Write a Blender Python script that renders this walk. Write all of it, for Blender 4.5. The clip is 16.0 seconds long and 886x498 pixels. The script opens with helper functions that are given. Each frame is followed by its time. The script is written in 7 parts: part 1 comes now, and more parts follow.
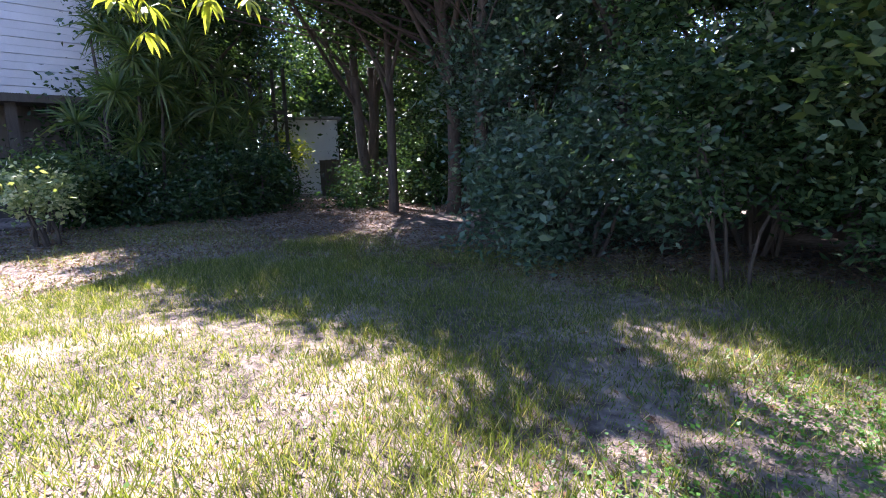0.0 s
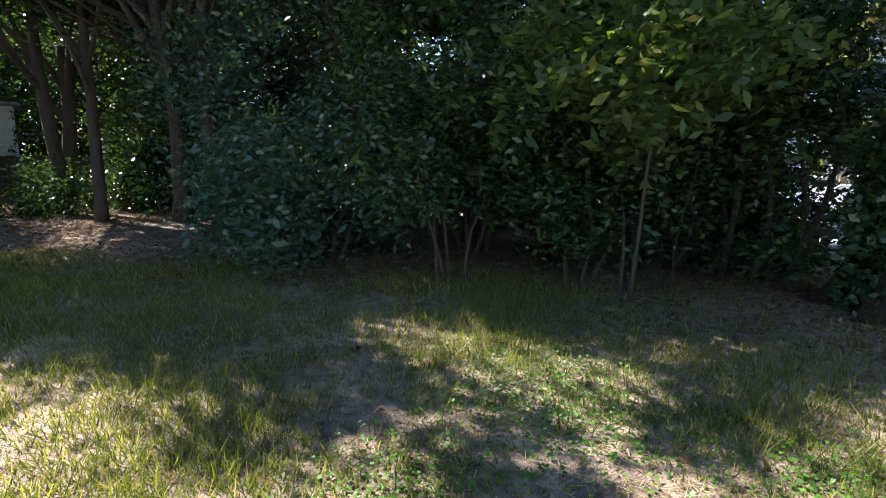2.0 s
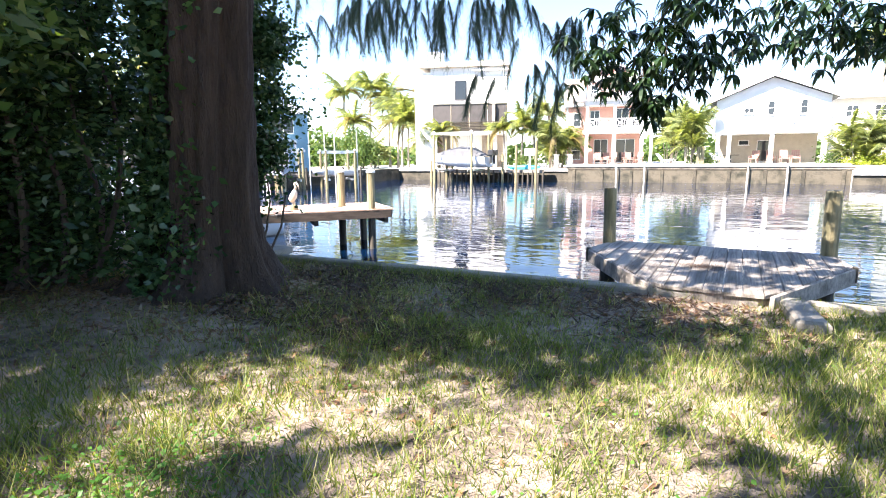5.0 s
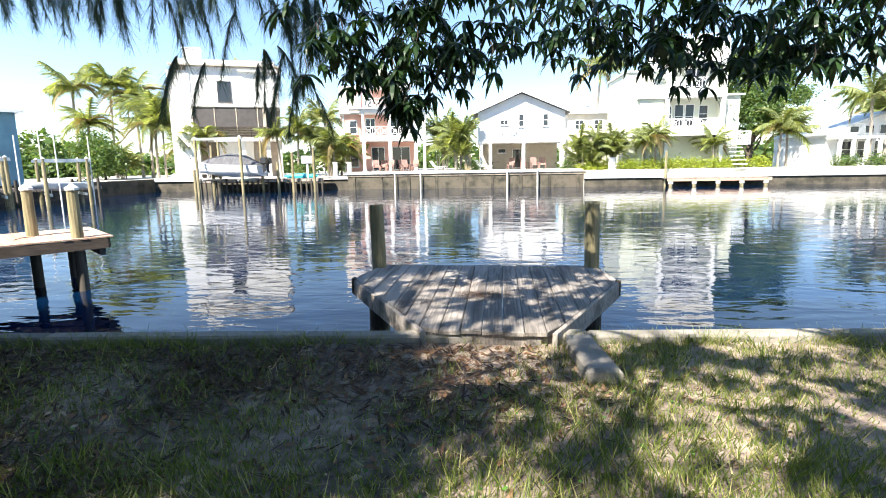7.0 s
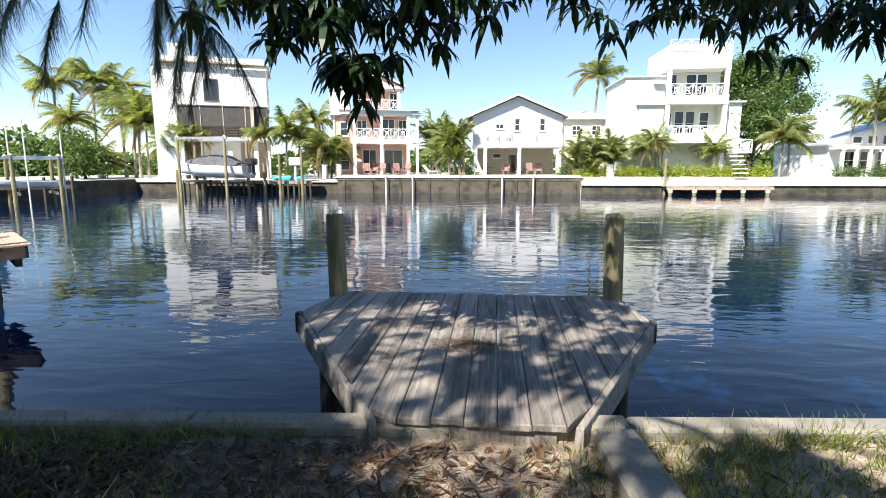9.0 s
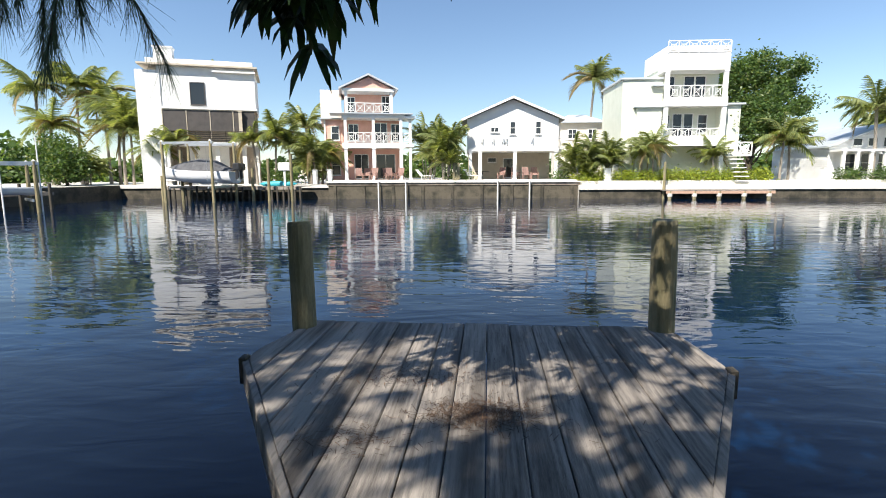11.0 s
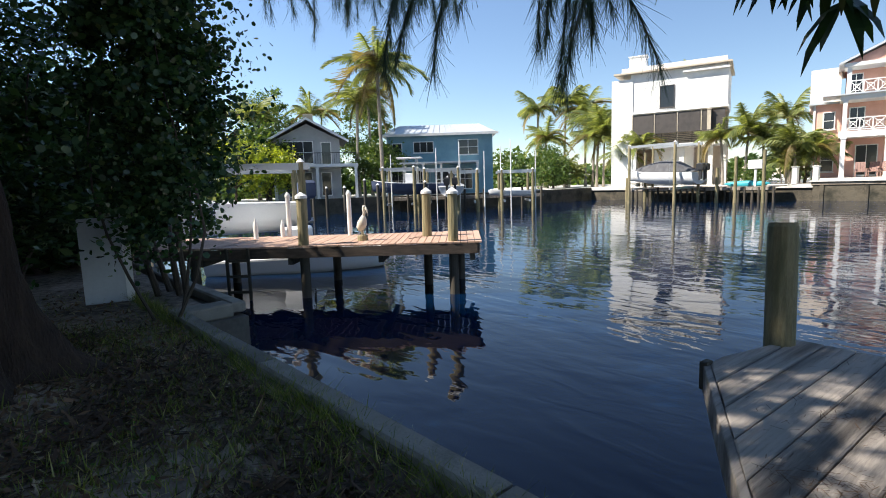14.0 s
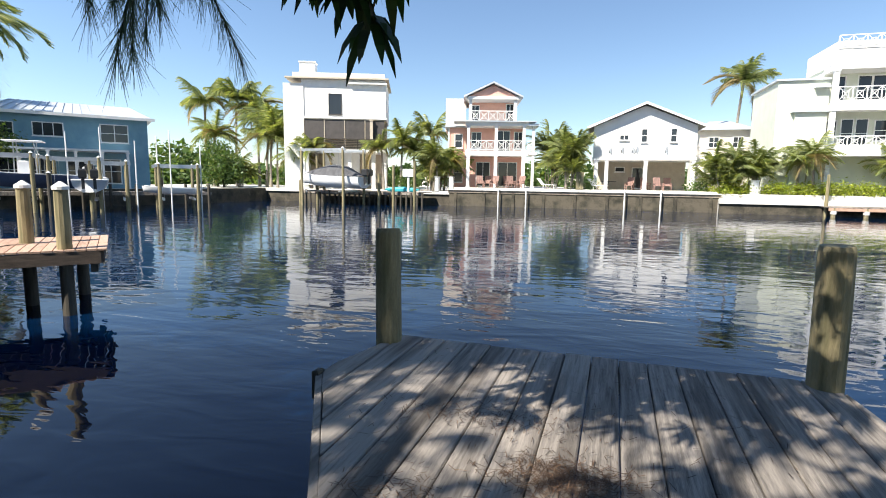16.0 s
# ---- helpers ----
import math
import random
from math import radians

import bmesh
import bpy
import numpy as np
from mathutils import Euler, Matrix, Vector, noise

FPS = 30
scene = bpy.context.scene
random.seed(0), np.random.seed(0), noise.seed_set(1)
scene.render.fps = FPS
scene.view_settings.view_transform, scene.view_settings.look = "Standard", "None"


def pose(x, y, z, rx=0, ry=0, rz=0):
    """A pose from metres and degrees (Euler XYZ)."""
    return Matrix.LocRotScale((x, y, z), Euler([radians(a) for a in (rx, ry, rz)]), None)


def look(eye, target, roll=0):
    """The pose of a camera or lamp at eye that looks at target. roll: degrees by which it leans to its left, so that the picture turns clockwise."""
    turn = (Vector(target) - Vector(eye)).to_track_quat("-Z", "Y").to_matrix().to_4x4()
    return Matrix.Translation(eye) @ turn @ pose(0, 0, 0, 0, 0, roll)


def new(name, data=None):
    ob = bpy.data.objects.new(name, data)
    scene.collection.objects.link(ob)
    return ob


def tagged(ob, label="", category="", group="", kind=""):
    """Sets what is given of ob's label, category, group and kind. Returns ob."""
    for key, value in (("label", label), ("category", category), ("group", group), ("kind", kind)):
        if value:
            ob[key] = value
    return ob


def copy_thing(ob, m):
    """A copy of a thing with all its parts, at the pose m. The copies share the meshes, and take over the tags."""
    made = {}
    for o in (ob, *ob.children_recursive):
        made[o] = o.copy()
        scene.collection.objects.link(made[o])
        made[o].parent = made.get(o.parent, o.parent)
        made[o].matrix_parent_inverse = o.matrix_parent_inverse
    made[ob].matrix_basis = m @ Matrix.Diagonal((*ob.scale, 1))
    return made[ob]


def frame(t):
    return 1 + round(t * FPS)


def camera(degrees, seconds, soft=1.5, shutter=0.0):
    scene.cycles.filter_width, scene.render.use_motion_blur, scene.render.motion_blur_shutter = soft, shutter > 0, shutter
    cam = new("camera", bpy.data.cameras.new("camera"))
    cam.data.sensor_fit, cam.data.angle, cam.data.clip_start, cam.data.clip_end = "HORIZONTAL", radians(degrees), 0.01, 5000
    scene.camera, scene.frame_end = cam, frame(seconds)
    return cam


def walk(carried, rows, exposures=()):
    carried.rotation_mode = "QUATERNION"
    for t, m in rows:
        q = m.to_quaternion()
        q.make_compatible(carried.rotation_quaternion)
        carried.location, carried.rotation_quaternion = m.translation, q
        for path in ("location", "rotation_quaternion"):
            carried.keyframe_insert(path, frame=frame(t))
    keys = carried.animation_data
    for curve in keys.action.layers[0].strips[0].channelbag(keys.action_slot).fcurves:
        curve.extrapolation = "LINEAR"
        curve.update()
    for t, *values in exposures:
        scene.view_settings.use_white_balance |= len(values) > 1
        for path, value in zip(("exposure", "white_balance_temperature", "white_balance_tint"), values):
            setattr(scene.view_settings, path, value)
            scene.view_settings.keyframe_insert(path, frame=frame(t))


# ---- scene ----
cam = camera(81.2, 16.0, soft=1.0)
PATH = [
    (0, (0.066, -7.117, 1.604), (-1.663, -8.065, 1.271), -1.6),
    (0.5, (0.077, -7.124, 1.602), (-1.757, -7.852, 1.271), -2.2),
    (1, (0.052, -7.072, 1.601), (-1.827, -7.674, 1.272), -1.4),
    (1.5, (0.032, -7.024, 1.590), (-1.913, -7.359, 1.266), -0.5),
    (2, (0.005, -6.992, 1.589), (-1.968, -7.029, 1.264), 0.1),
    (2.5, (0.006, -6.938, 1.584), (-1.950, -6.677, 1.258), -0.1),
    (3, (0.008, -6.873, 1.583), (-1.894, -6.347, 1.260), -0.4),
    (3.5, (0.003, -6.726, 1.582), (-1.830, -5.993, 1.259), -0.1),
    (4, (0.024, -6.694, 1.570), (-1.522, -5.471, 1.233), 0.4),
    (4.5, (0.065, -6.614, 1.538), (-1.152, -5.062, 1.206), -0.3),
    (5, (0.088, -6.251, 1.531), (-0.827, -4.506, 1.187), -0.6),
    (7.5, (0.050, -4.206, 1.600), (-0.053, -2.236, 1.274), -0.7),
    (8, (0.096, -3.827, 1.581), (-0.019, -1.857, 1.259), -0.0),
    (8.5, (0.117, -3.368, 1.551), (-0.011, -1.397, 1.235), 0.0),
    (11, (0.001, -1.590, 1.419), (-0.102, 0.386, 1.130), -0.3),
    (11.5, (-0.022, -1.520, 1.393), (-0.490, 0.405, 1.117), -0.2),
    (12, (-0.091, -1.529, 1.367), (-0.970, 0.248, 1.103), 1.1),
    (12.5, (-0.099, -1.605, 1.361), (-1.238, 0.019, 1.102), 0.9),
    (13, (-0.082, -1.632, 1.381), (-1.472, -0.217, 1.128), 0.4),
    (13.5, (-0.096, -1.626, 1.383), (-1.610, -0.344, 1.134), -1.4),
    (14, (-0.097, -1.622, 1.385), (-1.635, -0.369, 1.135), -1.9),
    (14.5, (-0.107, -1.581, 1.387), (-1.465, -0.134, 1.136), -1.6),
    (15, (-0.101, -1.520, 1.392), (-1.091, 0.198, 1.137), -1.0),
    (15.5, (0.012, -1.338, 1.398), (-0.685, 0.519, 1.142), -0.4),
    (16, (0.118, -1.090, 1.399), (-0.437, 0.814, 1.139), 0.8),
]
walk(cam, [(t, look(eye, target, roll)) for t, eye, target, roll in PATH],
     exposures=[(0.0, 2.4, 5800, 32), (0.7, 2.2, 5900, 30), (1.2, 1.7, 6600, 17), (2.5, 2.25, 6500, 18), (3.5, 2.6, 6550, 17), (4.2, 2.6, 6550, 17), (5.2, 2.55, 6450, 16), (7.4, 1.7, 6450, 10), (8.6, 1.38, 6400, 10),
                (10.8, 0.95, 6450, 10), (12.5, 0.8, 6450, 10), (14.0, 1.0, 6550, 11), (15.0, 1.2, 6600, 11), (16.0, 1.08, 6500, 10)])

# ---- light: clear sky and one sun from the yard side ----
SUN_AZ, SUN_EL = radians(240), radians(47)
world = bpy.data.worlds.new("sky")
scene.world = world
world.use_nodes = True
wn = world.node_tree.nodes
sky = wn.new("ShaderNodeTexSky")
sky.sky_type = "NISHITA"
sky.sun_disc = False
sky.sun_elevation, sky.sun_rotation = SUN_EL, SUN_AZ
sky.dust_density, sky.ozone_density, sky.air_density = 0.0, 3.2, 1.0
world.node_tree.links.new(sky.outputs["Color"], wn["Background"].inputs["Color"])
wn["Background"].inputs["Strength"].default_value = 0.085
sun_data = bpy.data.lights.new("sun", "SUN")
sun_data.energy, sun_data.angle, sun_data.color = 5.0, radians(0.6), (1.0, 0.94, 0.84)
sun = new("sun", sun_data)
sun_dir = Vector((math.cos(SUN_AZ) * math.cos(SUN_EL), math.sin(SUN_AZ) * math.cos(SUN_EL), math.sin(SUN_EL)))
sun.matrix_world = look(sun_dir * 60, (0, 0, 0))

# ---- materials ----
def material(name):
    m = bpy.data.materials.new(name)
    m.use_nodes = True
    t = m.node_tree
    return m, t.nodes, t.links, t.nodes["Principled BSDF"]


def surface(name, dark, light, rough=0.7, scale=6.0, fine=60.0, bump=0.2, metal=0.0, stretch=(1, 1, 1), spread=0.25, stain=None,
            stain_scale=1.2, stain_amount=0.5, depth=0.01):
    """Two-scale mottled surface in object space: colour between dark and light, fine bump, and stains of a third colour."""
    m, n, l, p = material(name)
    co = n.new("ShaderNodeTexCoord")
    mp = n.new("ShaderNodeMapping")
    mp.inputs["Scale"].default_value = stretch
    info = n.new("ShaderNodeObjectInfo")
    shift = n.new("ShaderNodeVectorMath")
    shift.operation = "MULTIPLY_ADD"
    l.new(info.outputs["Random"], shift.inputs[0])
    shift.inputs[1].default_value = (37, 51, 23)
    l.new(co.outputs["Object"], shift.inputs[2])
    l.new(shift.outputs[0], mp.inputs["Vector"])
    big, small = n.new("ShaderNodeTexNoise"), n.new("ShaderNodeTexNoise")
    for tex, s, d in ((big, scale, 5), (small, fine, 4)):
        tex.inputs["Scale"].default_value, tex.inputs["Detail"].default_value = s, d
        l.new(mp.outputs[0], tex.inputs["Vector"])
    add = n.new("ShaderNodeMath")
    add.operation = "MULTIPLY_ADD"
    l.new(small.outputs["Fac"], add.inputs[0])
    add.inputs[1].default_value = 0.5
    l.new(big.outputs["Fac"], add.inputs[2])
    rand = n.new("ShaderNodeMath")
    rand.operation = "MULTIPLY_ADD"
    l.new(info.outputs["Random"], rand.inputs[0])
    rand.inputs[1].default_value = spread
    l.new(add.outputs[0], rand.inputs[2])
    ramp = n.new("ShaderNodeValToRGB")
    ramp.color_ramp.elements[0].position, ramp.color_ramp.elements[1].position = 0.45, 1.05
    ramp.color_ramp.elements[0].color, ramp.color_ramp.elements[1].color = (*dark, 1), (*light, 1)
    l.new(rand.outputs[0], ramp.inputs["Fac"])
    col = ramp.outputs["Color"]
    if stain:
        st = n.new("ShaderNodeTexNoise")
        st.inputs["Scale"].default_value, st.inputs["Detail"].default_value = stain_scale, 6
        l.new(mp.outputs[0], st.inputs["Vector"])
        sr = n.new("ShaderNodeValToRGB")
        sr.color_ramp.elements[0].position, sr.color_ramp.elements[1].position = 0.5, 0.68
        sr.color_ramp.elements[0].color, sr.color_ramp.elements[1].color = (0, 0, 0, 1), (stain_amount,) * 3 + (1,)
        l.new(st.outputs["Fac"], sr.inputs["Fac"])
        mix = n.new("ShaderNodeMix")
        mix.data_type = "RGBA"
        l.new(sr.outputs["Color"], mix.inputs["Factor"])
        l.new(col, mix.inputs[6])
        mix.inputs[7].default_value = (*stain, 1)
        col = mix.outputs[2]
    l.new(col, p.inputs["Base Color"])
    p.inputs["Roughness"].default_value, p.inputs["Metallic"].default_value = rough, metal
    b = n.new("ShaderNodeBump")
    b.inputs["Strength"].default_value, b.inputs["Distance"].default_value = bump, depth
    l.new(add.outputs[0], b.inputs["Height"])
    l.new(b.outputs[0], p.inputs["Normal"])
    return m


def foliage(name, dark, light, tip=None, through_light=0.35, rough=0.45, knee=0.86):
    """Leaf: colour varies leaf by leaf, light passes through."""
    m, n, l, p = material(name)
    geo = n.new("ShaderNodeNewGeometry")
    ramp = n.new("ShaderNodeValToRGB")
    ramp.color_ramp.elements[0].color, ramp.color_ramp.elements[1].color = (*dark, 1), (*light, 1)
    if tip:
        ramp.color_ramp.elements[1].position = knee
        ramp.color_ramp.elements.new(1.0).color = (*tip, 1)
    l.new(geo.outputs["Random Per Island"], ramp.inputs["Fac"])
    l.new(ramp.outputs["Color"], p.inputs["Base Color"])
    p.inputs["Roughness"].default_value = rough
    tr = n.new("ShaderNodeBsdfTranslucent")
    warm = n.new("ShaderNodeMix")
    warm.data_type, warm.blend_type = "RGBA", "MULTIPLY"
    warm.inputs["Factor"].default_value = 1.0
    l.new(ramp.outputs["Color"], warm.inputs[6])
    warm.inputs[7].default_value = (1.7, 1.7, 0.6, 1)
    l.new(warm.outputs[2], tr.inputs["Color"])
    mix = n.new("ShaderNodeMixShader")
    mix.inputs["Fac"].default_value = through_light
    l.new(p.outputs[0], mix.inputs[1])
    l.new(tr.outputs[0], mix.inputs[2])
    l.new(mix.outputs[0], n["Material Output"].inputs["Surface"])
    return m


def glass_dark(name, tint=(0.03, 0.035, 0.04)):
    m, n, l, p = material(name)
    p.inputs["Base Color"].default_value = (*tint, 1)
    p.inputs["Roughness"].default_value = 0.06
    p.inputs["Specular IOR Level"].default_value = 0.6
    return m


def water_material():
    m, n, l, p = material("canal_water")
    co = n.new("ShaderNodeTexCoord")
    mp = n.new("ShaderNodeMapping")
    mp.inputs["Scale"].default_value = (0.55, 1.25, 1)
    mp.inputs["Rotation"].default_value = (0, 0, radians(8))
    l.new(co.outputs["Object"], mp.inputs["Vector"])
    a, b, c = n.new("ShaderNodeTexNoise"), n.new("ShaderNodeTexNoise"), n.new("ShaderNodeTexNoise")
    for tex, s, d in ((a, 0.8, 2), (b, 2.4, 2), (c, 6.0, 2)):
        tex.inputs["Scale"].default_value, tex.inputs["Detail"].default_value = s, d
        tex.inputs["Roughness"].default_value = 0.5
        tex.inputs["Distortion"].default_value = 0.6
        l.new(mp.outputs[0], tex.inputs["Vector"])
    add = n.new("ShaderNodeMath")
    add.operation = "MULTIPLY_ADD"
    l.new(b.outputs["Fac"], add.inputs[0])
    add.inputs[1].default_value = 0.32
    l.new(a.outputs["Fac"], add.inputs[2])
    fine = n.new("ShaderNodeMath")
    fine.operation = "MULTIPLY_ADD"
    l.new(c.outputs["Fac"], fine.inputs[0])
    fine.inputs[1].default_value = 0.03
    l.new(add.outputs[0], fine.inputs[2])
    bp = n.new("ShaderNodeBump")
    bp.inputs["Strength"].default_value, bp.inputs["Distance"].default_value = 0.5, 0.044
    l.new(fine.outputs[0], bp.inputs["Height"])
    l.new(bp.outputs[0], p.inputs["Normal"])
    p.inputs["Base Color"].default_value = (0.0008, 0.010, 0.034, 1)
    p.inputs["Roughness"].default_value = 0.012
    p.inputs["IOR"].default_value = 1.34
    return m


def ground_material():
    """Sandy soil with leaf litter and dry thatch, in world-size patches."""
    m, n, l, p = material("lawn_soil")
    co = n.new("ShaderNodeTexCoord")
    tex = []
    for s, d in ((0.7, 6), (9.0, 6), (70.0, 3)):
        t = n.new("ShaderNodeTexNoise")
        t.inputs["Scale"].default_value, t.inputs["Detail"].default_value = s, d
        l.new(co.outputs["Object"], t.inputs["Vector"])
        tex.append(t)
    r1 = n.new("ShaderNodeValToRGB")
    r1.color_ramp.elements[0].position, r1.color_ramp.elements[1].position = 0.4, 0.62
    r1.color_ramp.elements[0].color, r1.color_ramp.elements[1].color = (0.055, 0.04, 0.026, 1), (0.46, 0.355, 0.28, 1)
    l.new(tex[0].outputs["Fac"], r1.inputs["Fac"])
    r2 = n.new("ShaderNodeValToRGB")
    r2.color_ramp.elements[0].position, r2.color_ramp.elements[1].position = 0.35, 0.68
    r2.color_ramp.elements[0].color, r2.color_ramp.elements[1].color = (0.06, 0.04, 0.027, 1), (0.52, 0.42, 0.335, 1)
    l.new(tex[1].outputs["Fac"], r2.inputs["Fac"])
    mx = n.new("ShaderNodeMix")
    mx.data_type = "RGBA"
    mx.inputs["Factor"].default_value = 0.5
    l.new(r1.outputs["Color"], mx.inputs[6])
    l.new(r2.outputs["Color"], mx.inputs[7])
    l.new(mx.outputs[2], p.inputs["Base Color"])
    p.inputs["Roughness"].default_value = 0.95
    add = n.new("ShaderNodeMath")
    l.new(tex[1].outputs["Fac"], add.inputs[0])
    l.new(tex[2].outputs["Fac"], add.inputs[1])
    bp = n.new("ShaderNodeBump")
    bp.inputs["Strength"].default_value, bp.inputs["Distance"].default_value = 0.8, 0.03
    l.new(add.outputs[0], bp.inputs["Height"])
    l.new(bp.outputs[0], p.inputs["Normal"])
    return m


WATER, SOIL = water_material(), ground_material()
CONCRETE = surface("weathered_concrete", (0.07, 0.063, 0.05), (0.29, 0.265, 0.225), 0.9, 5, 75, 1.0, stain=(0.09, 0.08, 0.06), stain_scale=2.5)
WALL_WET = surface("wet_seawall", (0.05, 0.05, 0.045), (0.16, 0.15, 0.13), 0.8, 2, 20, 0.6, stain=(0.03, 0.03, 0.025), stain_scale=1.5)
GREY_WOOD = surface("grey_weathered_wood", (0.042, 0.036, 0.031), (0.33, 0.29, 0.25), 0.88, 5, 46, 1.0, stretch=(9, 0.45, 3), spread=0.3,
                    stain=(0.055, 0.045, 0.036), stain_scale=0.9, stain_amount=0.75, depth=0.008)
BROWN_WOOD = surface("sun_bleached_brown_wood", (0.26, 0.15, 0.10), (0.50, 0.33, 0.24), 0.8, 4, 40, 0.4, stretch=(1, 7, 3), spread=0.3)
PILE_WOOD = surface("greenish_pile_wood", (0.11, 0.095, 0.05), (0.30, 0.25, 0.14), 0.85, 3, 30, 0.6, stretch=(8, 8, 0.8), stain=(0.07, 0.08, 0.035), stain_amount=0.7, depth=0.012)
DARK_WOOD = surface("dark_wet_and_shaded_wood", (0.02, 0.018, 0.014), (0.07, 0.06, 0.045), 0.75, 3, 30, 0.5, stretch=(6, 6, 1))
BEAM_WOOD = surface("dark_brown_beam_wood", (0.035, 0.026, 0.02), (0.11, 0.08, 0.06), 0.85, 4, 40, 0.6, stretch=(3, 1, 6))
BARK = surface("ridged_red_brown_bark", (0.013, 0.008, 0.006), (0.055, 0.035, 0.025), 0.95, 4, 25, 1.0, stretch=(3, 3, 0.5), depth=0.08)
BARK_GREY = surface("grey_brown_bark", (0.025, 0.019, 0.014), (0.09, 0.07, 0.052), 0.9, 5, 40, 0.8, stretch=(3, 3, 0.7), depth=0.03)
PALM_BARK = surface("ringed_palm_bark", (0.12, 0.10, 0.08), (0.33, 0.29, 0.24), 0.9, 4, 20, 0.6, stretch=(1, 1, 9), depth=0.03)
WHITE_PAINT = surface("white_painted_siding", (0.72, 0.71, 0.68), (0.84, 0.83, 0.80), 0.55, 1.2, 30, 0.1, spread=0.05)
CREAM_PAINT = surface("pale_sage_siding", (0.60, 0.62, 0.50), (0.70, 0.71, 0.60), 0.6, 1.2, 30, 0.1, spread=0.05)
PINK_PAINT = surface("salmon_pink_siding", (0.66, 0.36, 0.28), (0.78, 0.46, 0.37), 0.6, 1.5, 30, 0.1, spread=0.05)
BLUE_PAINT = surface("blue_siding", (0.13, 0.27, 0.34), (0.20, 0.36, 0.43), 0.6, 1.5, 30, 0.1, spread=0.05)
GREY_PAINT = surface("grey_siding", (0.30, 0.31, 0.31), (0.40, 0.41, 0.41), 0.6, 1.5, 30, 0.1, spread=0.05)
ROOF_METAL = surface("pale_standing_seam_metal", (0.52, 0.55, 0.57), (0.66, 0.69, 0.71), 0.35, 1.2, 20, 0.1, metal=0.3, spread=0.05)
ROOF_GREY = surface("grey_shingle", (0.15, 0.14, 0.13), (0.30, 0.28, 0.26), 0.9, 3, 30, 0.4)
SCREEN = surface("dark_insect_screen", (0.035, 0.032, 0.03), (0.08, 0.07, 0.065), 0.7, 2, 20, 0.1)
# tan stucco with porch shade put into its tone; also on trim and chimney
SHADE_WALL = surface("tan_stucco_shade_tone", (0.42, 0.36, 0.28), (0.55, 0.48, 0.38), 0.8, 2, 20, 0.2)
TERRACE_EDGE = surface("stained_tan_concrete", (0.18, 0.14, 0.10), (0.42, 0.34, 0.26), 0.85, 1.6, 14, 0.5, stain=(0.09, 0.07, 0.05), stain_scale=1.2, stain_amount=0.7)
PAVING = surface("pale_paving", (0.48, 0.45, 0.40), (0.64, 0.61, 0.55), 0.85, 1.5, 20, 0.3)
FAR_SEAWALL = surface("dark_barnacled_seawall", (0.012, 0.011, 0.008), (0.10, 0.085, 0.06), 0.9, 1.6, 9, 0.9, stain=(0.016, 0.017, 0.010), stain_scale=0.9, stain_amount=0.85, depth=0.05)
GLASS = glass_dark("window_glass")
HULL_WHITE = surface("white_gelcoat", (0.74, 0.75, 0.76), (0.82, 0.83, 0.84), 0.25, 1, 20, 0.03)
HULL_BLUE = surface("navy_canvas", (0.02, 0.03, 0.07), (0.05, 0.07, 0.13), 0.8, 3, 40, 0.2)
BLACK_PLASTIC = surface("black_plastic", (0.012, 0.012, 0.013), (0.03, 0.03, 0.032), 0.35, 3, 40, 0.05)
CANVAS_GREY = surface("dark_grey_canvas", (0.05, 0.05, 0.055), (0.11, 0.11, 0.115), 0.85, 3, 40, 0.3)
TEAL_PLASTIC = surface("teal_plastic", (0.02, 0.26, 0.32), (0.04, 0.36, 0.42), 0.4, 3, 40, 0.05)
ALUMINIUM = surface("dull_aluminium", (0.45, 0.46, 0.47), (0.62, 0.63, 0.64), 0.4, 3, 40, 0.05, metal=0.8)
STATUE_WOOD = surface("pale_carved_wood", (0.45, 0.40, 0.31), (0.68, 0.63, 0.54), 0.7, 6, 50, 0.3)
FENCE_RED = surface("orange_brown_fence_wood", (0.22, 0.07, 0.03), (0.42, 0.16, 0.07), 0.8, 4, 40, 0.3)
CUSHION_RED = surface("faded_red_canvas", (0.19, 0.105, 0.085), (0.29, 0.18, 0.15), 0.85, 4, 40, 0.1)
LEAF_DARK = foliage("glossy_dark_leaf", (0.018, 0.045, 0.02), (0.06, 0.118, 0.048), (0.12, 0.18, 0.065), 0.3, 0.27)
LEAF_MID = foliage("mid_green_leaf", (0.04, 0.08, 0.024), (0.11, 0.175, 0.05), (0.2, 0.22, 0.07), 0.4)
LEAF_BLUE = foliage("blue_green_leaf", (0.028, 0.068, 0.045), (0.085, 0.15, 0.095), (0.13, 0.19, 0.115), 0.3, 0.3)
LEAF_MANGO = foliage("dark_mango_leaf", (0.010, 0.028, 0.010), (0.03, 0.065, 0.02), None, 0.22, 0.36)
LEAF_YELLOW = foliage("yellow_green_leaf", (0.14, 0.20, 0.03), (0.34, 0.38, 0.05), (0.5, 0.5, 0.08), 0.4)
LEAF_PALM = foliage("palm_leaflet", (0.12, 0.155, 0.06), (0.28, 0.31, 0.14), (0.46, 0.42, 0.21), 0.4)
# variegated leaf, made paler to carry a patch of sunlight
LEAF_PIED_SUN = foliage("pale_sunlit_variegated_leaf", (0.12, 0.18, 0.05), (0.45, 0.47, 0.25), (0.7, 0.68, 0.5), 0.3)
LEAF_DRY = foliage("dry_palm_leaflet", (0.17, 0.13, 0.07), (0.32, 0.26, 0.14), None, 0.3, 0.7)
NEEDLE = foliage("pine_needle", (0.03, 0.06, 0.045), (0.06, 0.10, 0.07), None, 0.25, 0.6)
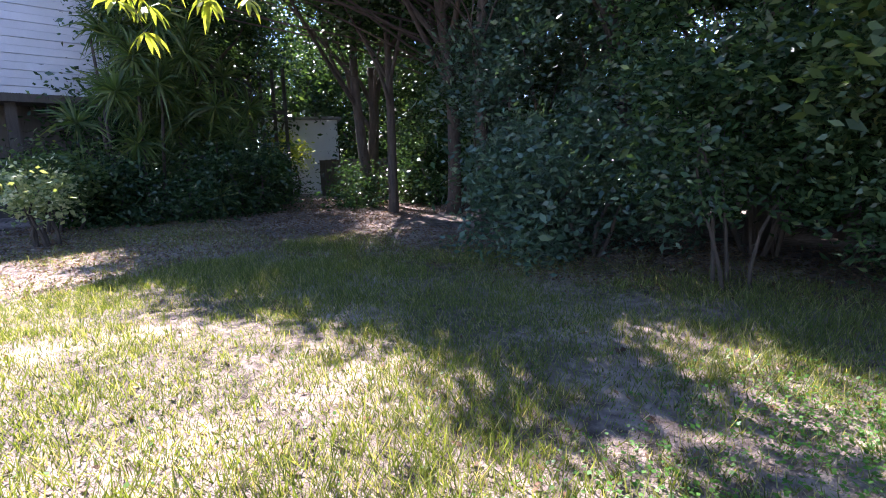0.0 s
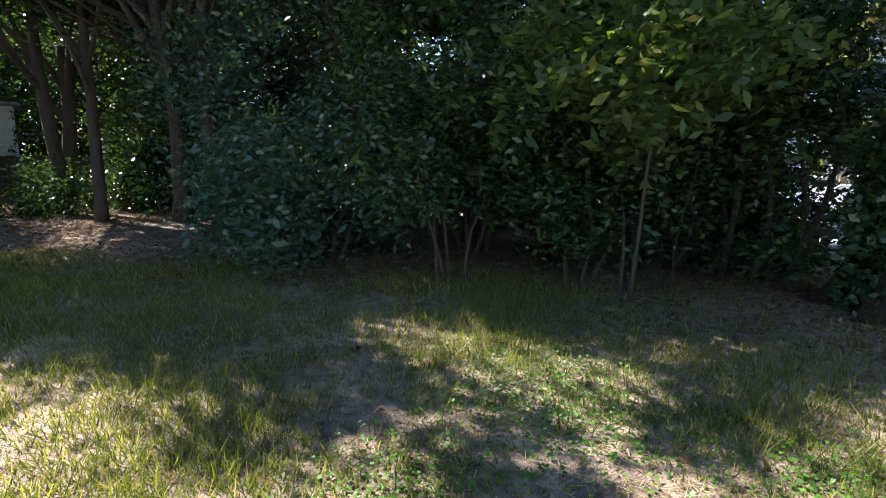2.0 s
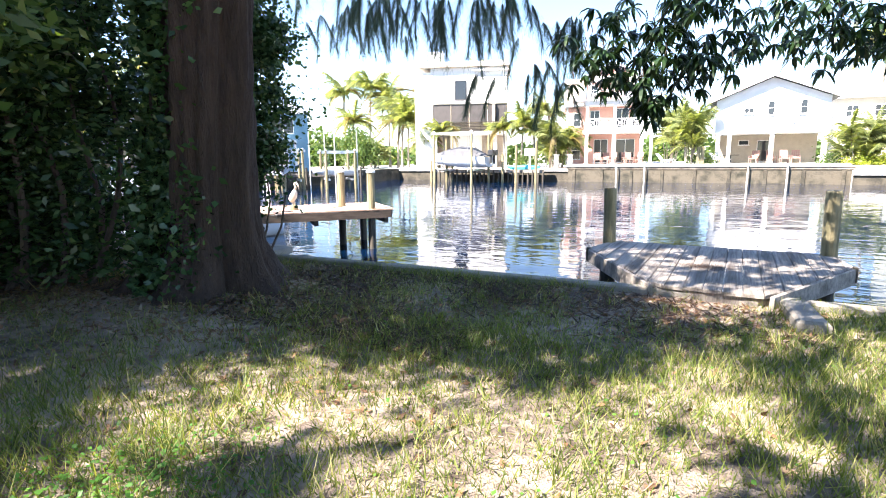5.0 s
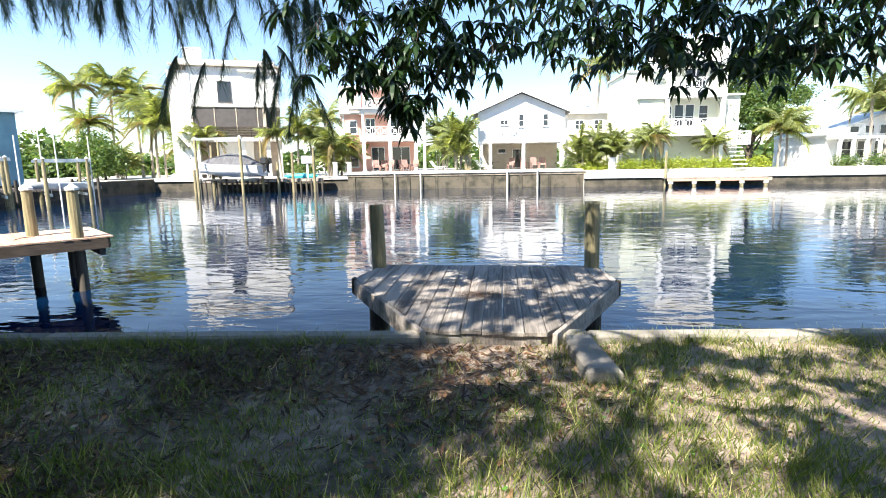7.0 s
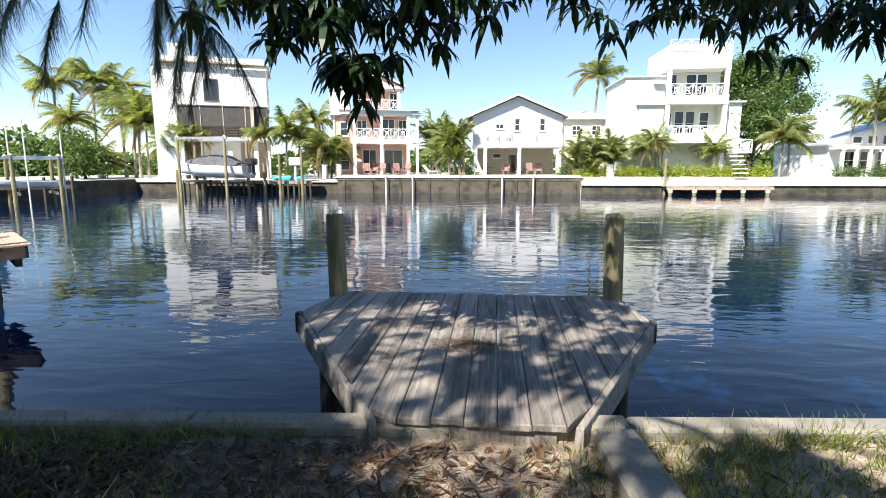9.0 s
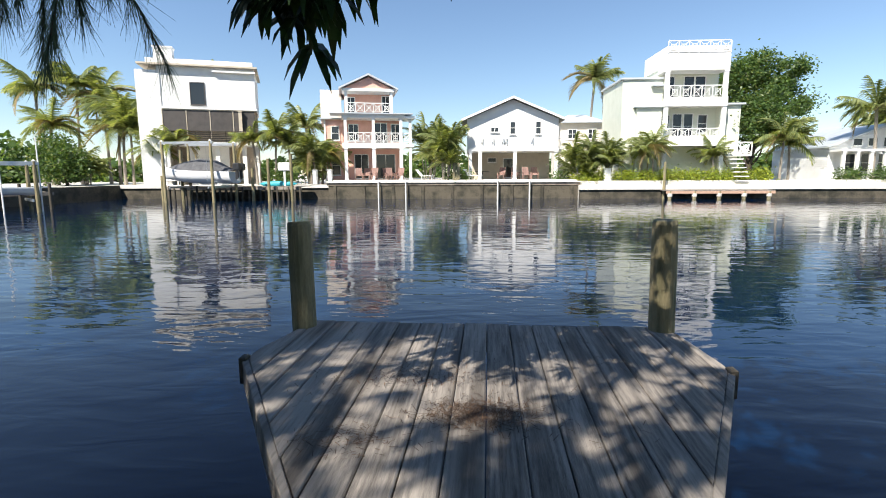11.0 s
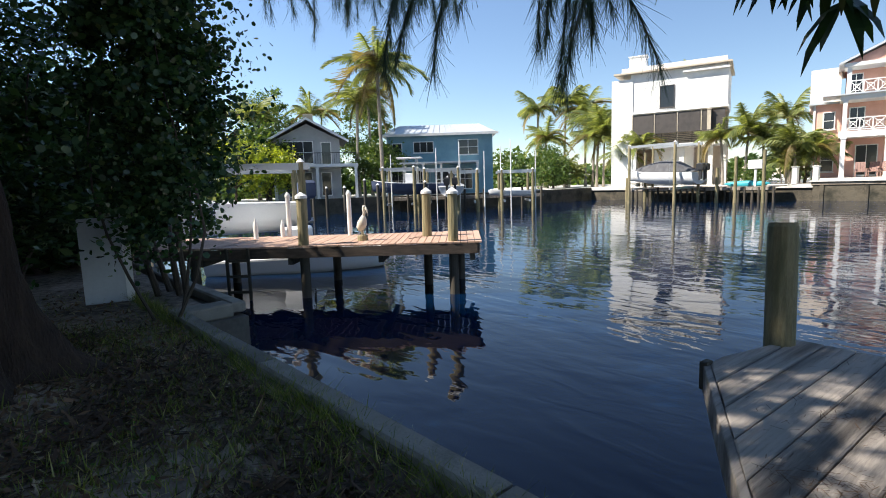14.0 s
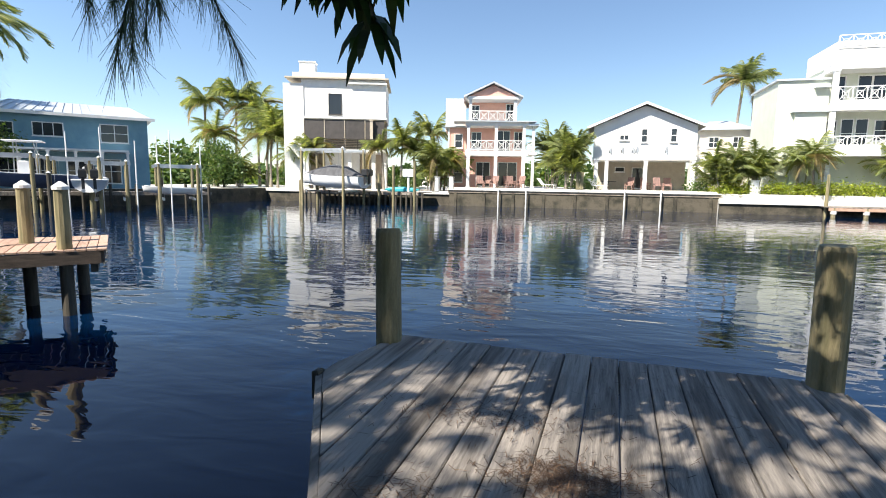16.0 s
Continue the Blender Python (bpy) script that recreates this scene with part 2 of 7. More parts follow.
GRASS = foliage("grass_blade", (0.05, 0.082, 0.014), (0.19, 0.225, 0.05), (0.48, 0.40, 0.22), 0.42, 0.5, 0.8)
GRASS_DRY = foliage("dry_grass_thatch", (0.22, 0.18, 0.10), (0.46, 0.40, 0.28), None, 0.3, 0.8)
CLOVER = foliage("bright_clover_leaf", (0.05, 0.15, 0.02), (0.11, 0.26, 0.04), None, 0.4, 0.5)
LITTER = foliage("dead_leaf", (0.07, 0.035, 0.018), (0.25, 0.14, 0.075), (0.5, 0.4, 0.3), 0.15, 0.8)
STRAW = foliage("pine_straw", (0.025, 0.014, 0.008), (0.09, 0.05, 0.028), (0.17, 0.10, 0.055), 0.1, 0.85)
BLUEGREY = surface("pale_blue_grey_siding", (0.46, 0.48, 0.50), (0.58, 0.60, 0.62), 0.6, 1.5, 30, 0.1, spread=0.05)
CREAM_WALL = surface("warm_cream_siding", (0.68, 0.60, 0.50), (0.78, 0.71, 0.62), 0.6, 1.5, 30, 0.1, spread=0.05)


# ---- mesh tools ----
class Shape:
    """Collects vertices and faces of one mesh."""

    def __init__(self):
        self.v, self.f = [], []

    def add(self, verts, faces):
        k = len(self.v)
        self.v += [tuple(p) for p in verts]
        self.f += [tuple(i + k for i in face) for face in faces]
        return self

    def box(self, c, s, turn=0.0, chamfer=0.0):
        """Box with centre c and sizes s, turned about z in degrees; chamfer cuts its upright and top edges."""
        hx, hy, hz = s[0] / 2, s[1] / 2, s[2] / 2
        ca, sa = math.cos(radians(turn)), math.sin(radians(turn))
        put = lambda x, y, z: (c[0] + x * ca - y * sa, c[1] + x * sa + y * ca, c[2] + z)
        if not chamfer:
            pts = [put(x, y, z) for z in (-hz, hz) for x, y in ((-hx, -hy), (hx, -hy), (hx, hy), (-hx, hy))]
            return self.add(pts, [(3, 2, 1, 0), (4, 5, 6, 7), (0, 1, 5, 4), (1, 2, 6, 5), (2, 3, 7, 6), (3, 0, 4, 7)])
        k = chamfer
        rings = [(hx - k, hy - k, -hz), (hx, hy, -hz + k), (hx, hy, hz - k), (hx - k, hy - k, hz)]
        pts = [put(x, y, z) for a, b, z in rings for x, y in ((-a, -b), (a, -b), (a, b), (-a, b))]
        faces = [(3, 2, 1, 0), (12, 13, 14, 15)]
        for r in range(3):
            faces += [(4 * r + i, 4 * r + (i + 1) % 4, 4 * r + 4 + (i + 1) % 4, 4 * r + 4 + i) for i in range(4)]
        return self.add(pts, faces)

    def tube(self, points, radii, n=8, cap=True, wobble=0.0, rng=None):
        """Tapered round tube along points."""
        pts = [Vector(p) for p in points]
        verts = []
        for i, p in enumerate(pts):
            d = (pts[min(i + 1, len(pts) - 1)] - pts[max(i - 1, 0)]).normalized()
            side = d.cross(Vector((0, 1, 0.01)) if abs(d.y) < 0.9 else Vector((1, 0, 0))).normalized()
            up = side.cross(d)
            for j in range(n):
                a = 2 * math.pi * j / n
                r = radii[i] * (1 + (rng.uniform(-wobble, wobble) if rng else 0))
                verts.append(p + side * math.cos(a) * r + up * math.sin(a) * r)
        faces = [(i * n + j, i * n + (j + 1) % n, (i + 1) * n + (j + 1) % n, (i + 1) * n + j) for i in range(len(pts) - 1) for j in range(n)]
        if cap:
            faces += [tuple(range(n))[::-1], tuple((len(pts) - 1) * n + j for j in range(n))]
        return self.add(verts, faces)

    def prism(self, outline, z0, z1):
        k = len(outline)
        pts = [(x, y, z0) for x, y in outline] + [(x, y, z1) for x, y in outline]
        return self.add(pts, [tuple(range(k))[::-1], tuple(range(k, 2 * k))] + [(i, (i + 1) % k, k + (i + 1) % k, k + i) for i in range(k)])

    def gable(self, x0, x1, y0, y1, z0, z1, lip=0.0):
        """Solid gable whose ridge runs along y, its triangle seen from -y."""
        xm = (x0 + x1) / 2
        pts = [(x0, y0, z0), (x1, y0, z0), (xm, y0, z1), (x0, y1, z0), (x1, y1, z0), (xm, y1, z1)]
        return self.add(pts, [(0, 1, 2), (5, 4, 3), (0, 2, 5, 3), (2, 1, 4, 5), (1, 0, 3, 4)])

    def mesh(self, name, mat, smooth=False):
        me = bpy.data.meshes.new(name)
        me.from_pydata(self.v, [], self.f)
        me.materials.append(mat)
        if smooth:
            me.shade_smooth()
        return me


def quads(name, verts, mat):
    """Mesh of loose leaves or blades from an array (n, corners, 3)."""
    n, m = verts.shape[:2]
    me = bpy.data.meshes.new(name)
    me.vertices.add(m * n)
    me.vertices.foreach_set("co", np.ascontiguousarray(verts, dtype=np.float32).ravel())
    me.loops.add(m * n)
    me.loops.foreach_set("vertex_index", np.arange(m * n, dtype=np.int32))
    me.polygons.add(n)
    me.polygons.foreach_set("loop_start", np.arange(0, m * n, m, dtype=np.int32))
    me.update(calc_edges=True)
    me.materials.append(mat)
    return me


def part(name, shape, mat, parent, label="", smooth=False):
    me = shape.mesh(name, mat, smooth) if isinstance(shape, Shape) else shape
    ob = new(name, me)
    ob.parent = parent
    if label:
        ob["label"] = label
    return ob


def thing(name, label, category, group="", at=(0, 0, 0), turn=0.0, kind=""):
    ob = new(name)
    ob.matrix_world = pose(*at, 0, 0, turn)
    return tagged(ob, label, category, group, kind)


def solid(name, shape, mat, label, category, kind="", group="", at=None, smooth=False):
    ob = new(name, shape.mesh(name, mat, smooth) if isinstance(shape, Shape) else shape)
    if at:
        ob.location = at
    return tagged(ob, label, category, group, kind)


def frames_of(dirs, rng):
    """For unit directions (n, 3): a random side vector and the third axis."""
    r = rng.normal(size=dirs.shape)
    side = np.cross(dirs, r)
    side /= np.linalg.norm(side, axis=1, keepdims=True) + 1e-9
    return side, np.cross(side, dirs)


def leaf_quads(centres, length, width, rng, droop=0.4, flat=0.6, spread=0.3):
    """One diamond leaf at each centre, drooping by droop; folded a little along the rib."""
    n = len(centres)
    d = rng.normal(size=(n, 3))
    d[:, 2] = d[:, 2] * (1 - flat) - droop
    d /= np.linalg.norm(d, axis=1, keepdims=True) + 1e-9
    side, up = frames_of(d, rng)
    k = (1 + spread * rng.normal(size=(n, 1))).clip(0.4, 1.8)
    ln, w = length * k, width * k
    base, tip = centres - d * ln / 2, centres + d * ln / 2
    mid = centres - d * ln * 0.06 + up * w * 0.18
    return np.stack([base, mid - side * w / 2, tip, mid + side * w / 2], 1)


def round_leaves(centres, length, width, rng, droop=0.4):
    """Rounded seven-cornered leaf at each centre."""
    n = len(centres)
    d = rng.normal(size=(n, 3))
    d[:, 2] = d[:, 2] * 0.5 - droop
    d /= np.linalg.norm(d, axis=1, keepdims=True) + 1e-9
    side, up = frames_of(d, rng)
    k = (1 + 0.25 * rng.normal(size=(n, 1))).clip(0.5, 1.6)
    ring = [centres + d * math.cos(a) * k * length / 2 + side * math.sin(a) * k * width / 2 + up * k * width * 0.12 * math.sin(a) ** 2 for a in (0, 0.75, 1.5, 2.4, 3.6, 4.6, 5.4)]
    return np.stack(ring, 1)


def clump_points(count, clumps, radii, rng, size=0.35, shell=0.55, low=-1.0):
    """Leaf centres gathered in clumps over the outer part of an ellipsoid."""
    c = rng.normal(size=(clumps, 3))
    c /= np.linalg.norm(c, axis=1, keepdims=True)
    c[:, 2] = np.where(c[:, 2] < low, -c[:, 2], c[:, 2])
    c *= (shell + (1 - shell) * rng.random((clumps, 1)) ** 0.5)
    c *= np.array(radii)
    pick = rng.integers(0, clumps, count)
    s = size * (0.5 + rng.random((clumps, 1)))
    return c[pick] + rng.normal(size=(count, 3)) * s[pick] * np.array([1, 1, 0.7])


# ---- ground, seawall, water, far banks ----
WATER_Z = -0.85
FAR_Z = 0.85


BANK_TURN = 2.7
PINE_X, PINE_Y = -5.05, -2.3


def along_bank(x, y):
    """Shift of the lawn's y that lays its edge along the seawall, fading out up the yard."""
    return math.tan(radians(BANK_TURN)) * min(max(x, -30), 30) * min(max(1 + y / 6, 0), 1)


def lawn_height(x, y):
    """Gentle lumps of the lawn, which falls a little towards the water."""
    return (0.0147 * min(max(-y, 0), 25) + 0.035 * noise.noise(Vector((x * 0.5, y * 0.5, 1.0))) + 0.012 * noise.noise(Vector((x * 2.1, y * 2.1, 4.0)))
            + 0.10 * math.exp(-((x - PINE_X) ** 2 + (y - PINE_Y) ** 2) / 2.0))


def axis_lines(near0, near1, step, far0, far1):
    a = list(np.arange(near0, near1 + step / 2, step))
    left, right = [near0 - 1.3 ** k * step * 2 for k in range(1, 60)], [near1 + 1.3 ** k * step * 2 for k in range(1, 60)]
    return [far0] + [v for v in reversed(left) if v > far0] + a + [v for v in right if v < far1] + [far1]


def build_ground():
    xs = axis_lines(-16, 10, 0.2, -600, 600)
    ys = [v for v in axis_lines(-22, -0.22, 0.2, -600, -0.219) if v < -0.23] + [-0.15]
    s = Shape()
    s.v = [(x, y + along_bank(x, y), lawn_height(x, y) - 0.01) for y in ys for x in xs]
    w = len(xs)
    s.f = [(j * w + i, j * w + i + 1, (j + 1) * w + i + 1, (j + 1) * w + i) for j in range(len(ys) - 1) for i in range(w - 1)]
    s.prism([(-60, -1.62), (-6.3, -0.51), (-6.3, 0.02), (-60, -1.1)], -0.6, 0.01)
    return solid("ground", s, SOIL, "sandy lawn soil with thatch and dead leaves", "ground", "structure", smooth=False)


build_ground()

water = Shape()
water.add([(-70, -0.05, WATER_Z), (400, -0.05, WATER_Z), (400, 47, WATER_Z), (-70, 47, WATER_Z)], [(0, 1, 2, 3)])
solid("water", water, WATER, "dark blue canal water with small ripples", "water", "structure")
bed = Shape().prism([(-70, -0.1), (400, -0.1), (400, 47), (-70, 47)], -3.4, -3.0)
solid("canal_bed", bed, WALL_WET, "muddy bottom of the canal", "canal bed", "structure")

seawall = thing("seawall", "weathered concrete seawall with cracked cap beside the lawn", "seawall", kind="structure", turn=BANK_TURN)
rng_wall = random.Random(5)


def cap_run(x0, x1, y_front, length, parent):
    x = x0
    while x < x1 - 0.05:
        w = min(length * rng_wall.uniform(0.8, 1.2), x1 - x)
        c = Shape().box((0, 0, 0), (w - 0.012, 0.17, 0.13), 0, 0.02)
        ob = part("cap_stone", c, CONCRETE, parent)
        ob.matrix_local = pose(x + w / 2, y_front - 0.085, rng_wall.uniform(-0.012, 0.012), rng_wall.uniform(-0.6, 0.6), 0, rng_wall.uniform(-0.3, 0.3))
        x += w


cap_run(-6.3, 14, 0.02, 2.2, seawall)
cap_run(-40, -6.3, 0.66, 3.0, seawall)
part("wall_face", Shape().box((30, -0.12, -1.65), (72.6, 0.22, 3.14)).box((-23.2, 0.52, -1.65), (33.8, 0.22, 3.14)).box((-6.25, 0.26, -1.65), (0.22, 0.74, 3.14)), WALL_WET, seawall)
part("cap_beam", Shape().box((40, -0.15, 0), (52, 0.34, 0.16), 0, 0.018).box((-6.38, 0.18, -0.002), (0.3, 0.62, 0.16), 0, 0.018), CONCRETE, seawall)

bank = thing("far_seawall", "dark stained seawall with a pale concrete cap", "seawall", kind="structure")
fg = Shape()
fg.prism([(-13, 46), (9.7, 46), (9.7, 600), (-13, 600)], -3, FAR_Z)
fg.prism([(9.72, 45.2), (600, 45.2), (600, 600), (9.72, 600)], -3, 0.3)
fg.prism([(-600, 46.3), (-13.02, 46.3), (-13.02, 600), (-600, 600)], -3, 0.45)
fg.prism([(-600, 0.6), (-46, 0.6), (-44, 12), (-37.5, 24), (-33.5, 36), (-33, 46.28), (-600, 46.28)], -3, 0.42)
solid("far_ground", fg, PAVING, "pale paved and sandy ground of the opposite bank", "ground", "structure")
part("dark_wall", Shape().box((-1.6, 45.9, -1.33), (22.8, 0.3, 3.36)), FAR_SEAWALL, bank)
for k in range(9):
    part("pilaster", Shape().box((-12.4 + 2.7 * k, 45.72, -1.33), (0.26, 0.1, 3.3), 0, 0.02), FAR_SEAWALL, bank)
part("terrace_edge", Shape().box((-1.6, 45.86, 0.47), (23.0, 0.4, 0.24), 0, 0.03), TERRACE_EDGE, bank, "pale terrace edge")
part("terrace_cap", Shape().box((-1.6, 45.8, 0.64), (23.1, 0.56, 0.1), 0, 0.02), PAVING, bank, "pale terrace cap")
part("pale_wall", Shape().box((55, 45.1, -1.2), (90.6, 0.25, 2.2)).box((-23, 46.2, -1.1), (20, 0.25, 2.4)), FAR_SEAWALL, bank)
part("pale_cap", Shape().box((55, 45.05, 0.12), (90.7, 0.5, 0.42), 0, 0.03).box((-23, 46.15, 0.3), (20.2, 0.5, 0.32), 0, 0.03), PAVING, bank)
part("planter_wall", Shape().box((55, 45.9, 0.45), (90.7, 0.25, 0.5), 0, 0.03), PAVING, bank)
part("left_bank_wall", Shape().prism([(-46.2, 0.7), (-44.2, 12), (-37.7, 24), (-33.7, 36), (-33.2, 46.2), (-33.0, 46.2), (-33.3, 36), (-37.2, 24), (-43.7, 12), (-45.7, 0.7)], -3, 0.46), FAR_SEAWALL, bank)


# ---- the near dock: grey boards, trapezoid towards the lawn, two piles ----
def round_post(name, h, r, mat, parent, x, y, z0, lean=(0, 0), cap=None, seed=1):
    rg = random.Random(seed)
    n = 14
    rings = [(0, r * 1.03), (h * 0.5, r), (h * 0.9, r * 0.97), (h - 0.03, r * 0.95), (h, r * 0.86)]
    s = Shape().tube([(lean[0] * z / h, lean[1] * z / h, z) for z, _ in rings], [q for _, q in rings], n, True, 0.02, rg)
    ob = part(name, s, mat, parent)
    ob.location = (x, y, z0)
    if cap:
        part("post_cap", Shape().tube([(lean[0], lean[1], h), (lean[0], lean[1], h + 0.06), (lean[0], lean[1], h + 0.16)], [r * 1.12, r * 1.12, 0.02], 12), cap, ob, "white conical plastic cap")
    return ob


dock = thing("dock", "small weathered grey plank dock beside the seawall", "dock", at=(0.042, 1.2, 0), turn=-2)
DECK_Z = 0.125
far_y, wide_y, near_y = 2.78, 1.86, -0.19


def deck_span(x):
    """Front and back of the deck at x: a board trapezoid with clipped far corners."""
    back = far_y if abs(x) < 1.56 else far_y - (abs(x) - 1.56) / 0.11 * (far_y - wide_y)
    edge = 0.67 if x > 0 else 0.44
    front = near_y if abs(x) < edge else near_y + (abs(x) - edge) / (1.66 - edge) * (wide_y - near_y)
    return front, back


rg = random.Random(11)
bw, x = 0.19, -1.655
while x < 1.64:
    w = min(bw, 1.665 - x)
    a0, b0 = deck_span(x + 0.004)
    a1, b1 = deck_span(x + w - 0.004)
    if min(b0 - a0, b1 - a1) > -0.05:
        b0, b1 = max(b0, a0 + 0.01), max(b1, a1 + 0.01)
        jig = rg.uniform(-0.012, 0.012)
        top, g, k = rg.uniform(-0.003, 0.004), 0.0035, 0.008
        x0, x1 = -w / 2 + g, w / 2 - g
        ym = 1.2
        low = [(x0, a0 - ym + jig, -0.04), (x1, a1 - ym + jig, -0.04), (x1, b1 - ym + jig, -0.04), (x0, b0 - ym + jig, -0.04)]
        mid = [(p[0], p[1], -k) for p in low]
        hi = [(x0 + k, a0 - ym + jig + k, 0), (x1 - k, a1 - ym + jig + k, 0), (x1 - k, b1 - ym + jig - k, 0), (x0 + k, b0 - ym + jig - k, 0)]
        s = Shape().add(low + mid + hi, [(3, 2, 1, 0), (8, 9, 10, 11)] + [(4 * r + i, 4 * r + (i + 1) % 4, 4 * r + 4 + (i + 1) % 4, 4 * r + 4 + i) for r in range(2) for i in range(4)])
        ob = part("plank", s, GREY_WOOD, dock)
        ob.location = (x + w / 2, 0, DECK_Z + top)
    x += bw

for sx in (-1, 1):
    edge = 0.67 if sx > 0 else 0.44
    p0, p1 = Vector((sx * edge, near_y)), Vector((sx * 1.66, wide_y))
    mid, ln = (p0 + p1) / 2, (p1 - p0).length
    ang = math.degrees(math.atan2(p1.y - p0.y, p1.x - p0.x))
    part("side_beam", Shape().box((mid.x + sx * 0.022, mid.y - 1.2 - 0.014, DECK_Z - 0.106), (ln, 0.045, 0.2), ang, 0.006), GREY_WOOD, dock)
    part("side_cleat", Shape().box((sx * 1.66, 1.80 - 1.2, DECK_Z - 0.08), (0.05, 0.08, 0.2), 0, 0.008), DARK_WOOD, dock)
part("far_beam", Shape().box((0, far_y - 0.05 - 1.2, DECK_Z - 0.14), (2.9, 0.05, 0.19), 0, 0.006), GREY_WOOD, dock)
part("near_beam", Shape().box((0.05, near_y + 0.06 - 1.2, DECK_Z - 0.14), (1.05, 0.05, 0.19), 0, 0.006), GREY_WOOD, dock)
for px, py in ((-1.36, 1.82), (1.36, 1.82)):
    round_post("support_post", 2.1, 0.12, DARK_WOOD, dock, px, py - 1.2, -2.1 + DECK_Z - 0.06, seed=int(px * 10))
postL = round_post("mooring_post", 3.5, 0.105, PILE_WOOD, dock, -1.425, 2.47 - 1.2, 1.02 - 3.5, lean=(-0.12, 0.2), seed=3)
postR = round_post("mooring_post", 3.5, 0.105, PILE_WOOD, dock, 1.57, 2.79 - 1.2, 1.04 - 3.5, lean=(-0.1, -0.12), seed=4)
solid("concrete_block", Shape().box((0, 0, 0), (0.25, 0.88, 0.13), 0, 0.025), CONCRETE, "chipped concrete slab lying beside the dock on the lawn", "concrete slab").matrix_world = pose(0.91, -0.58, 0.04, -2.0, 0.8, 3)

# ---- the left dock: brown boards on tall piles ----
ld = thing("long_dock", "sun-bleached reddish brown plank dock on tall piles", "dock", at=(-11.7, 0.66, 0.22), turn=-41.5)
LD_W, LD_L = 2.3, 6.3
rg = random.Random(12)
yy = -0.9
while yy < LD_L - 0.02:
    ob = part("plank", Shape().box((0, 0, 0), (LD_W + rg.uniform(-0.02, 0.02), 0.135, 0.035), 0, 0.004), BROWN_WOOD, ld)
    ob.location = (-LD_W / 2, yy + 0.07, rg.uniform(-0.003, 0.003))
    yy += 0.145
part("edge_beam", Shape().box((-0.03, LD_L / 2 - 0.4, -0.125), (0.05, LD_L + 0.7, 0.2)), BEAM_WOOD, ld, "dark brown side beam")
part("edge_beam", Shape().box((-LD_W + 0.03, LD_L / 2 - 0.4, -0.125), (0.05, LD_L + 0.7, 0.2)), BEAM_WOOD, ld)
part("end_beam", Shape().box((-LD_W / 2, LD_L - 0.03, -0.125), (LD_W - 0.1, 0.05, 0.2)), BEAM_WOOD, ld)
for k in range(4):
    part("cross_beam", Shape().box((-LD_W / 2, 0.6 + k * 1.85, -0.30), (LD_W - 0.16, 0.1, 0.14)), DARK_WOOD, ld)
for lx, ly, top in ((-0.19, 5.77, 0), (-1.29, 5.17, 0), (-0.16, 2.72, 0), (-1.9, 5.9, 0), (-2.1, 2.9, 0), (-0.2, 0.4, 0), (-2.1, 0.4, 0)):
    round_post("support_post", 2.4, 0.10, DARK_WOOD, ld, lx, ly, -2.53, seed=int(ly * 10))


# ---- yard: big pine, hedge of shrubs and trees ----
def branch_path(a, b, rng, bend=0.15, steps=6):
    """Smoothly bowed path from a to b with a slight second wave."""
    a, b = Vector(a), Vector(b)
    d = (b - a).length
    u, w = [Vector((rng.uniform(-1, 1), rng.uniform(-1, 1), rng.uniform(-0.2, 0.6))) * bend * d * 0.5 for _ in range(2)]
    return [a.lerp(b, i / steps) + u * math.sin(math.pi * i / steps) + w * 0.45 * math.sin(2 * math.pi * i / steps) for i in range(steps + 1)]


def shrub(name, label, at, radii, mat, leaves, length, width, seed, stems=5, clumps=70, category="shrub", size=0.3, height=None, droop=0.4, shell=0.5, stem_r=0.045, group="", rounded=False):
    """Shrub or small tree: curved stems from the ground and a crown of single leaves in clumps."""
    rng, rp = np.random.default_rng(seed), random.Random(seed)
    ob = thing(name, label, category, group, at=at)
    mid = height if height is not None else radii[2] * 0.95
    for k in range(stems):
        a = 2 * math.pi * k / stems + rp.uniform(-0.4, 0.4)
        top = (math.cos(a) * radii[0] * 0.55, math.sin(a) * radii[1] * 0.55, mid + radii[2] * rp.uniform(0.1, 0.5))
        path = branch_path((math.cos(a) * 0.18, math.sin(a) * 0.18, -0.05), top, rp, 0.25)
        part("stem", Shape().tube(path, [stem_r * (1 - 0.8 * i / (len(path) - 1)) for i in range(len(path))], 7), BARK_GREY, ob)
    pts = clump_points(leaves, clumps, radii, rng, size, shell) + np.array([0, 0, mid])
    pts[:, 2] = np.maximum(pts[:, 2], 0.06 + 0.3 * rng.random(len(pts)))
    part("crown", quads("crown", (round_leaves if rounded else leaf_quads)(pts, length, width, rng, droop), mat), mat, ob)
    return ob


# big pine with the ridged trunk
pine = thing("pine_tree", "huge old pine with ridged red-brown trunk and hanging needles", "tree", at=(PINE_X, PINE_Y, 0))
rp = random.Random(21)
n, rows_ = 96, []
knots = ((-0.1, 1.0), (0.05, 0.86), (0.25, 0.70), (0.5, 0.60), (0.9, 0.52), (1.5, 0.49), (2.2, 0.48), (3.0, 0.47), (4.0, 0.44), (5.5, 0.38), (7.5, 0.3), (9.5, 0.2))
zs = [-0.1 + 0.16 * k for k in range(32)] + [5.5, 6.5, 7.5, 8.5, 9.5]
rr = [float(np.interp(z, [q[0] for q in knots], [q[1] for q in knots])) for z in zs]
trunk = Shape()
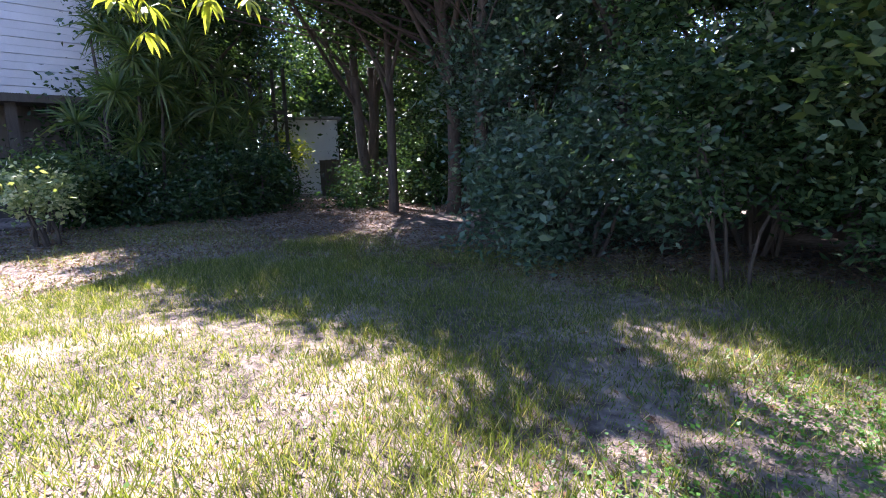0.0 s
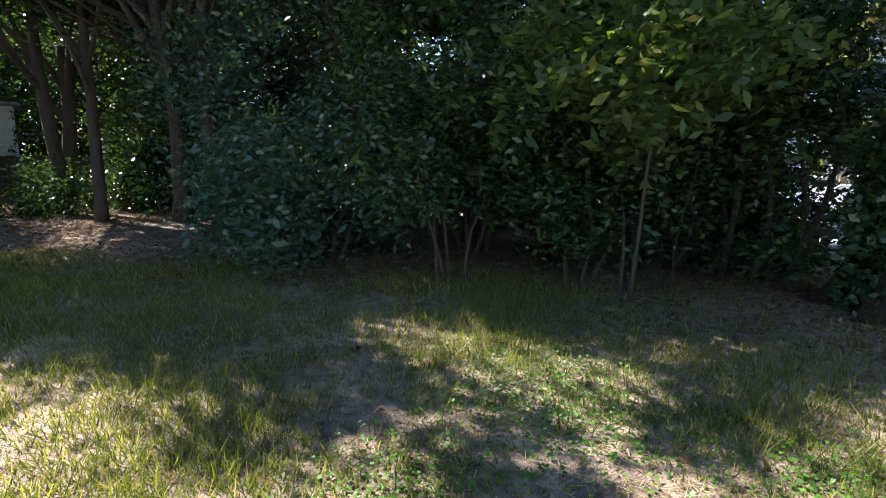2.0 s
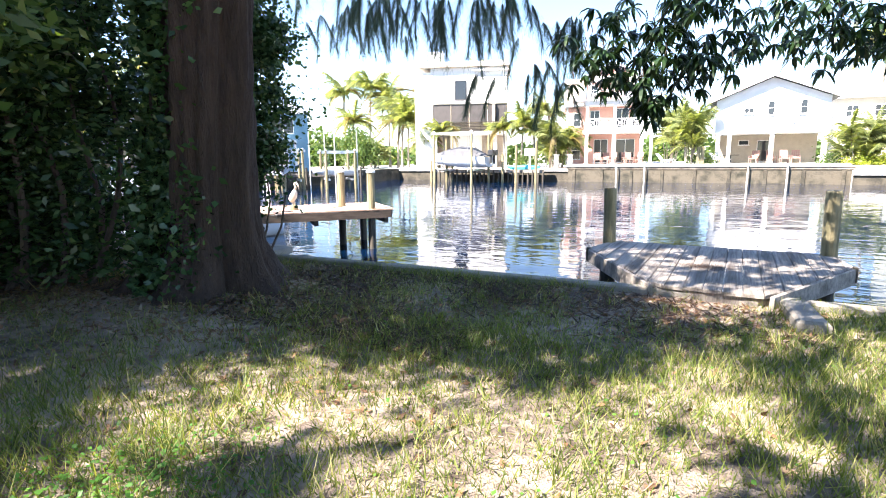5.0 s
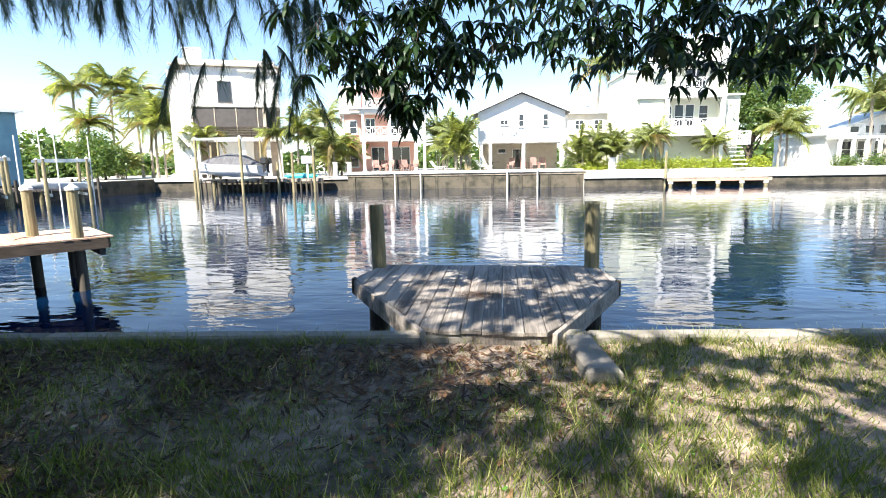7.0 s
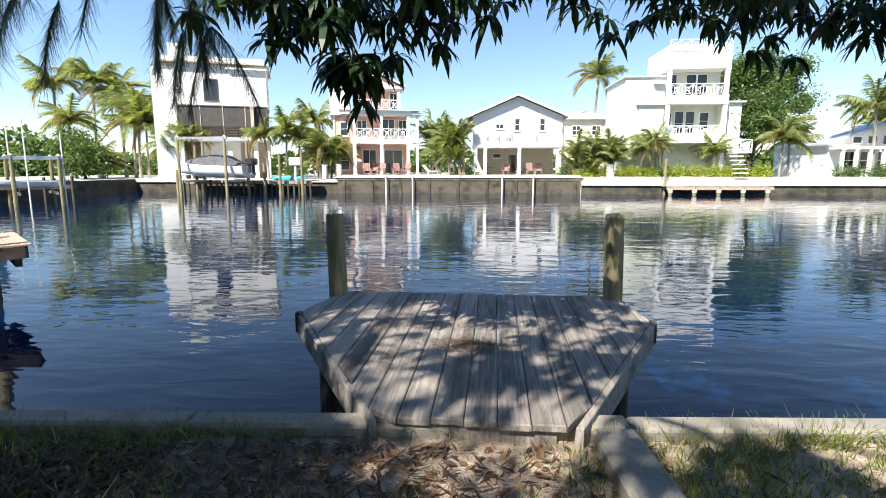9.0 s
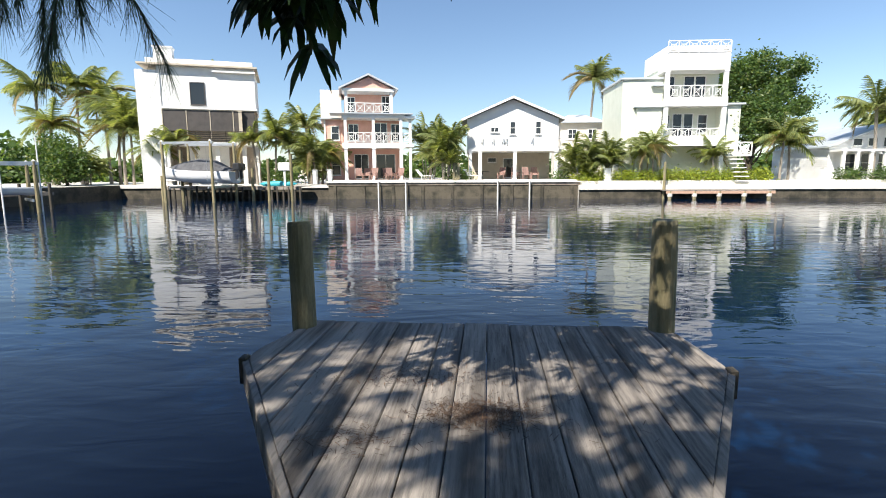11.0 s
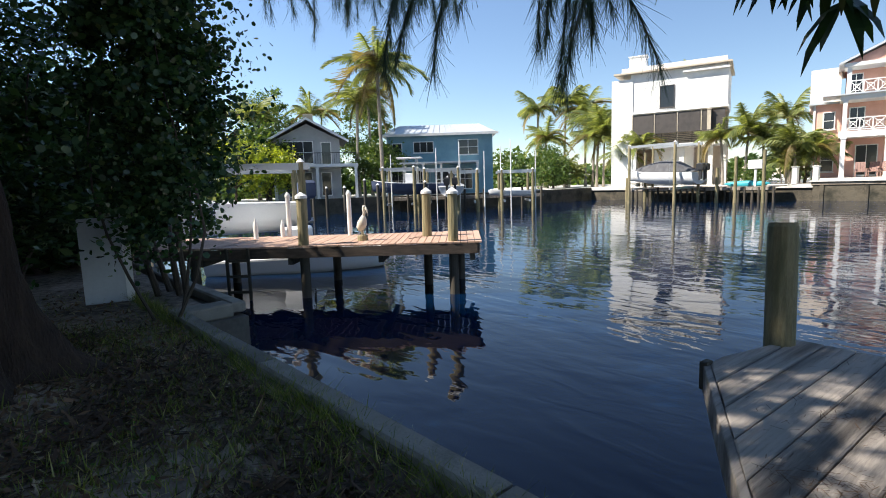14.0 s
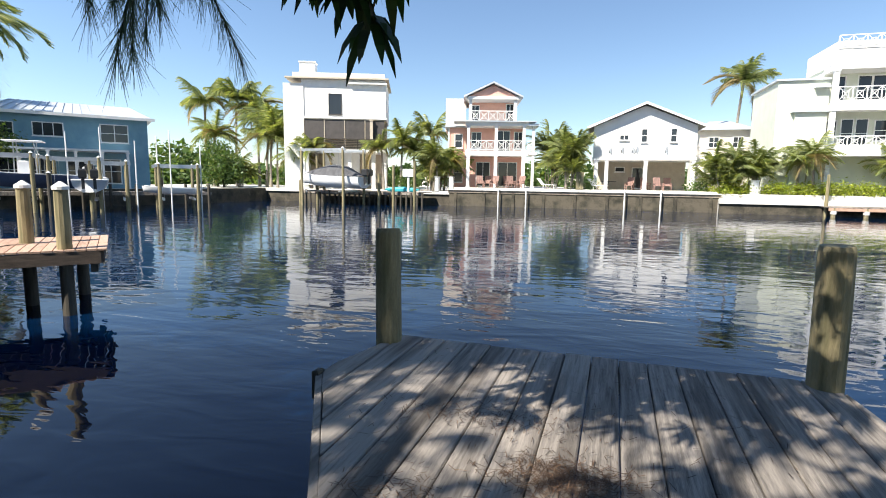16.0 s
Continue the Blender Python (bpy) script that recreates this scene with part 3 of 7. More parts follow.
for z, r in zip(zs, rr):
    for j in range(n):
        a = 2 * math.pi * j / n
        flute = 0.10 * math.sin(5 * a + 0.6 + z * 0.15) + 0.07 * math.sin(9 * a + 1.7 - z * 0.2) + 0.022 * math.sin(23 * a + 2 * math.sin(z * 1.3)) + 0.045 * noise.noise(Vector((math.cos(a) * 9, math.sin(a) * 9, z * 0.9)))
        flute *= 1.0 + 0.7 * math.exp(-z * 1.5)
        q = r * (1 + flute) + rp.uniform(-0.02, 0.02)
        rows_.append((math.cos(a) * q + 0.07 * z, math.sin(a) * q + 0.02 * z, z))
trunk.v = rows_
trunk.f = [(i * n + j, i * n + (j + 1) % n, (i + 1) * n + (j + 1) % n, (i + 1) * n + j) for i in range(len(zs) - 1) for j in range(n)]
part("trunk", trunk, BARK, pine, "deeply ridged reddish brown trunk", smooth=True)
BOUGHS = (((0.3, 0.35, 3.6), (1.4, 2.6, 5.4), 0.2), ((0.3, 0.1, 4.4), (3.4, 1.6, 5.4), 0.15), ((0.2, 0.4, 4.6), (0.4, 5.2, 5.6), 0.14), ((0.1, 0, 5.5), (4.2, -0.5, 6.8), 0.13),
         ((0, 0, 6.5), (-3.2, 2.0, 8.5), 0.12), ((0.1, 0.1, 7.5), (2.6, 3.0, 9.3), 0.1), ((0, 0, 6.8), (-1.5, -3.5, 8.6), 0.12), ((0.2, 0, 8.5), (2.4, -2.2, 10.3), 0.09))
hang = []
for a, b, r in BOUGHS:
    path = branch_path(a, b, rp, 0.12, 8)
    part("limb", Shape().tube(path, [r * (1 - 0.75 * i / 8) for i in range(9)], 8), BARK, pine)
    for p in path[2:]:
        for _ in range(2):
            hang.append(p + Vector((rp.uniform(-0.8, 0.8), rp.uniform(-0.8, 0.8), rp.uniform(-0.1, 0.4))))


def needle_sprays(name, starts, parent, seed, per=26, drop=0.75, length=0.17, width=0.004):
    """Drooping twigs with thin needles: twigs in one mesh, needles in another."""
    rng = np.random.default_rng(seed)
    tw, nd = Shape(), []
    for s in starts:
        s = np.array(s)
        side = rng.normal(size=3) * np.array([0.13, 0.13, 0.03])
        ln = drop * rng.uniform(0.6, 1.3)
        pts = [s + side * t + np.array([0, 0, -ln * t ** 1.6]) for t in (0, 0.3, 0.6, 1.0)]
        tw.tube(pts, [0.007, 0.005, 0.004, 0.002], 4, False)
        t = rng.random(per)[:, None]
        base = s + side * t + np.concatenate([np.zeros((per, 2)), -ln * t ** 1.6], 1)
        d = rng.normal(size=(per, 3)) * 0.26 + np.array([0, 0, -1.0]) + side * 0.5
        d /= np.linalg.norm(d, axis=1, keepdims=True)
        sd, _ = frames_of(d, rng)
        k = length * (0.6 + 0.8 * rng.random((per, 1)))
        nd.append(np.stack([base - sd * width, base + sd * width, base + d * k + sd * width * 0.4, base + d * k - sd * width * 0.4], 1))
    tagged(part("twig_spray", tw, BARK_GREY, parent), kind="stuff")
    tagged(part("needles", quads(name, np.concatenate(nd), NEEDLE), NEEDLE, parent), kind="stuff")


needle_sprays("needles", hang, pine, 3, per=150, width=0.0022)

# hedge along the side of the yard
def tall_tree(name, label, at, trunk_h, r, radii, mat, leaves, length, width, seed, lean=(0, 0), clumps=90, size=0.4, category="tree", low=-0.4, shift=(0, 0), limb_r=0.42):
    """Tree with a tapered trunk, five limbs and a crown of single leaves."""
    rng, rp = np.random.default_rng(seed), random.Random(seed)
    ob = thing(name, label, category, at=at)
    top = Vector((lean[0], lean[1], trunk_h))
    path = branch_path((0, 0, -0.1), top, rp, 0.06, 7)
    part("trunk", Shape().tube(path, [r * (1.25 if i == 0 else 1 - 0.45 * i / 7) for i in range(8)], 12, True, 0.05, rp), BARK_GREY, ob, smooth=True)
    for k in range(5):
        a = 2 * math.pi * k / 5 + rp.uniform(-0.5, 0.5)
        end = top + Vector((math.cos(a) * radii[0] * 0.7 + shift[0], math.sin(a) * radii[1] * 0.7 + shift[1], radii[2] * rp.uniform(0.2, 0.9)))
        start = path[4 + k % 3]
        pth = branch_path(start, end, rp, 0.15, 6)
        part("limb", Shape().tube(pth, [r * limb_r * (1 - 0.8 * i / 6) for i in range(7)], 7), BARK_GREY, ob)
    pts = clump_points(leaves, clumps, radii, rng, size, 0.35, low) + np.array([top.x + shift[0], top.y + shift[1], trunk_h + radii[2] * 0.75])
    part("crown", quads("crown", leaf_quads(pts, length, width, rng, 0.45), mat), mat, ob)
    return ob


HEDGE = (
    ((-9.1, -3.9, 0), (1.9, 1.9, 2.0), LEAF_DARK, 26000, 0.11, 0.048, 3.0), ((-9.0, -6.6, 0), (2.2, 2.1, 2.1), LEAF_DARK, 30000, 0.11, 0.048, 3.1),
    ((-7.9, -9.0, 0), (2.2, 1.7, 1.2), LEAF_BLUE, 24000, 0.09, 0.04, 1.15), ((-10.4, -10.2, 0), (2.2, 2.0, 2.6), LEAF_BLUE, 24000, 0.11, 0.048, 3.0),
    ((-12.8, -12.2, 0), (2.0, 2.0, 2.6), LEAF_DARK, 18000, 0.12, 0.05, 3.8), ((-11.2, -1.9, 0), (1.9, 1.6, 2.4), LEAF_DARK, 18000, 0.12, 0.05, 2.7),
    ((-8.7, -3.0, 0), (0.9, 1.0, 1.5), LEAF_DARK, 9000, 0.11, 0.048, 1.5), ((-7.7, -2.9, 0), (0.8, 0.8, 0.7), LEAF_DARK, 5000, 0.10, 0.045, 0.7))
for k, (at, radii, mat, cnt, ln, wd, hgt) in enumerate(HEDGE):
    shrub("shrub", "dense dark green glossy shrub in deep shade", at, radii, mat, int(cnt * 0.8), ln * 1.1, wd * 1.1, 40 + k, 6, 75, height=hgt, size=0.27, shell=0.4, group="shrubs of the hedge")
BACKROW = (((-13.6, -3.4, 0), 1.8, 0.13, (2.6, 2.0, 1.7), 10), ((-13.8, -7.2, 0), 4.5, 0.17, (3.0, 2.8, 3.4), 11), ((-15.0, -11.2, 0), 4.6, 0.18, (2.8, 2.6, 3.2), 12),
           ((-16.5, -15.0, 0), 4.8, 0.17, (2.6, 2.6, 3.0), 13), ((-11.0, -5.2, 0), 5.0, 0.13, (2.6, 2.4, 2.6), 14), ((-11.6, -9.0, 0), 5.0, 0.14, (2.6, 2.4, 2.6), 15),
           ((-12.2, -15.4, 0), 5.4, 0.15, (2.2, 2.2, 2.2), 16))
for at, th, r, radii, sd in BACKROW:
    tall_tree("hedge_tree", "dark leafy tree closing the side of the yard", at, th, r, radii, LEAF_DARK, 22000, 0.15, 0.065, sd, clumps=140, size=0.45, low=-0.9)
# dense low growth behind the hedge
for k, (at, radii) in enumerate((((-13.0, -5.0, 0), (1.4, 3.4, 1.9)), ((-14.2, -10.0, 0), (1.4, 3.0, 1.9)), ((-12.6, -0.9, 0), (1.6, 1.2, 1.9)))):
    shrub("undergrowth_shrub", "shaded undergrowth with large dark leaves", at, radii, LEAF_DARK, 9000, 0.26, 0.12, 80 + k, 6, 90, height=1.6, size=0.4, shell=0.1)
# glossy bough that reaches into the sun
shrub("ficus_sapling", "young tree with glossy leaves catching the sun", (-5.9, -5.0, 0), (1.9, 1.5, 0.85), LEAF_MID, 9500, 0.13, 0.055, 61, 2, 60, "tree", 0.22, 2.55, stem_r=0.024)
shrub("laurel_shrub", "leafy shrub with long glossy leaves at the hedge front", (-6.5, -7.0, 0), (1.2, 1.4, 1.0), LEAF_DARK, 11000, 0.095, 0.04, 91, 4, 50, height=1.9, size=0.25, shell=0.3, stem_r=0.025)
shrub("laurel_shrub", "leafy shrub with long glossy leaves at the hedge front", (-6.9, -5.3, 0), (1.0, 1.3, 1.3), LEAF_DARK, 11000, 0.095, 0.04, 92, 4, 50, height=1.6, size=0.25, shell=0.3, stem_r=0.025)
shrub("sapling", "thin bare-stemmed sapling at the hedge foot", (-7.3, -3.9, 0), (0.7, 0.7, 0.6), LEAF_MID, 1500, 0.10, 0.045, 63, 2, 20, "tree", 0.2, 2.6, stem_r=0.016)
shrub("sea_grape", "leafy shrub with round dark leaves over the seawall", (-7.9, -0.1, 0), (1.15, 0.85, 1.9), LEAF_DARK, 15000, 0.062, 0.05, 62, 4, 60, height=2.4, size=0.2, shell=0.3, rounded=True)

shrub("sea_grape", "leafy shrub with round dark leaves over the seawall", (-6.3, -0.45, 0), (0.85, 0.7, 1.75), LEAF_DARK, 15000, 0.06, 0.048, 64, 3, 70, height=2.4, stem_r=0.02, size=0.17, shell=0.3, rounded=True)

# ---- far end of the yard: house on piers, screened gate, palms ----
yard_house = thing("yard_house", "pale lap-sided house raised over a dark undercroft", "house", at=(-3.4, -25.0, 0), turn=-17)
for k in range(24):
    part("siding_board", Shape().box((0.5, -2.0 + 0.02 * (k % 2), 3.8 + 0.21 * k), (15, 4, 0.2)), BLUEGREY, yard_house)
# plain dark sheet that paints the shade under the raised floor
part("undercroft_wall", Shape().box((0.5, -1.2, 1.75), (14.4, 0.3, 3.5)), DARK_WOOD, yard_house, "plain dark sheet for the undercroft's shade")
part("floor_beam", Shape().box((0.5, -2.0, 3.6), (15.1, 4.2, 0.22)), DARK_WOOD, yard_house)
for k in range(6):
    part("pier", Shape().box((-6.5 + 2.8 * k, -0.3, 1.75), (0.25, 0.25, 3.5)), DARK_WOOD, yard_house)
wf = part("window", Shape().box((-0.6, 0.02, 5.9), (1.3, 0.06, 1.7)), DARK_WOOD, yard_house, "dark framed window")
part("pane", Shape().box((-0.6, 0.06, 5.9), (1.1, 0.03, 1.5)), GLASS, wf)

gate = thing("screen_gate", "dark timber screen gate between posts", "gate", at=(-13.4, -21.9, 0), turn=133)
for k, gx in enumerate((-1.0, -0.62, -0.2, 0.2, 0.62, 1.0)):
    part("post", Shape().box((gx, 0, 2.5), (0.12 if k != 2 else 0.26, 0.14, 5.0), 0, 0.01), DARK_WOOD, gate)
part("rail", Shape().box((0, 0, 0.95), (2.1, 0.06, 1.9)), DARK_WOOD, gate, "solid lower panel")
part("rail", Shape().box((0, 0, 3.5), (2.1, 0.08, 0.14)), DARK_WOOD, gate)
shed = thing("white_shed", "white painted shed wall behind the gate", "shed", at=(-17.9, -23.7, 0), turn=133)
part("wall", Shape().box((-0.4, 1.0, 1.8), (3.4, 2.0, 3.6), 0, 0.02), WHITE_PAINT, shed)
part("roof", Shape().box((-0.4, 1.0, 3.67), (3.8, 2.4, 0.12), 0, 0.02), ROOF_GREY, shed)
fence = thing("boundary_fence", "dark stained board fence along the yard", "fence", at=(-16.8, -10, 0))
for k in range(64):
    part("board", Shape().box((0, -12 + 0.31 * k, 0.9), (0.03, 0.29, 1.8 + 0.03 * (k % 3))), DARK_WOOD, fence)
stair = thing("porch_railing", "orange-brown slatted porch railing among the trees", "railing", at=(-17.3, -10.9, 2.2), turn=62)
for k in range(9):
    part("slat", Shape().box((-0.6 + 0.15 * k, 0, 0.55), (0.05, 0.04, 1.1)), FENCE_RED, stair)
part("rail", Shape().box((0, 0, 1.12), (1.4, 0.09, 0.08)), FENCE_RED, stair)
part("post", Shape().box((-0.7, 0, -0.5), (0.12, 0.12, 3.4)), FENCE_RED, stair)
part("post", Shape().box((0.7, 0, -0.5), (0.12, 0.12, 3.4)), FENCE_RED, stair)
solid("log_stub", Shape().tube([(0, 0, -0.05), (0.12, 0.2, 0.5), (0.1, 0.42, 0.95)], [0.11, 0.1, 0.09], 10, True, 0.06, random.Random(3)), BARK_GREY, "pale cut log leaning at the hedge foot", "log", at=(-12.6, -13.6, 0))


def blade_shrub(name, label, at, count, length, width, seed, mat, height=0.6):
    """Clump of long sword-like leaves on short stems."""
    rng = np.random.default_rng(seed)
    ob = thing(name, label, "shrub", at=at)
    for k in range(5):
        part("stem", Shape().tube([(0.5 * math.cos(k * 1.3), 0.5 * math.sin(k * 1.3), 0), (0.8 * math.cos(k * 1.3), 0.8 * math.sin(k * 1.3), height * (0.7 + 0.12 * k))], [0.05, 0.035], 7), BARK_GREY, ob)
    heads = rng.normal(size=(26, 3)) * np.array([0.9, 0.9, height * 0.28]) + np.array([0, 0, height])
    pick = rng.integers(0, len(heads), count)
    d = rng.normal(size=(count, 3)) + np.array([0, 0, 0.35])
    d /= np.linalg.norm(d, axis=1, keepdims=True)
    side, up = frames_of(d, rng)
    ln = length * (0.6 + 0.6 * rng.random((count, 1)))
    a = heads[pick]
    m1, tip = a + d * ln * 0.55, a + d * ln - np.array([0, 0, 0.25]) * ln
    q1 = np.stack([a - side * width / 2, a + side * width / 2, m1 + side * width / 2, m1 - side * width / 2], 1)
    q2 = np.stack([m1 - side * width / 2, m1 + side * width / 2, tip + side * width * 0.05, tip - side * width * 0.05], 1)
    part("leaves", quads("leaves", np.concatenate([q1, q2]), mat), mat, ob)
    return ob


blade_shrub("screw_pine", "tall spiky shrub with long sword leaves in the sun", (-8.3, -20.9, 0), 1800, 0.9, 0.05, 5, LEAF_MID, 4.2)
blade_shrub("screw_pine", "tall spiky shrub with long sword leaves in the sun", (-10.2, -20.6, 0), 1400, 0.9, 0.05, 6, LEAF_MID, 3.0)
shrub("gardenia_bush", "small rounded bush with shining leaves in the sun", (-6.0, -20.4, 0), (0.95, 0.9, 0.6), LEAF_MID, 3000, 0.12, 0.06, 71, 5, 40, height=1.5)
# leaf colours carry the light here: dark for shade, yellow-green for sun
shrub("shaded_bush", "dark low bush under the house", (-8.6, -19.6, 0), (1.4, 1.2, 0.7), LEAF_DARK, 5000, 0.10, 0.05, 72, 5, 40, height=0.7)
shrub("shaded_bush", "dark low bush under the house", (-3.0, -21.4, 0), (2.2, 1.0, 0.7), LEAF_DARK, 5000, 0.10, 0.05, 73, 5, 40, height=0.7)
shrub("sunny_bush", "bush coloured yellow-green as sunlit behind the gate", (-15.4, -22.8, 0), (0.8, 0.8, 0.7), LEAF_YELLOW, 1600, 0.13, 0.07, 74, 5, 30, height=2.1)
shrub("sunny_bush", "bush coloured yellow-green as sunlit behind the fence", (-19.2, -15.2, 0), (1.2, 2.2, 1.4), LEAF_YELLOW, 4000, 0.16, 0.08, 75, 5, 50, height=2.0)
tall_tree("yard_tree", "tall dark tree beside the gate", (-14.4, -17.6, 0), 4.6, 0.22, (2.6, 2.6, 3.0), LEAF_DARK, 18000, 0.16, 0.07, 31, (0.5, 0.4), 120, 0.45, low=-0.9)
tall_tree("yard_tree", "tall dark tree behind the bushes", (-11.2, -22.0, 0), 4.8, 0.2, (2.6, 2.4, 2.8), LEAF_DARK, 16000, 0.16, 0.07, 32, (0.3, 0.2), 120, 0.45, low=-0.9)
tall_tree("yard_tree", "tall dark tree beside the gate", (-19.6, -19.0, 0), 4.2, 0.2, (2.6, 2.6, 3.2), LEAF_DARK, 16000, 0.16, 0.07, 33, (0.3, 0.2), 120, 0.5, low=-0.9)

# high out-of-view crowns added to shade the side of the lawn
tall_tree("overhanging_tree", "tree added for its out-of-view crown that shades the lawn", (-9.9, -6.6, 0), 5.8, 0.2, (2.4, 2.3, 1.8), LEAF_DARK, 15000, 0.18, 0.08, 35, (2.2, -0.2), 60, 0.4, low=-0.3, shift=(1.5, -0.8))
tall_tree("overhanging_tree", "tree added for its out-of-view crown that shades the lawn", (-12.4, -13.6, 0), 5.8, 0.19, (3.2, 3.0, 2.3), LEAF_DARK, 15000, 0.18, 0.08, 36, (1.8, 0.6), 70, 0.45, low=-0.5)
rngn = np.random.default_rng(8)
pp = clump_points(15000, 36, (4.0, 3.6, 1.8), rngn, 0.42, 0.3) + np.array([-1.33, 0.84, 8.4])
part("crown", quads("crown", leaf_quads(pp, 0.42, 0.035, rngn, 0.9), NEEDLE), NEEDLE, pine)
# extra needle canopy out of view, added to darken the lawn by the seawall
pp = clump_points(11000, 44, (3.0, 2.3, 1.2), rngn, 0.45, 0.1) + np.array([1.2, 0.94, 7.6])
part("low_crown", quads("low_crown", leaf_quads(pp, 0.42, 0.04, rngn, 0.9), NEEDLE), NEEDLE, pine)
for k, (x, y, h, r) in enumerate(((-17.5, -25.5, 3.2, 2.8), (-22.5, -24.5, 3.4, 3.0), (-24.5, -18.5, 3.6, 3.2), (-22.0, -13.0, 3.6, 3.0), (-21.0, -8.0, 3.8, 3.0), (-13.5, -26.0, 3.4, 2.8), (-26.5, -30.0, 3.4, 3.6), (-20.0, -32.0, 3.4, 3.6))):
    tall_tree("back_tree", "dark leafy tree behind the yard", (x, y, 0), h, 0.18, (r, r, 3.2), LEAF_DARK, 9000, 0.24, 0.11, 520 + k, (0.2, 0.2), 80, 0.55, low=-0.95)
for k, (x, y, rx) in enumerate(((-12.6, -20.6, 1.1), (-15.6, -16.6, 1.0), (-13.2, -17.4, 0.8))):
    shrub("shaded_bush", "dark low bush near the gate", (x, y, 0), (rx, rx, 0.8), LEAF_DARK, 4000, 0.11, 0.05, 560 + k, 4, 40, height=0.8)
for k, (x, y) in enumerate(((-12.0, -27.5), (-16.0, -28.5), (-20.5, -28.5), (-24.5, -26.0), (-25.5, -22.5), (-23.0, -16.5), (-21.5, -12.0), (-8.6, -27.0))):
    shrub("back_hedge", "tall dark hedge closing the end of the yard", (x, y, 0), (2.6, 2.2, 2.3), LEAF_DARK, 7000, 0.22, 0.10, 580 + k, 5, 80, height=2.2, size=0.45, shell=0.2, group="hedge at the end of the yard")
# three more out-of-view crowns, added to throw broken shade on the lawn
tall_tree("overhanging_tree", "tree added for its out-of-view open crown that dapples the lawn", (-10.2, -11.6, 0), 5.4, 0.16, (2.5, 3.2, 1.2), LEAF_DARK, 2300, 0.18, 0.08, 37, (0.4, 0.2), 9, 0.30, low=-0.2, shift=(3.3, 0.9), limb_r=0.16)
tall_tree("overhanging_tree", "tree added for its out-of-view crown that shades the lawn", (-13.6, -17.4, 0), 5.8, 0.19, (2.8, 2.8, 2.0), LEAF_DARK, 12000, 0.18, 0.08, 38, (0.6, 0.3), 60, 0.42, low=-0.5, shift=(2.0, 0.8))
tall_tree("overhanging_tree", "tree added for its out-of-view open crown that dapples the lawn", (-14.4, -13.0, 0), 5.6, 0.15, (1.0, 0.9, 0.9), LEAF_DARK, 2200, 0.18, 0.08, 39, (0.3, 0.2), 8, 0.32, low=-0.2, shift=(7.7, -0.8), limb_r=0.16)
for k, (x, y, rx, rz) in enumerate(((-10.4, -19.4, 1.4, 1.3), (-15.2, -15.4, 1.4, 1.5), (-7.4, -20.8, 1.2, 0.9))):
    shrub("shaded_bush", "tall dark bush at the end of the lawn", (x, y, 0), (rx, rx, rz), LEAF_DARK, 9000, 0.13, 0.06, 600 + k, 5, 60, height=rz, size=0.32, shell=0.3)
for k, (x, y) in enumerate(((-12.9, -23.4), (-22.5, -26.0))):
    tall_tree("yard_tree", "tall dark tree at the end of the lawn", (x, y, 0), 4.4, 0.2, (3.0, 2.8, 3.0), LEAF_DARK, 15000, 0.18, 0.08, 620 + k, (0.3, 0.2), 100, 0.45, low=-0.9)

# out-of-view crowns added to shade the middle of the lawn, and the dark corner by the gate
for k, (at, lean, shift, radii) in enumerate((((-15.2, -13.4, 0), (0.2, -0.3), (6.6, -6.0), (1.9, 1.7, 1.2)), ((-14.6, -12.6, 0), (0.2, -0.2), (6.1, -4.4), (1.9, 1.6, 1.2)),
                                              ((-13.9, -12.4, 0), (0.4, -0.2), (5.6, -2.6), (1.7, 1.4, 1.1)), ((-10.6, -8.6, 0), (1.2, -0.5), (1.6, -0.6), (1.8, 1.8, 1.1)))):
    tall_tree("overhanging_tree", "tree added for its out-of-view crown that shades the lawn", at, 5.8, 0.17, radii, LEAF_DARK, 9000 if k < 3 else 5000, 0.17, 0.075, 640 + k, lean, 40, 0.36, low=-0.3, shift=shift, limb_r=0.25)
for k, (x, y, rx, rz) in enumerate(((-16.6, -16.4, 1.8, 3.0), (-19.4, -20.2, 2.0, 3.2), (-21.5, -18.4, 2.2, 3.2), (-9.4, -24.2, 2.0, 2.4))):
    shrub("shaded_bush", "tall dark bush in the corner by the gate", (x, y, 0), (rx, rx, rz), LEAF_DARK, 12000, 0.16, 0.075, 660 + k, 5, 80, height=rz * 0.95, size=0.4, shell=0.2)

# tall growth behind the pine, vine on its trunk, out-of-view crown added to shade the seawall side
shrub("hedge_tree", "tall dark leafy growth beside the pine trunk", (-7.9, -3.3, 0), (1.2, 1.2, 2.6), LEAF_DARK, 19000, 0.12, 0.052, 66, 5, 85, "tree", 0.27, 4.3)
shrub("hedge_tree", "tall dark leafy growth beside the pine trunk", (-7.3, -3.2, 0), (0.8, 0.8, 1.5), LEAF_DARK, 9000, 0.11, 0.05, 67, 4, 50, "tree", 0.24, 2.6)
shrub("hedge_tree", "tall dark leafy growth behind the pine trunk", (-6.8, -2.85, 0), (0.8, 0.75, 2.3), LEAF_DARK, 14000, 0.10, 0.045, 68, 4, 60, "tree", 0.24, 2.4)
vine = thing("climbing_vine", "dark ivy-like vine climbing the ridged trunk", "vine", at=(PINE_X, PINE_Y, 0))
rngv = np.random.default_rng(68)
nv = 15000
za = 0.2 + 6.2 * rngv.random(nv)
aa = radians(236) + rngv.normal(size=nv) * 0.48 + 0.35 * np.sin(za * 2.1)
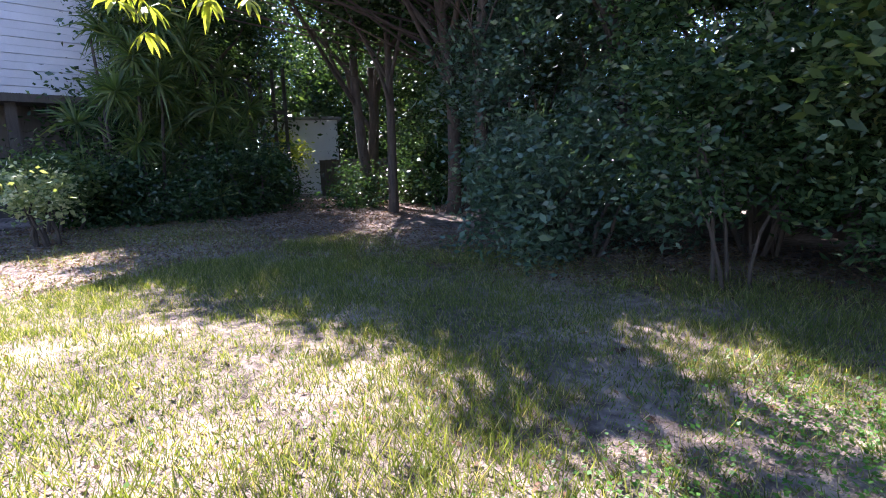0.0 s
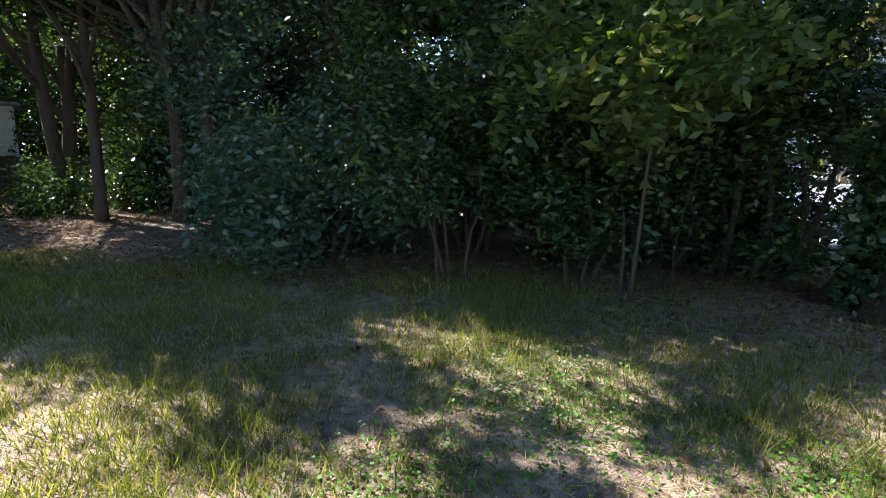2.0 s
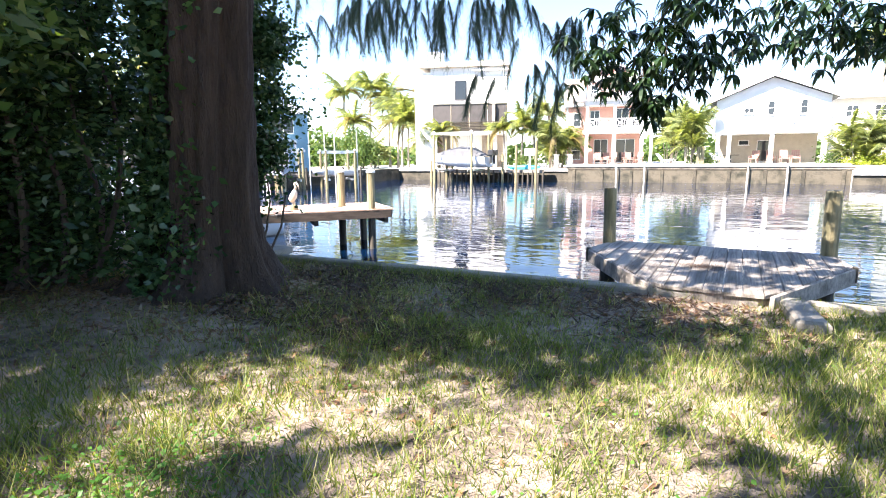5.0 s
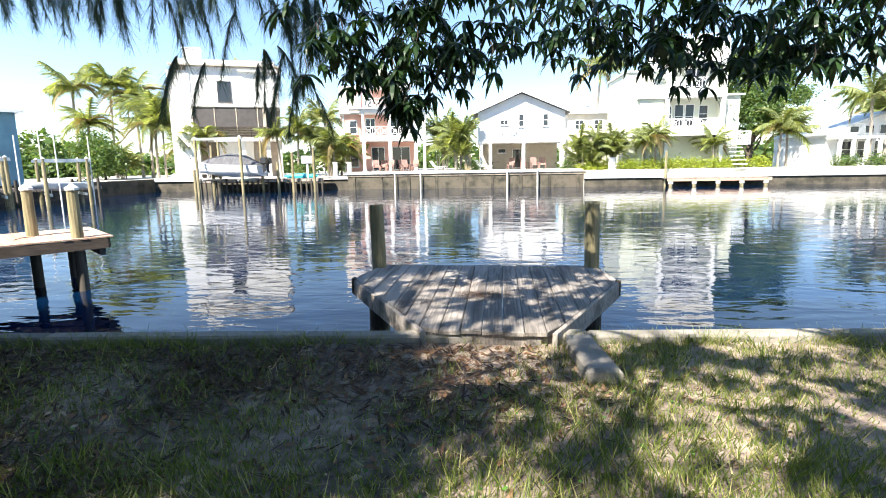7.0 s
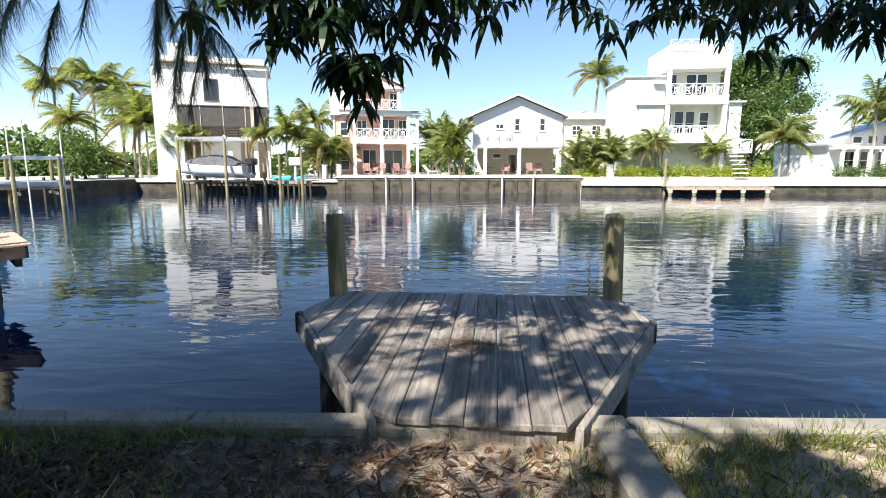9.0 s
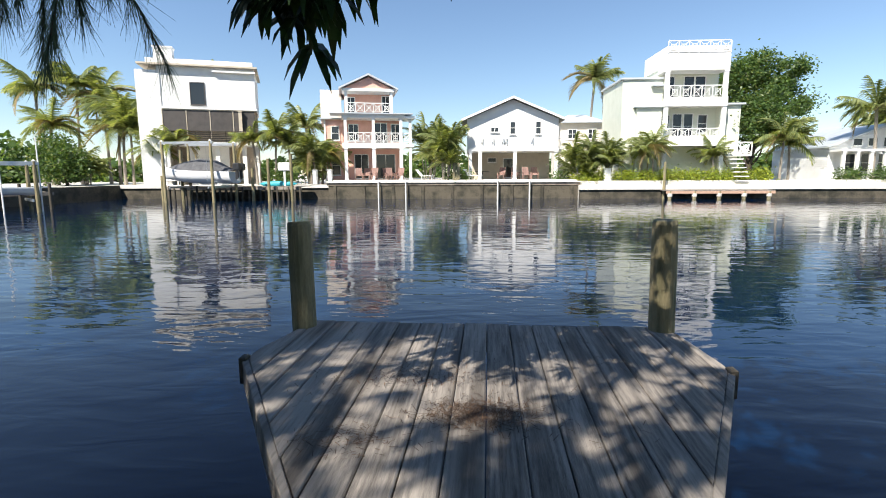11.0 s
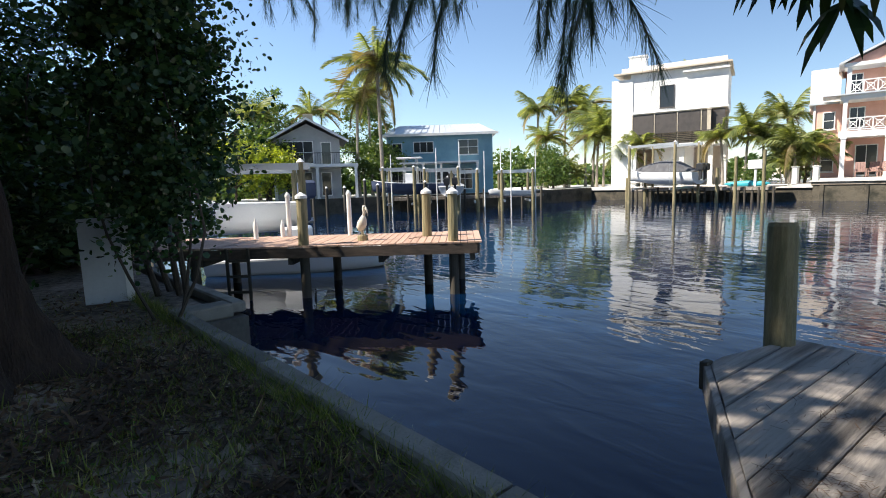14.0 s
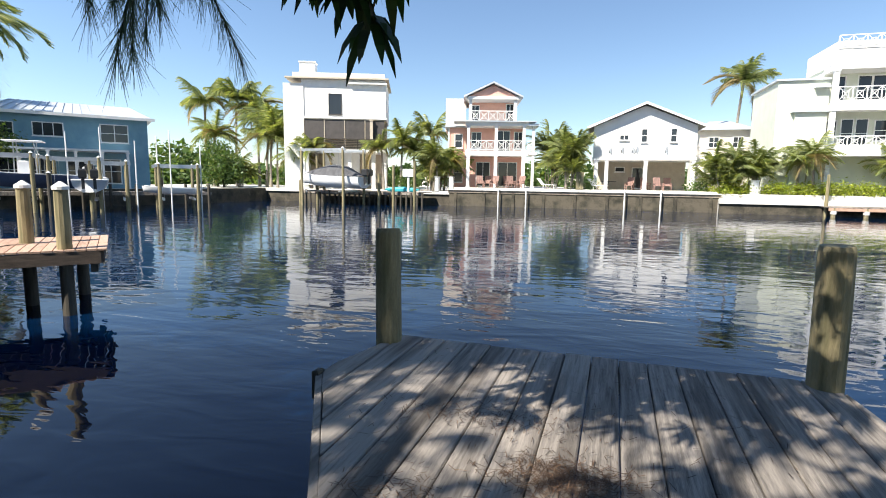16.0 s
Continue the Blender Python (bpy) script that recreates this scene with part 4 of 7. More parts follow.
rad = np.interp(za, [q[0] for q in knots], [q[1] for q in knots]) * 1.04 + 0.30 * rngv.random(nv) ** 2 * (0.5 + 0.5 * np.sin(za * 3 + aa * 4))
pv = np.stack([np.cos(aa) * rad + 0.07 * za, np.sin(aa) * rad + 0.02 * za, za], 1)
part("leaves", quads("leaves", leaf_quads(pv, 0.085, 0.055, rngv, 0.5), LEAF_DARK), LEAF_DARK, vine)
for k in range(4):
    zk = [0.05 + 0.9 * i for i in range(7)]
    part("stem", Shape().tube([(math.cos(3.3 + 0.25 * k + 0.15 * math.sin(z * 1.7 + k)) * (float(np.interp(z, [q[0] for q in knots], [q[1] for q in knots])) * 1.06) + 0.07 * z,
                                math.sin(3.3 + 0.25 * k + 0.15 * math.sin(z * 1.7 + k)) * (float(np.interp(z, [q[0] for q in knots], [q[1] for q in knots])) * 1.06) + 0.02 * z, z) for z in zk],
                              [0.025 - 0.002 * i for i in range(7)], 6), BARK_GREY, vine)
tall_tree("overhanging_tree", "tree added for its out-of-view crown that shades the pine", (-9.6, -4.6, 0), 5.6, 0.16, (2.0, 1.5, 1.3), LEAF_DARK, 11000, 0.16, 0.07, 69, (1.6, -0.2), 45, 0.36, low=-0.3, shift=(1.4, -0.2), limb_r=0.3)
# sun patch at the house end, made of pale variegated leaves
shrub("variegated_bush", "small variegated bush with sunlight put into its pale leaves", (-4.8, -18.3, 0), (0.6, 0.6, 0.42), LEAF_PIED_SUN, 1600, 0.10, 0.055, 76, 5, 26, height=1.25, size=0.2)


# ---- mango tree whose crown hangs over the lawn and the dock ----
def whorls(tips, rng, per=11, length=0.2, width=0.042, spread=0.9):
    """Rosettes of long drooping leaves at twig tips, three quads long each."""
    n = len(tips)
    t = np.repeat(tips, per, 0)
    a = rng.random(n * per) * 2 * np.pi
    lift = rng.normal(size=n * per) * 0.35 + 0.05
    d = np.stack([np.cos(a), np.sin(a), lift], 1) * spread
    d[:, 2] -= 0.25
    d /= np.linalg.norm(d, axis=1, keepdims=True)
    side = np.stack([-np.sin(a), np.cos(a), rng.normal(size=n * per) * 0.25], 1)
    ln = length * (0.65 + 0.6 * rng.random((n * per, 1)))
    fall = np.array([0, 0, 1.0])
    p0, p1 = t, t + d * ln * 0.38 - fall * ln * 0.06
    p2, p3 = t + d * ln * 0.72 - fall * ln * 0.30, t + d * ln * 0.90 - fall * ln * 0.60
    w = width / 2 * (0.8 + 0.4 * rng.random((n * per, 1)))
    s0, s1, s2, s3 = side * w * 0.15, side * w, side * w * 0.85, side * w * 0.06
    return np.concatenate([np.stack([p0 - s0, p0 + s0, p1 + s1, p1 - s1], 1), np.stack([p1 - s1, p1 + s1, p2 + s2, p2 - s2], 1), np.stack([p2 - s2, p2 + s2, p3 + s3, p3 - s3], 1)])


mango = thing("mango_tree", "broad mango tree with drooping dark leaf rosettes", "tree", at=(5.2, -5.8, 0))
MX, MY = 5.2, -5.8
rp, rngm = random.Random(77), np.random.default_rng(77)
part("trunk", Shape().tube([(0, 0, -0.1), (0.02, 0.05, 0.5), (-0.1, 0.1, 1.5), (-0.2, 0.2, 2.6)], [0.36, 0.29, 0.26, 0.24], 14, True, 0.06, rp), BARK_GREY, mango, smooth=True)
tips = []
ENDS = ((-0.8, 0.4, 2.75), (-0.4, 0.8, 2.85), (0.9, 0.7, 3.0), (2.4, 0.8, 2.9), (3.4, 0.9, 2.9), (-2.4, -0.8, 4.6), (-1.4, -2.2, 5.2), (0.5, -1.5, 5.0), (2.0, -1.0, 4.4), (-3.6, -2.6, 5.0),
        (-3.4, -4.6, 5.6), (-1.5, -4.6, 6.0), (1.0, -4.0, 6.2), (3.2, -2.6, 5.4), (-3.0, -6.4, 5.4), (4.0, 0.4, 3.4), (-1.6, -7.4, 5.6))
for e in ENDS:
    end = Vector((e[0] - MX, e[1] - MY, e[2]))
    path = branch_path((-0.2, 0.2, 2.4), end, rp, 0.10, 8)
    up, thick = (2.6, 0.04) if e[2] < 3.5 else (0.4, 0.06)
    path = [q + Vector((0, 0, up * math.sin(math.pi * i / 8))) for i, q in enumerate(path)]
    part("limb", Shape().tube(path, [thick * (1 - 0.88 * i / 8) for i in range(9)], 7), BARK_GREY, mango)


def hanging(centre, size, count):
    """Twig tips gathered round a centre."""
    return np.array(centre) - np.array([MX, MY, 0]) + rngm.normal(size=(count, 3)) * np.array(size)


low = [hanging((-0.75, 0.45, 2.50), (0.28, 0.28, 0.12), 42), hanging((-0.20, 0.30, 2.52), (0.26, 0.25, 0.10), 26), hanging((-1.20, 0.10, 2.66), (0.22, 0.3, 0.10), 18), hanging((-0.80, 0.55, 2.13), (0.11, 0.09, 0.07), 9),
       hanging((-0.48, 0.48, 2.20), (0.15, 0.09, 0.05), 11),
       hanging((1.0, 0.75, 2.78), (0.45, 0.3, 0.11), 40), hanging((1.9, 0.75, 2.66), (0.35, 0.3, 0.12), 40), hanging((2.9, 0.75, 2.58), (0.35, 0.3, 0.15), 46), hanging((3.6, 0.6, 2.7), (0.3, 0.3, 0.2), 30)]
low += [hanging((-0.6, 0.40, 2.98), (0.45, 0.32, 0.2), 70), hanging((1.4, 0.7, 3.1), (0.6, 0.3, 0.2), 70), hanging((2.9, 0.7, 3.05), (0.6, 0.3, 0.22), 80)]
crown = []
for e in ENDS[5:]:
    over_dock = e in ENDS[5:10]
    for _ in range(4 if over_dock else 5):
        c = (e[0] + rp.gauss(0, 0.75), e[1] + rp.gauss(0, 0.75), e[2] + abs(rp.gauss(0.15, 0.45)))
        crown.append(hanging(c, (0.34, 0.34, 0.14) if over_dock else (0.22, 0.22, 0.12), 7 if over_dock else 18))
for c in ((-0.6, -1.7, 4.2), (-1.1, -2.4, 4.7), (0.1, -1.6, 4.1), (0.4, -2.3, 4.8), (-0.2, -2.8, 5.0), (1.0, -2.6, 5.2)):
    crown += [hanging((c[0] + rp.gauss(0, 0.3), c[1] + rp.gauss(0, 0.3), c[2]), (0.32, 0.32, 0.1), 5) for _ in range(2)]
# clumps added high out of view to shade spots of dock and lawn
for c in ((-1.6, -2.6, 5.0), (-1.1, -3.2, 5.3), (-2.0, -3.0, 5.3), (-0.9, -2.5, 4.7), (-1.5, -3.7, 5.5)):
    crown.append(hanging(c, (0.42, 0.42, 0.12), 8))
for c in ((-0.2, -6.2, 5.3), (0.8, -5.6, 5.2), (1.0, -6.9, 5.4), (0.2, -5.0, 5.0), (-0.9, -7.6, 5.5)):
    crown.append(hanging(c, (0.34, 0.34, 0.14), 20))
for c in ((-0.1, -5.5, 4.6), (0.7, -5.2, 4.7), (1.3, -4.5, 4.4), (-0.8, -4.6, 4.8)):
    crown.append(hanging(c, (0.26, 0.22, 0.1), 15))
for _ in range(26):
    a, q = rp.uniform(0, 2 * math.pi), rp.uniform(0.3, 3.2)
    crown.append(hanging((MX + math.cos(a) * q, MY + math.sin(a) * q, 4.3 + rp.uniform(0, 1.6)), (0.4, 0.4, 0.25), 22))
part("low_leaves", quads("low_leaves", whorls(np.concatenate(low), rngm, 11, 0.17, 0.038), LEAF_MANGO), LEAF_MANGO, mango)
part("crown", quads("crown", whorls(np.concatenate(crown), rngm, 10, 0.22, 0.05), LEAF_MANGO), LEAF_MANGO, mango)
for t in np.concatenate(low)[::3]:
    part("twig", Shape().tube([(t[0], t[1], t[2] + 0.14), (t[0] + 0.02, t[1], t[2] + 0.07), tuple(t)], [0.006, 0.005, 0.003], 4, False), BARK_GREY, mango)
# low bough that hangs towards the house, its sunlight put into a yellow-green leaf colour
path = [Vector(q) for q in ((-0.2, 0.2, 2.3), (-1.6, -1.2, 3.9), (-3.6, -2.9, 4.5), (-5.6, -4.2, 4.2), (-7.1, -4.9, 3.5))]
part("limb", Shape().tube(path, [0.09, 0.07, 0.05, 0.035, 0.015], 8), BARK_GREY, mango)
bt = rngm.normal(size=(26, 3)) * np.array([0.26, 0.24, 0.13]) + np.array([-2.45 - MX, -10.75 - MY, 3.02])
part("sunlit_leaves", quads("sunlit_leaves", whorls(bt, rngm, 8, 0.17, 0.036), LEAF_YELLOW), LEAF_YELLOW, mango, "leaves coloured bright yellow-green as sunlit")
for t in bt:
    part("twig", Shape().tube([tuple(path[-1].lerp(Vector(t), 0.1)), tuple(path[-1].lerp(Vector(t), 0.6) + Vector((0, 0, 0.05))), tuple(t)], [0.009, 0.006, 0.003], 4, False), BARK_GREY, mango)

# hanging pine sprays over the seawall
sprays = []
for c, sz, k in (((-2.6, 0.3, 3.25), (0.3, 0.25, 0.1), 12), ((-3.3, 0.1, 3.35), (0.35, 0.3, 0.12), 12), ((-4.6, 0.6, 3.7), (0.4, 0.4, 0.12), 9), ((-5.4, 1.6, 4.0), (0.5, 0.5, 0.2), 22),
                 ((-6.3, 2.2, 4.0), (0.5, 0.5, 0.2), 22), ((-1.75, 0.75, 3.0), (0.3, 0.25, 0.08), 14), ((-3.2, 2.0, 3.9), (0.5, 0.5, 0.2), 7), ((-6.9, 1.2, 4.6), (0.4, 0.4, 0.3), 22)):
    sprays += [(c[0] + rp.gauss(0, sz[0]) - PINE_X, c[1] + rp.gauss(0, sz[1]) - PINE_Y, c[2] + 0.25 + rp.gauss(0, sz[2])) for _ in range(k)]
for c in ((-1.85, 0.95, 2.5), (-2.55, 0.55, 2.62), (-2.2, 1.2, 2.75)):
    sprays += [(c[0] + rp.gauss(0, 0.16) - PINE_X, c[1] + rp.gauss(0, 0.16) - PINE_Y, c[2] + 0.06 + rp.gauss(0, 0.06)) for _ in range(4)]
needle_sprays("needles", sprays, pine, 9, per=300, drop=0.55, length=0.18, width=0.0017)
path = branch_path((3.0, 1.9, 4.5), (6.6, 2.6, 3.7), rp, 0.08, 7)
part("limb", Shape().tube(path, [0.05 * (1 - 0.85 * i / 7) for i in range(8)], 6), BARK, pine)


def west(x, y, z=0.0):
    """A place on the west bank, laid out from the dock's foot."""
    a = radians(2.0)
    return (x * math.cos(a) - (y + 1.6) * math.sin(a), x * math.sin(a) + (y + 1.6) * math.cos(a) - 1.6, z)


# ---- parts of houses ----
def window(parent, x, z, w, h, y=0.0, cols=2, rows=2, mat=None, name="window"):
    """Window facing -y: frame with mullions proud of the wall, and its glass."""
    mat = mat or WHITE_PAINT
    b = 0.07
    s = Shape()
    ring = [(x + sx * (w / 2 - i), yy, z + sz * (h / 2 - i)) for yy in (y - 0.09, y + 0.01) for i in (0, b) for sx, sz in ((-1, -1), (1, -1), (1, 1), (-1, 1))]
    s.add(ring, [(k, (k + 1) % 4, 4 + (k + 1) % 4, 4 + k) for k in range(4)] + [(12 + k, 12 + (k + 1) % 4, 8 + (k + 1) % 4, 8 + k) for k in range(4)]
          + [(8 + k, 8 + (k + 1) % 4, (k + 1) % 4, k) for k in range(4)] + [(4 + k, 4 + (k + 1) % 4, 12 + (k + 1) % 4, 12 + k) for k in range(4)])
    ob = part(name, s, mat, parent)
    part("sill", Shape().box((x, y - 0.06, z - h / 2 - 0.03), (w + 0.12, 0.16, 0.05)), mat, ob)
    for k in range(1, cols):
        part("mullion", Shape().box((x - w / 2 + w * k / cols, y - 0.045, z), (0.05, 0.08, h - 2 * b)), mat, ob)
    for k in range(1, rows):
        part("mullion", Shape().box((x, y - 0.043, z - h / 2 + h * k / rows), (w - 2 * b, 0.07, 0.04)), mat, ob)
    part("pane", Shape().box((x, y - 0.035, z), (w - 2 * b, 0.03, h - 2 * b)), GLASS, ob)
    return ob


def railing(parent, x0, x1, z, h, y, mat=None, panel=0.9, end=0):
    """Porch railing with a crossed pattern in its panels."""
    mat = mat or WHITE_PAINT
    ob = part("railing", Shape().box(((x0 + x1) / 2, y, z + h), (x1 - x0, 0.08, 0.07)), mat, parent)
    part("bottom_rail", Shape().box(((x0 + x1) / 2, y, z + 0.1), (x1 - x0, 0.06, 0.06)), mat, ob)
    k = max(1, round((x1 - x0) / panel))
    w = (x1 - x0) / k
    for i in range(k + 1):
        part("post", Shape().box((x0 + i * w, y, z + h / 2 - 0.02), (0.07, 0.07, h - 0.04)), mat, ob)
    for i in range(k):
        a, b = x0 + i * w, x0 + (i + 1) * w
        for p, q in (((a, z + 0.1), (b, z + h)), ((a, z + h), (b, z + 0.1))):
            part("cross_bar", Shape().tube([(p[0], y, p[1]), (q[0], y, q[1])], [0.025, 0.025], 4), mat, ob)
        for sx, sz, lx, lz in ((0, 1, 0.45, 0.04), (0, -1, 0.45, 0.04), (1, 0, 0.04, 0.45), (-1, 0, 0.04, 0.45)):
            part("diamond_bar", Shape().box(((a + b) / 2 + sx * w * 0.225, y - 0.01, z + h / 2 + sz * h * 0.225), (w * lx, 0.04, h * lz if lz > 0.1 else 0.04)), mat, ob)
    return ob


def plank_wall(parent, name, c, size, mat, board=0.2):
    """Lap-sided wall block: stacked boards, each a little proud at its lower edge."""
    s = Shape()
    k = max(1, int(size[2] / board))
    b, hx, hy, z0 = size[2] / k, size[0] / 2, size[1] / 2, c[2] - size[2] / 2
    for i in range(k):
        for z, e in ((z0 + i * b, 0.014), (z0 + (i + 1) * b, 0.0)):
            s.v += [(c[0] + sx * (hx + e), c[1] + sy * (hy + e), z) for sx, sy in ((-1, -1), (1, -1), (1, 1), (-1, 1))]
    n = 2 * k
    s.f = [(3, 2, 1, 0), tuple(4 * (n - 1) + j for j in range(4))]
    s.f += [(4 * r + i, 4 * r + (i + 1) % 4, 4 * r + 4 + (i + 1) % 4, 4 * r + 4 + i) for r in range(n - 1) for i in range(4)]
    return part(name, s, mat, parent)


def column(parent, x, y, z0, z1, w=0.3, mat=None):
    s = Shape().box((x, y, (z0 + z1) / 2), (w, w, z1 - z0)).box((x, y, z1 - 0.06), (w + 0.1, w + 0.1, 0.12)).box((x, y, z0 + 0.06), (w + 0.08, w + 0.08, 0.12))
    return part("column", s, mat or WHITE_PAINT, parent)


def slab(parent, name, x0, x1, y0, y1, z0, z1, mat=None):
    return part(name, Shape().box(((x0 + x1) / 2, (y0 + y1) / 2, (z0 + z1) / 2), (x1 - x0, y1 - y0, z1 - z0)), mat or WHITE_PAINT, parent)


def gable_roof(parent, x0, x1, y0, y1, z0, z1, mat, thick=0.16):
    """Two sloping roof slabs whose ridge runs along y."""
    xm = (x0 + x1) / 2
    for a, b, za, zb in ((x0, xm, z0, z1), (xm, x1, z1, z0)):
        s = Shape().add([(a, y0, za), (b, y0, zb), (b, y1, zb), (a, y1, za), (a, y0, za + thick), (b, y0, zb + thick), (b, y1, zb + thick), (a, y1, za + thick)],
                        [(3, 2, 1, 0), (4, 5, 6, 7), (0, 1, 5, 4), (1, 2, 6, 5), (2, 3, 7, 6), (3, 0, 4, 7)])
        part("roof", s, mat, parent)


# white three-storey house with a screened middle floor; local x from -5.9 to 5.9
H = thing("white_modern_house", "white three-storey house with dark screened porch and chimney", "house", at=(-25.85, 47.85, 0.45), turn=20)
H.scale = (0.88, 0.88, 1)
plank_wall(H, "wall", (-4.75, 4.2, 5.3), (2.3, 8.4, 10.6), WHITE_PAINT)
plank_wall(H, "wall", (1.0, 4.4, 9.15), (9.7, 8.6, 3.8), WHITE_PAINT)
slab(H, "cornice", -5.6, 6.2, -0.5, 8.9, 11.05, 11.2, SHADE_WALL)
slab(H, "parapet", -4.9, 5.7, 0.4, 8.4, 11.2, 11.75)
part("chimney", Shape().box((-3.35, 2.0, 12.0), (1.8, 1.4, 1.9), 0, 0.04).box((-3.35, 2.0, 12.95), (2.0, 1.6, 0.12)), WHITE_PAINT, H)
slab(H, "eyebrow", 1.6, 6.0, -0.35, 0.1, 10.6, 10.75)
slab(H, "band", -3.6, 6.0, -0.12, 0.1, 7.15, 7.3)
window(H, 0.0, 8.6, 1.5, 2.1, 0.1, 1, 1, SCREEN)
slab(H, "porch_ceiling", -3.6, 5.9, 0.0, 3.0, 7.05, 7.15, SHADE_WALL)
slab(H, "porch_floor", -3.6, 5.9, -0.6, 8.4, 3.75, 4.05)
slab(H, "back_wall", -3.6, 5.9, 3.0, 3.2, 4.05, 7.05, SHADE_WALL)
for k in range(4):
    part("screen", Shape().box((-2.45 + 2.35 * k, 0.05, 6.1), (2.2, 0.03, 1.9)), SCREEN, H, "dark insect screen")
    slab(H, "mullion", -3.65 + 2.35 * k, -3.57 + 2.35 * k, -0.02, 0.12, 4.05, 7.05, SHADE_WALL)
s = Shape()
for k in range(6):
    s.box((1.05, -0.5, 4.25 + 0.17 * k), (9.3, 0.04, 0.07))
for k in range(7):
    s.box((-3.5 + 1.53 * k, -0.46, 4.6), (0.07, 0.06, 1.1))
part("railing", s, DARK_WOOD, H, "dark horizontal board railing")
for cx in (-3.4, 1.6, 4.4, 5.7):
    column(H, cx, 0.3, 0, 3.75, 0.45)
column(H, 4.2, -0.2, 3.9, 7.1, 0.35, SHADE_WALL)
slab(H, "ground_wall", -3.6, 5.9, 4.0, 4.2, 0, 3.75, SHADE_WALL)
slab(H, "white_ground_wall", -1.6, 2.6, 2.0, 2.2, 0, 3.75, WHITE_PAINT)

# pink three-storey house with porches; local x 0 at world -9.3
H = thing("pink_house", "salmon pink three-storey house with white porches and gable", "house", at=(-9.65, 47.6, 0.85), turn=14)
plank_wall(H, "wall", (-2.9, 5.4, 2.9), (2.1, 6.0, 5.8), PINK_PAINT)
plank_wall(H, "tower_wall", (-3.3, 6.2, 7.2), (2.0, 4.6, 3.2), CREAM_WALL)
plank_wall(H, "wall", (0.6, 5.9, 2.9), (5.6, 7.0, 5.8), PINK_PAINT)
plank_wall(H, "upper_wall", (0.25, 5.4, 7.4), (4.4, 6.0, 3.2), PINK_PAINT)
for z0, z1 in ((3.0, 3.45), (5.75, 6.1)):
    slab(H, "porch_beam", -2.3, 3.6, -0.1, 2.5, z0, z1)
for cx in (-2.0, 0.6, 3.2):
    column(H, cx, 0.1, 0, 3.0)
    column(H, cx, 0.1, 3.45, 5.75, 0.26)
railing(H, -1.85, 0.45, 3.45, 0.95, 0.05)
railing(H, 0.75, 3.05, 3.45, 0.95, 0.05)
railing(H, -1.8, 2.3, 6.15, 1.0, 0.35)
for cx in (-1.85, 2.35):
    column(H, cx, 0.45, 6.1, 8.35, 0.28)
slab(H, "gable_beam", -2.15, 2.65, 0.1, 2.6, 8.2, 8.45)
part("gable_wall", Shape().gable(-2.1, 2.6, 0.3, 8.0, 8.45, 9.5), PINK_PAINT, H)
gable_roof(H, -2.5, 3.0, -0.15, 8.6, 8.32, 9.62, ROOF_METAL)
slab(H, "porch_roof", -3.4, 4.3, -0.4, 2.5, 6.1, 6.2, ROOF_METAL)
slab(H, "side_porch_roof", 3.6, 4.6, -0.2, 3.0, 5.75, 5.95, ROOF_METAL)
column(H, 4.1, 0.2, 0, 5.75, 0.24)
railing(H, 3.35, 4.1, 3.45, 0.95, 0.2)
slab(H, "side_porch_floor", 3.6, 4.4, 0, 3.0, 3.1, 3.4)
for cx, cz, w, h in ((-1.2, 4.6, 1.0, 1.6), (1.45, 4.5, 1.3, 2.1), (2.9, 4.6, 0.9, 1.7), (-1.4, 7.2, 0.9, 1.5), (2.0, 7.2, 0.8, 1.8), (-0.5, 1.3, 1.4, 2.4), (1.9, 1.3, 1.9, 2.4)):
    window(H, cx, cz, w, h, 2.35 if cz < 6 else 2.38, 2, 1)
window(H, -2.95, 1.4, 0.9, 1.9, 2.35, 1, 2)
window(H, -2.95, 4.5, 0.8, 1.4, 2.35, 1, 2)
slab(H, "corner_trim", -4.0, -3.85, 2.3, 2.45, 0, 5.8)
slab(H, "roof_edge", -4.3, -1.8, 2.0, 8.6, 5.8, 5.95, ROOF_METAL)

# white gable house on open ground floor; local x 0 at world 3.6
H = thing("white_gable_house", "white gabled house over an open shaded ground floor", "house", at=(3.95, 47.4, 0.85))
plank_wall(H, "wall", (0, 5.0, 4.2), (8.4, 9.6, 2.7), WHITE_PAINT)
part("gable_wall", Shape().gable(-4.2, 4.2, 0.2, 9.8, 5.5, 7.25), WHITE_PAINT, H)
gable_roof(H, -4.75, 4.75, -0.45, 10.2, 5.35, 7.35, ROOF_GREY)
gable_roof(H, -4.78, 4.78, -0.52, -0.44, 5.28, 7.3, WHITE_PAINT, 0.2)
slab(H, "porch_beam", -4.25, 4.25, 0.1, 9.8, 2.6, 2.85)
for cx in (-3.9, -3.0, 0.25, 4.05):
    column(H, cx, 0.35, 0, 2.6, 0.3)
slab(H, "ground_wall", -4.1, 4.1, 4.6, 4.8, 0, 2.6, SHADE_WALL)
window(H, -0.1, 1.1, 1.0, 2.0, 4.6, 1, 1)
window(H, -1.7, 1.9, 0.9, 0.5, 4.6, 1, 1)
window(H, -1.65, 4.55, 0.8, 0.5, 0.2, 2, 1)
window(H, 0.0, 4.7, 0.55, 1.2, 0.2, 1, 2)
window(H, 2.35, 4.7, 0.55, 1.2, 0.2, 1, 2)
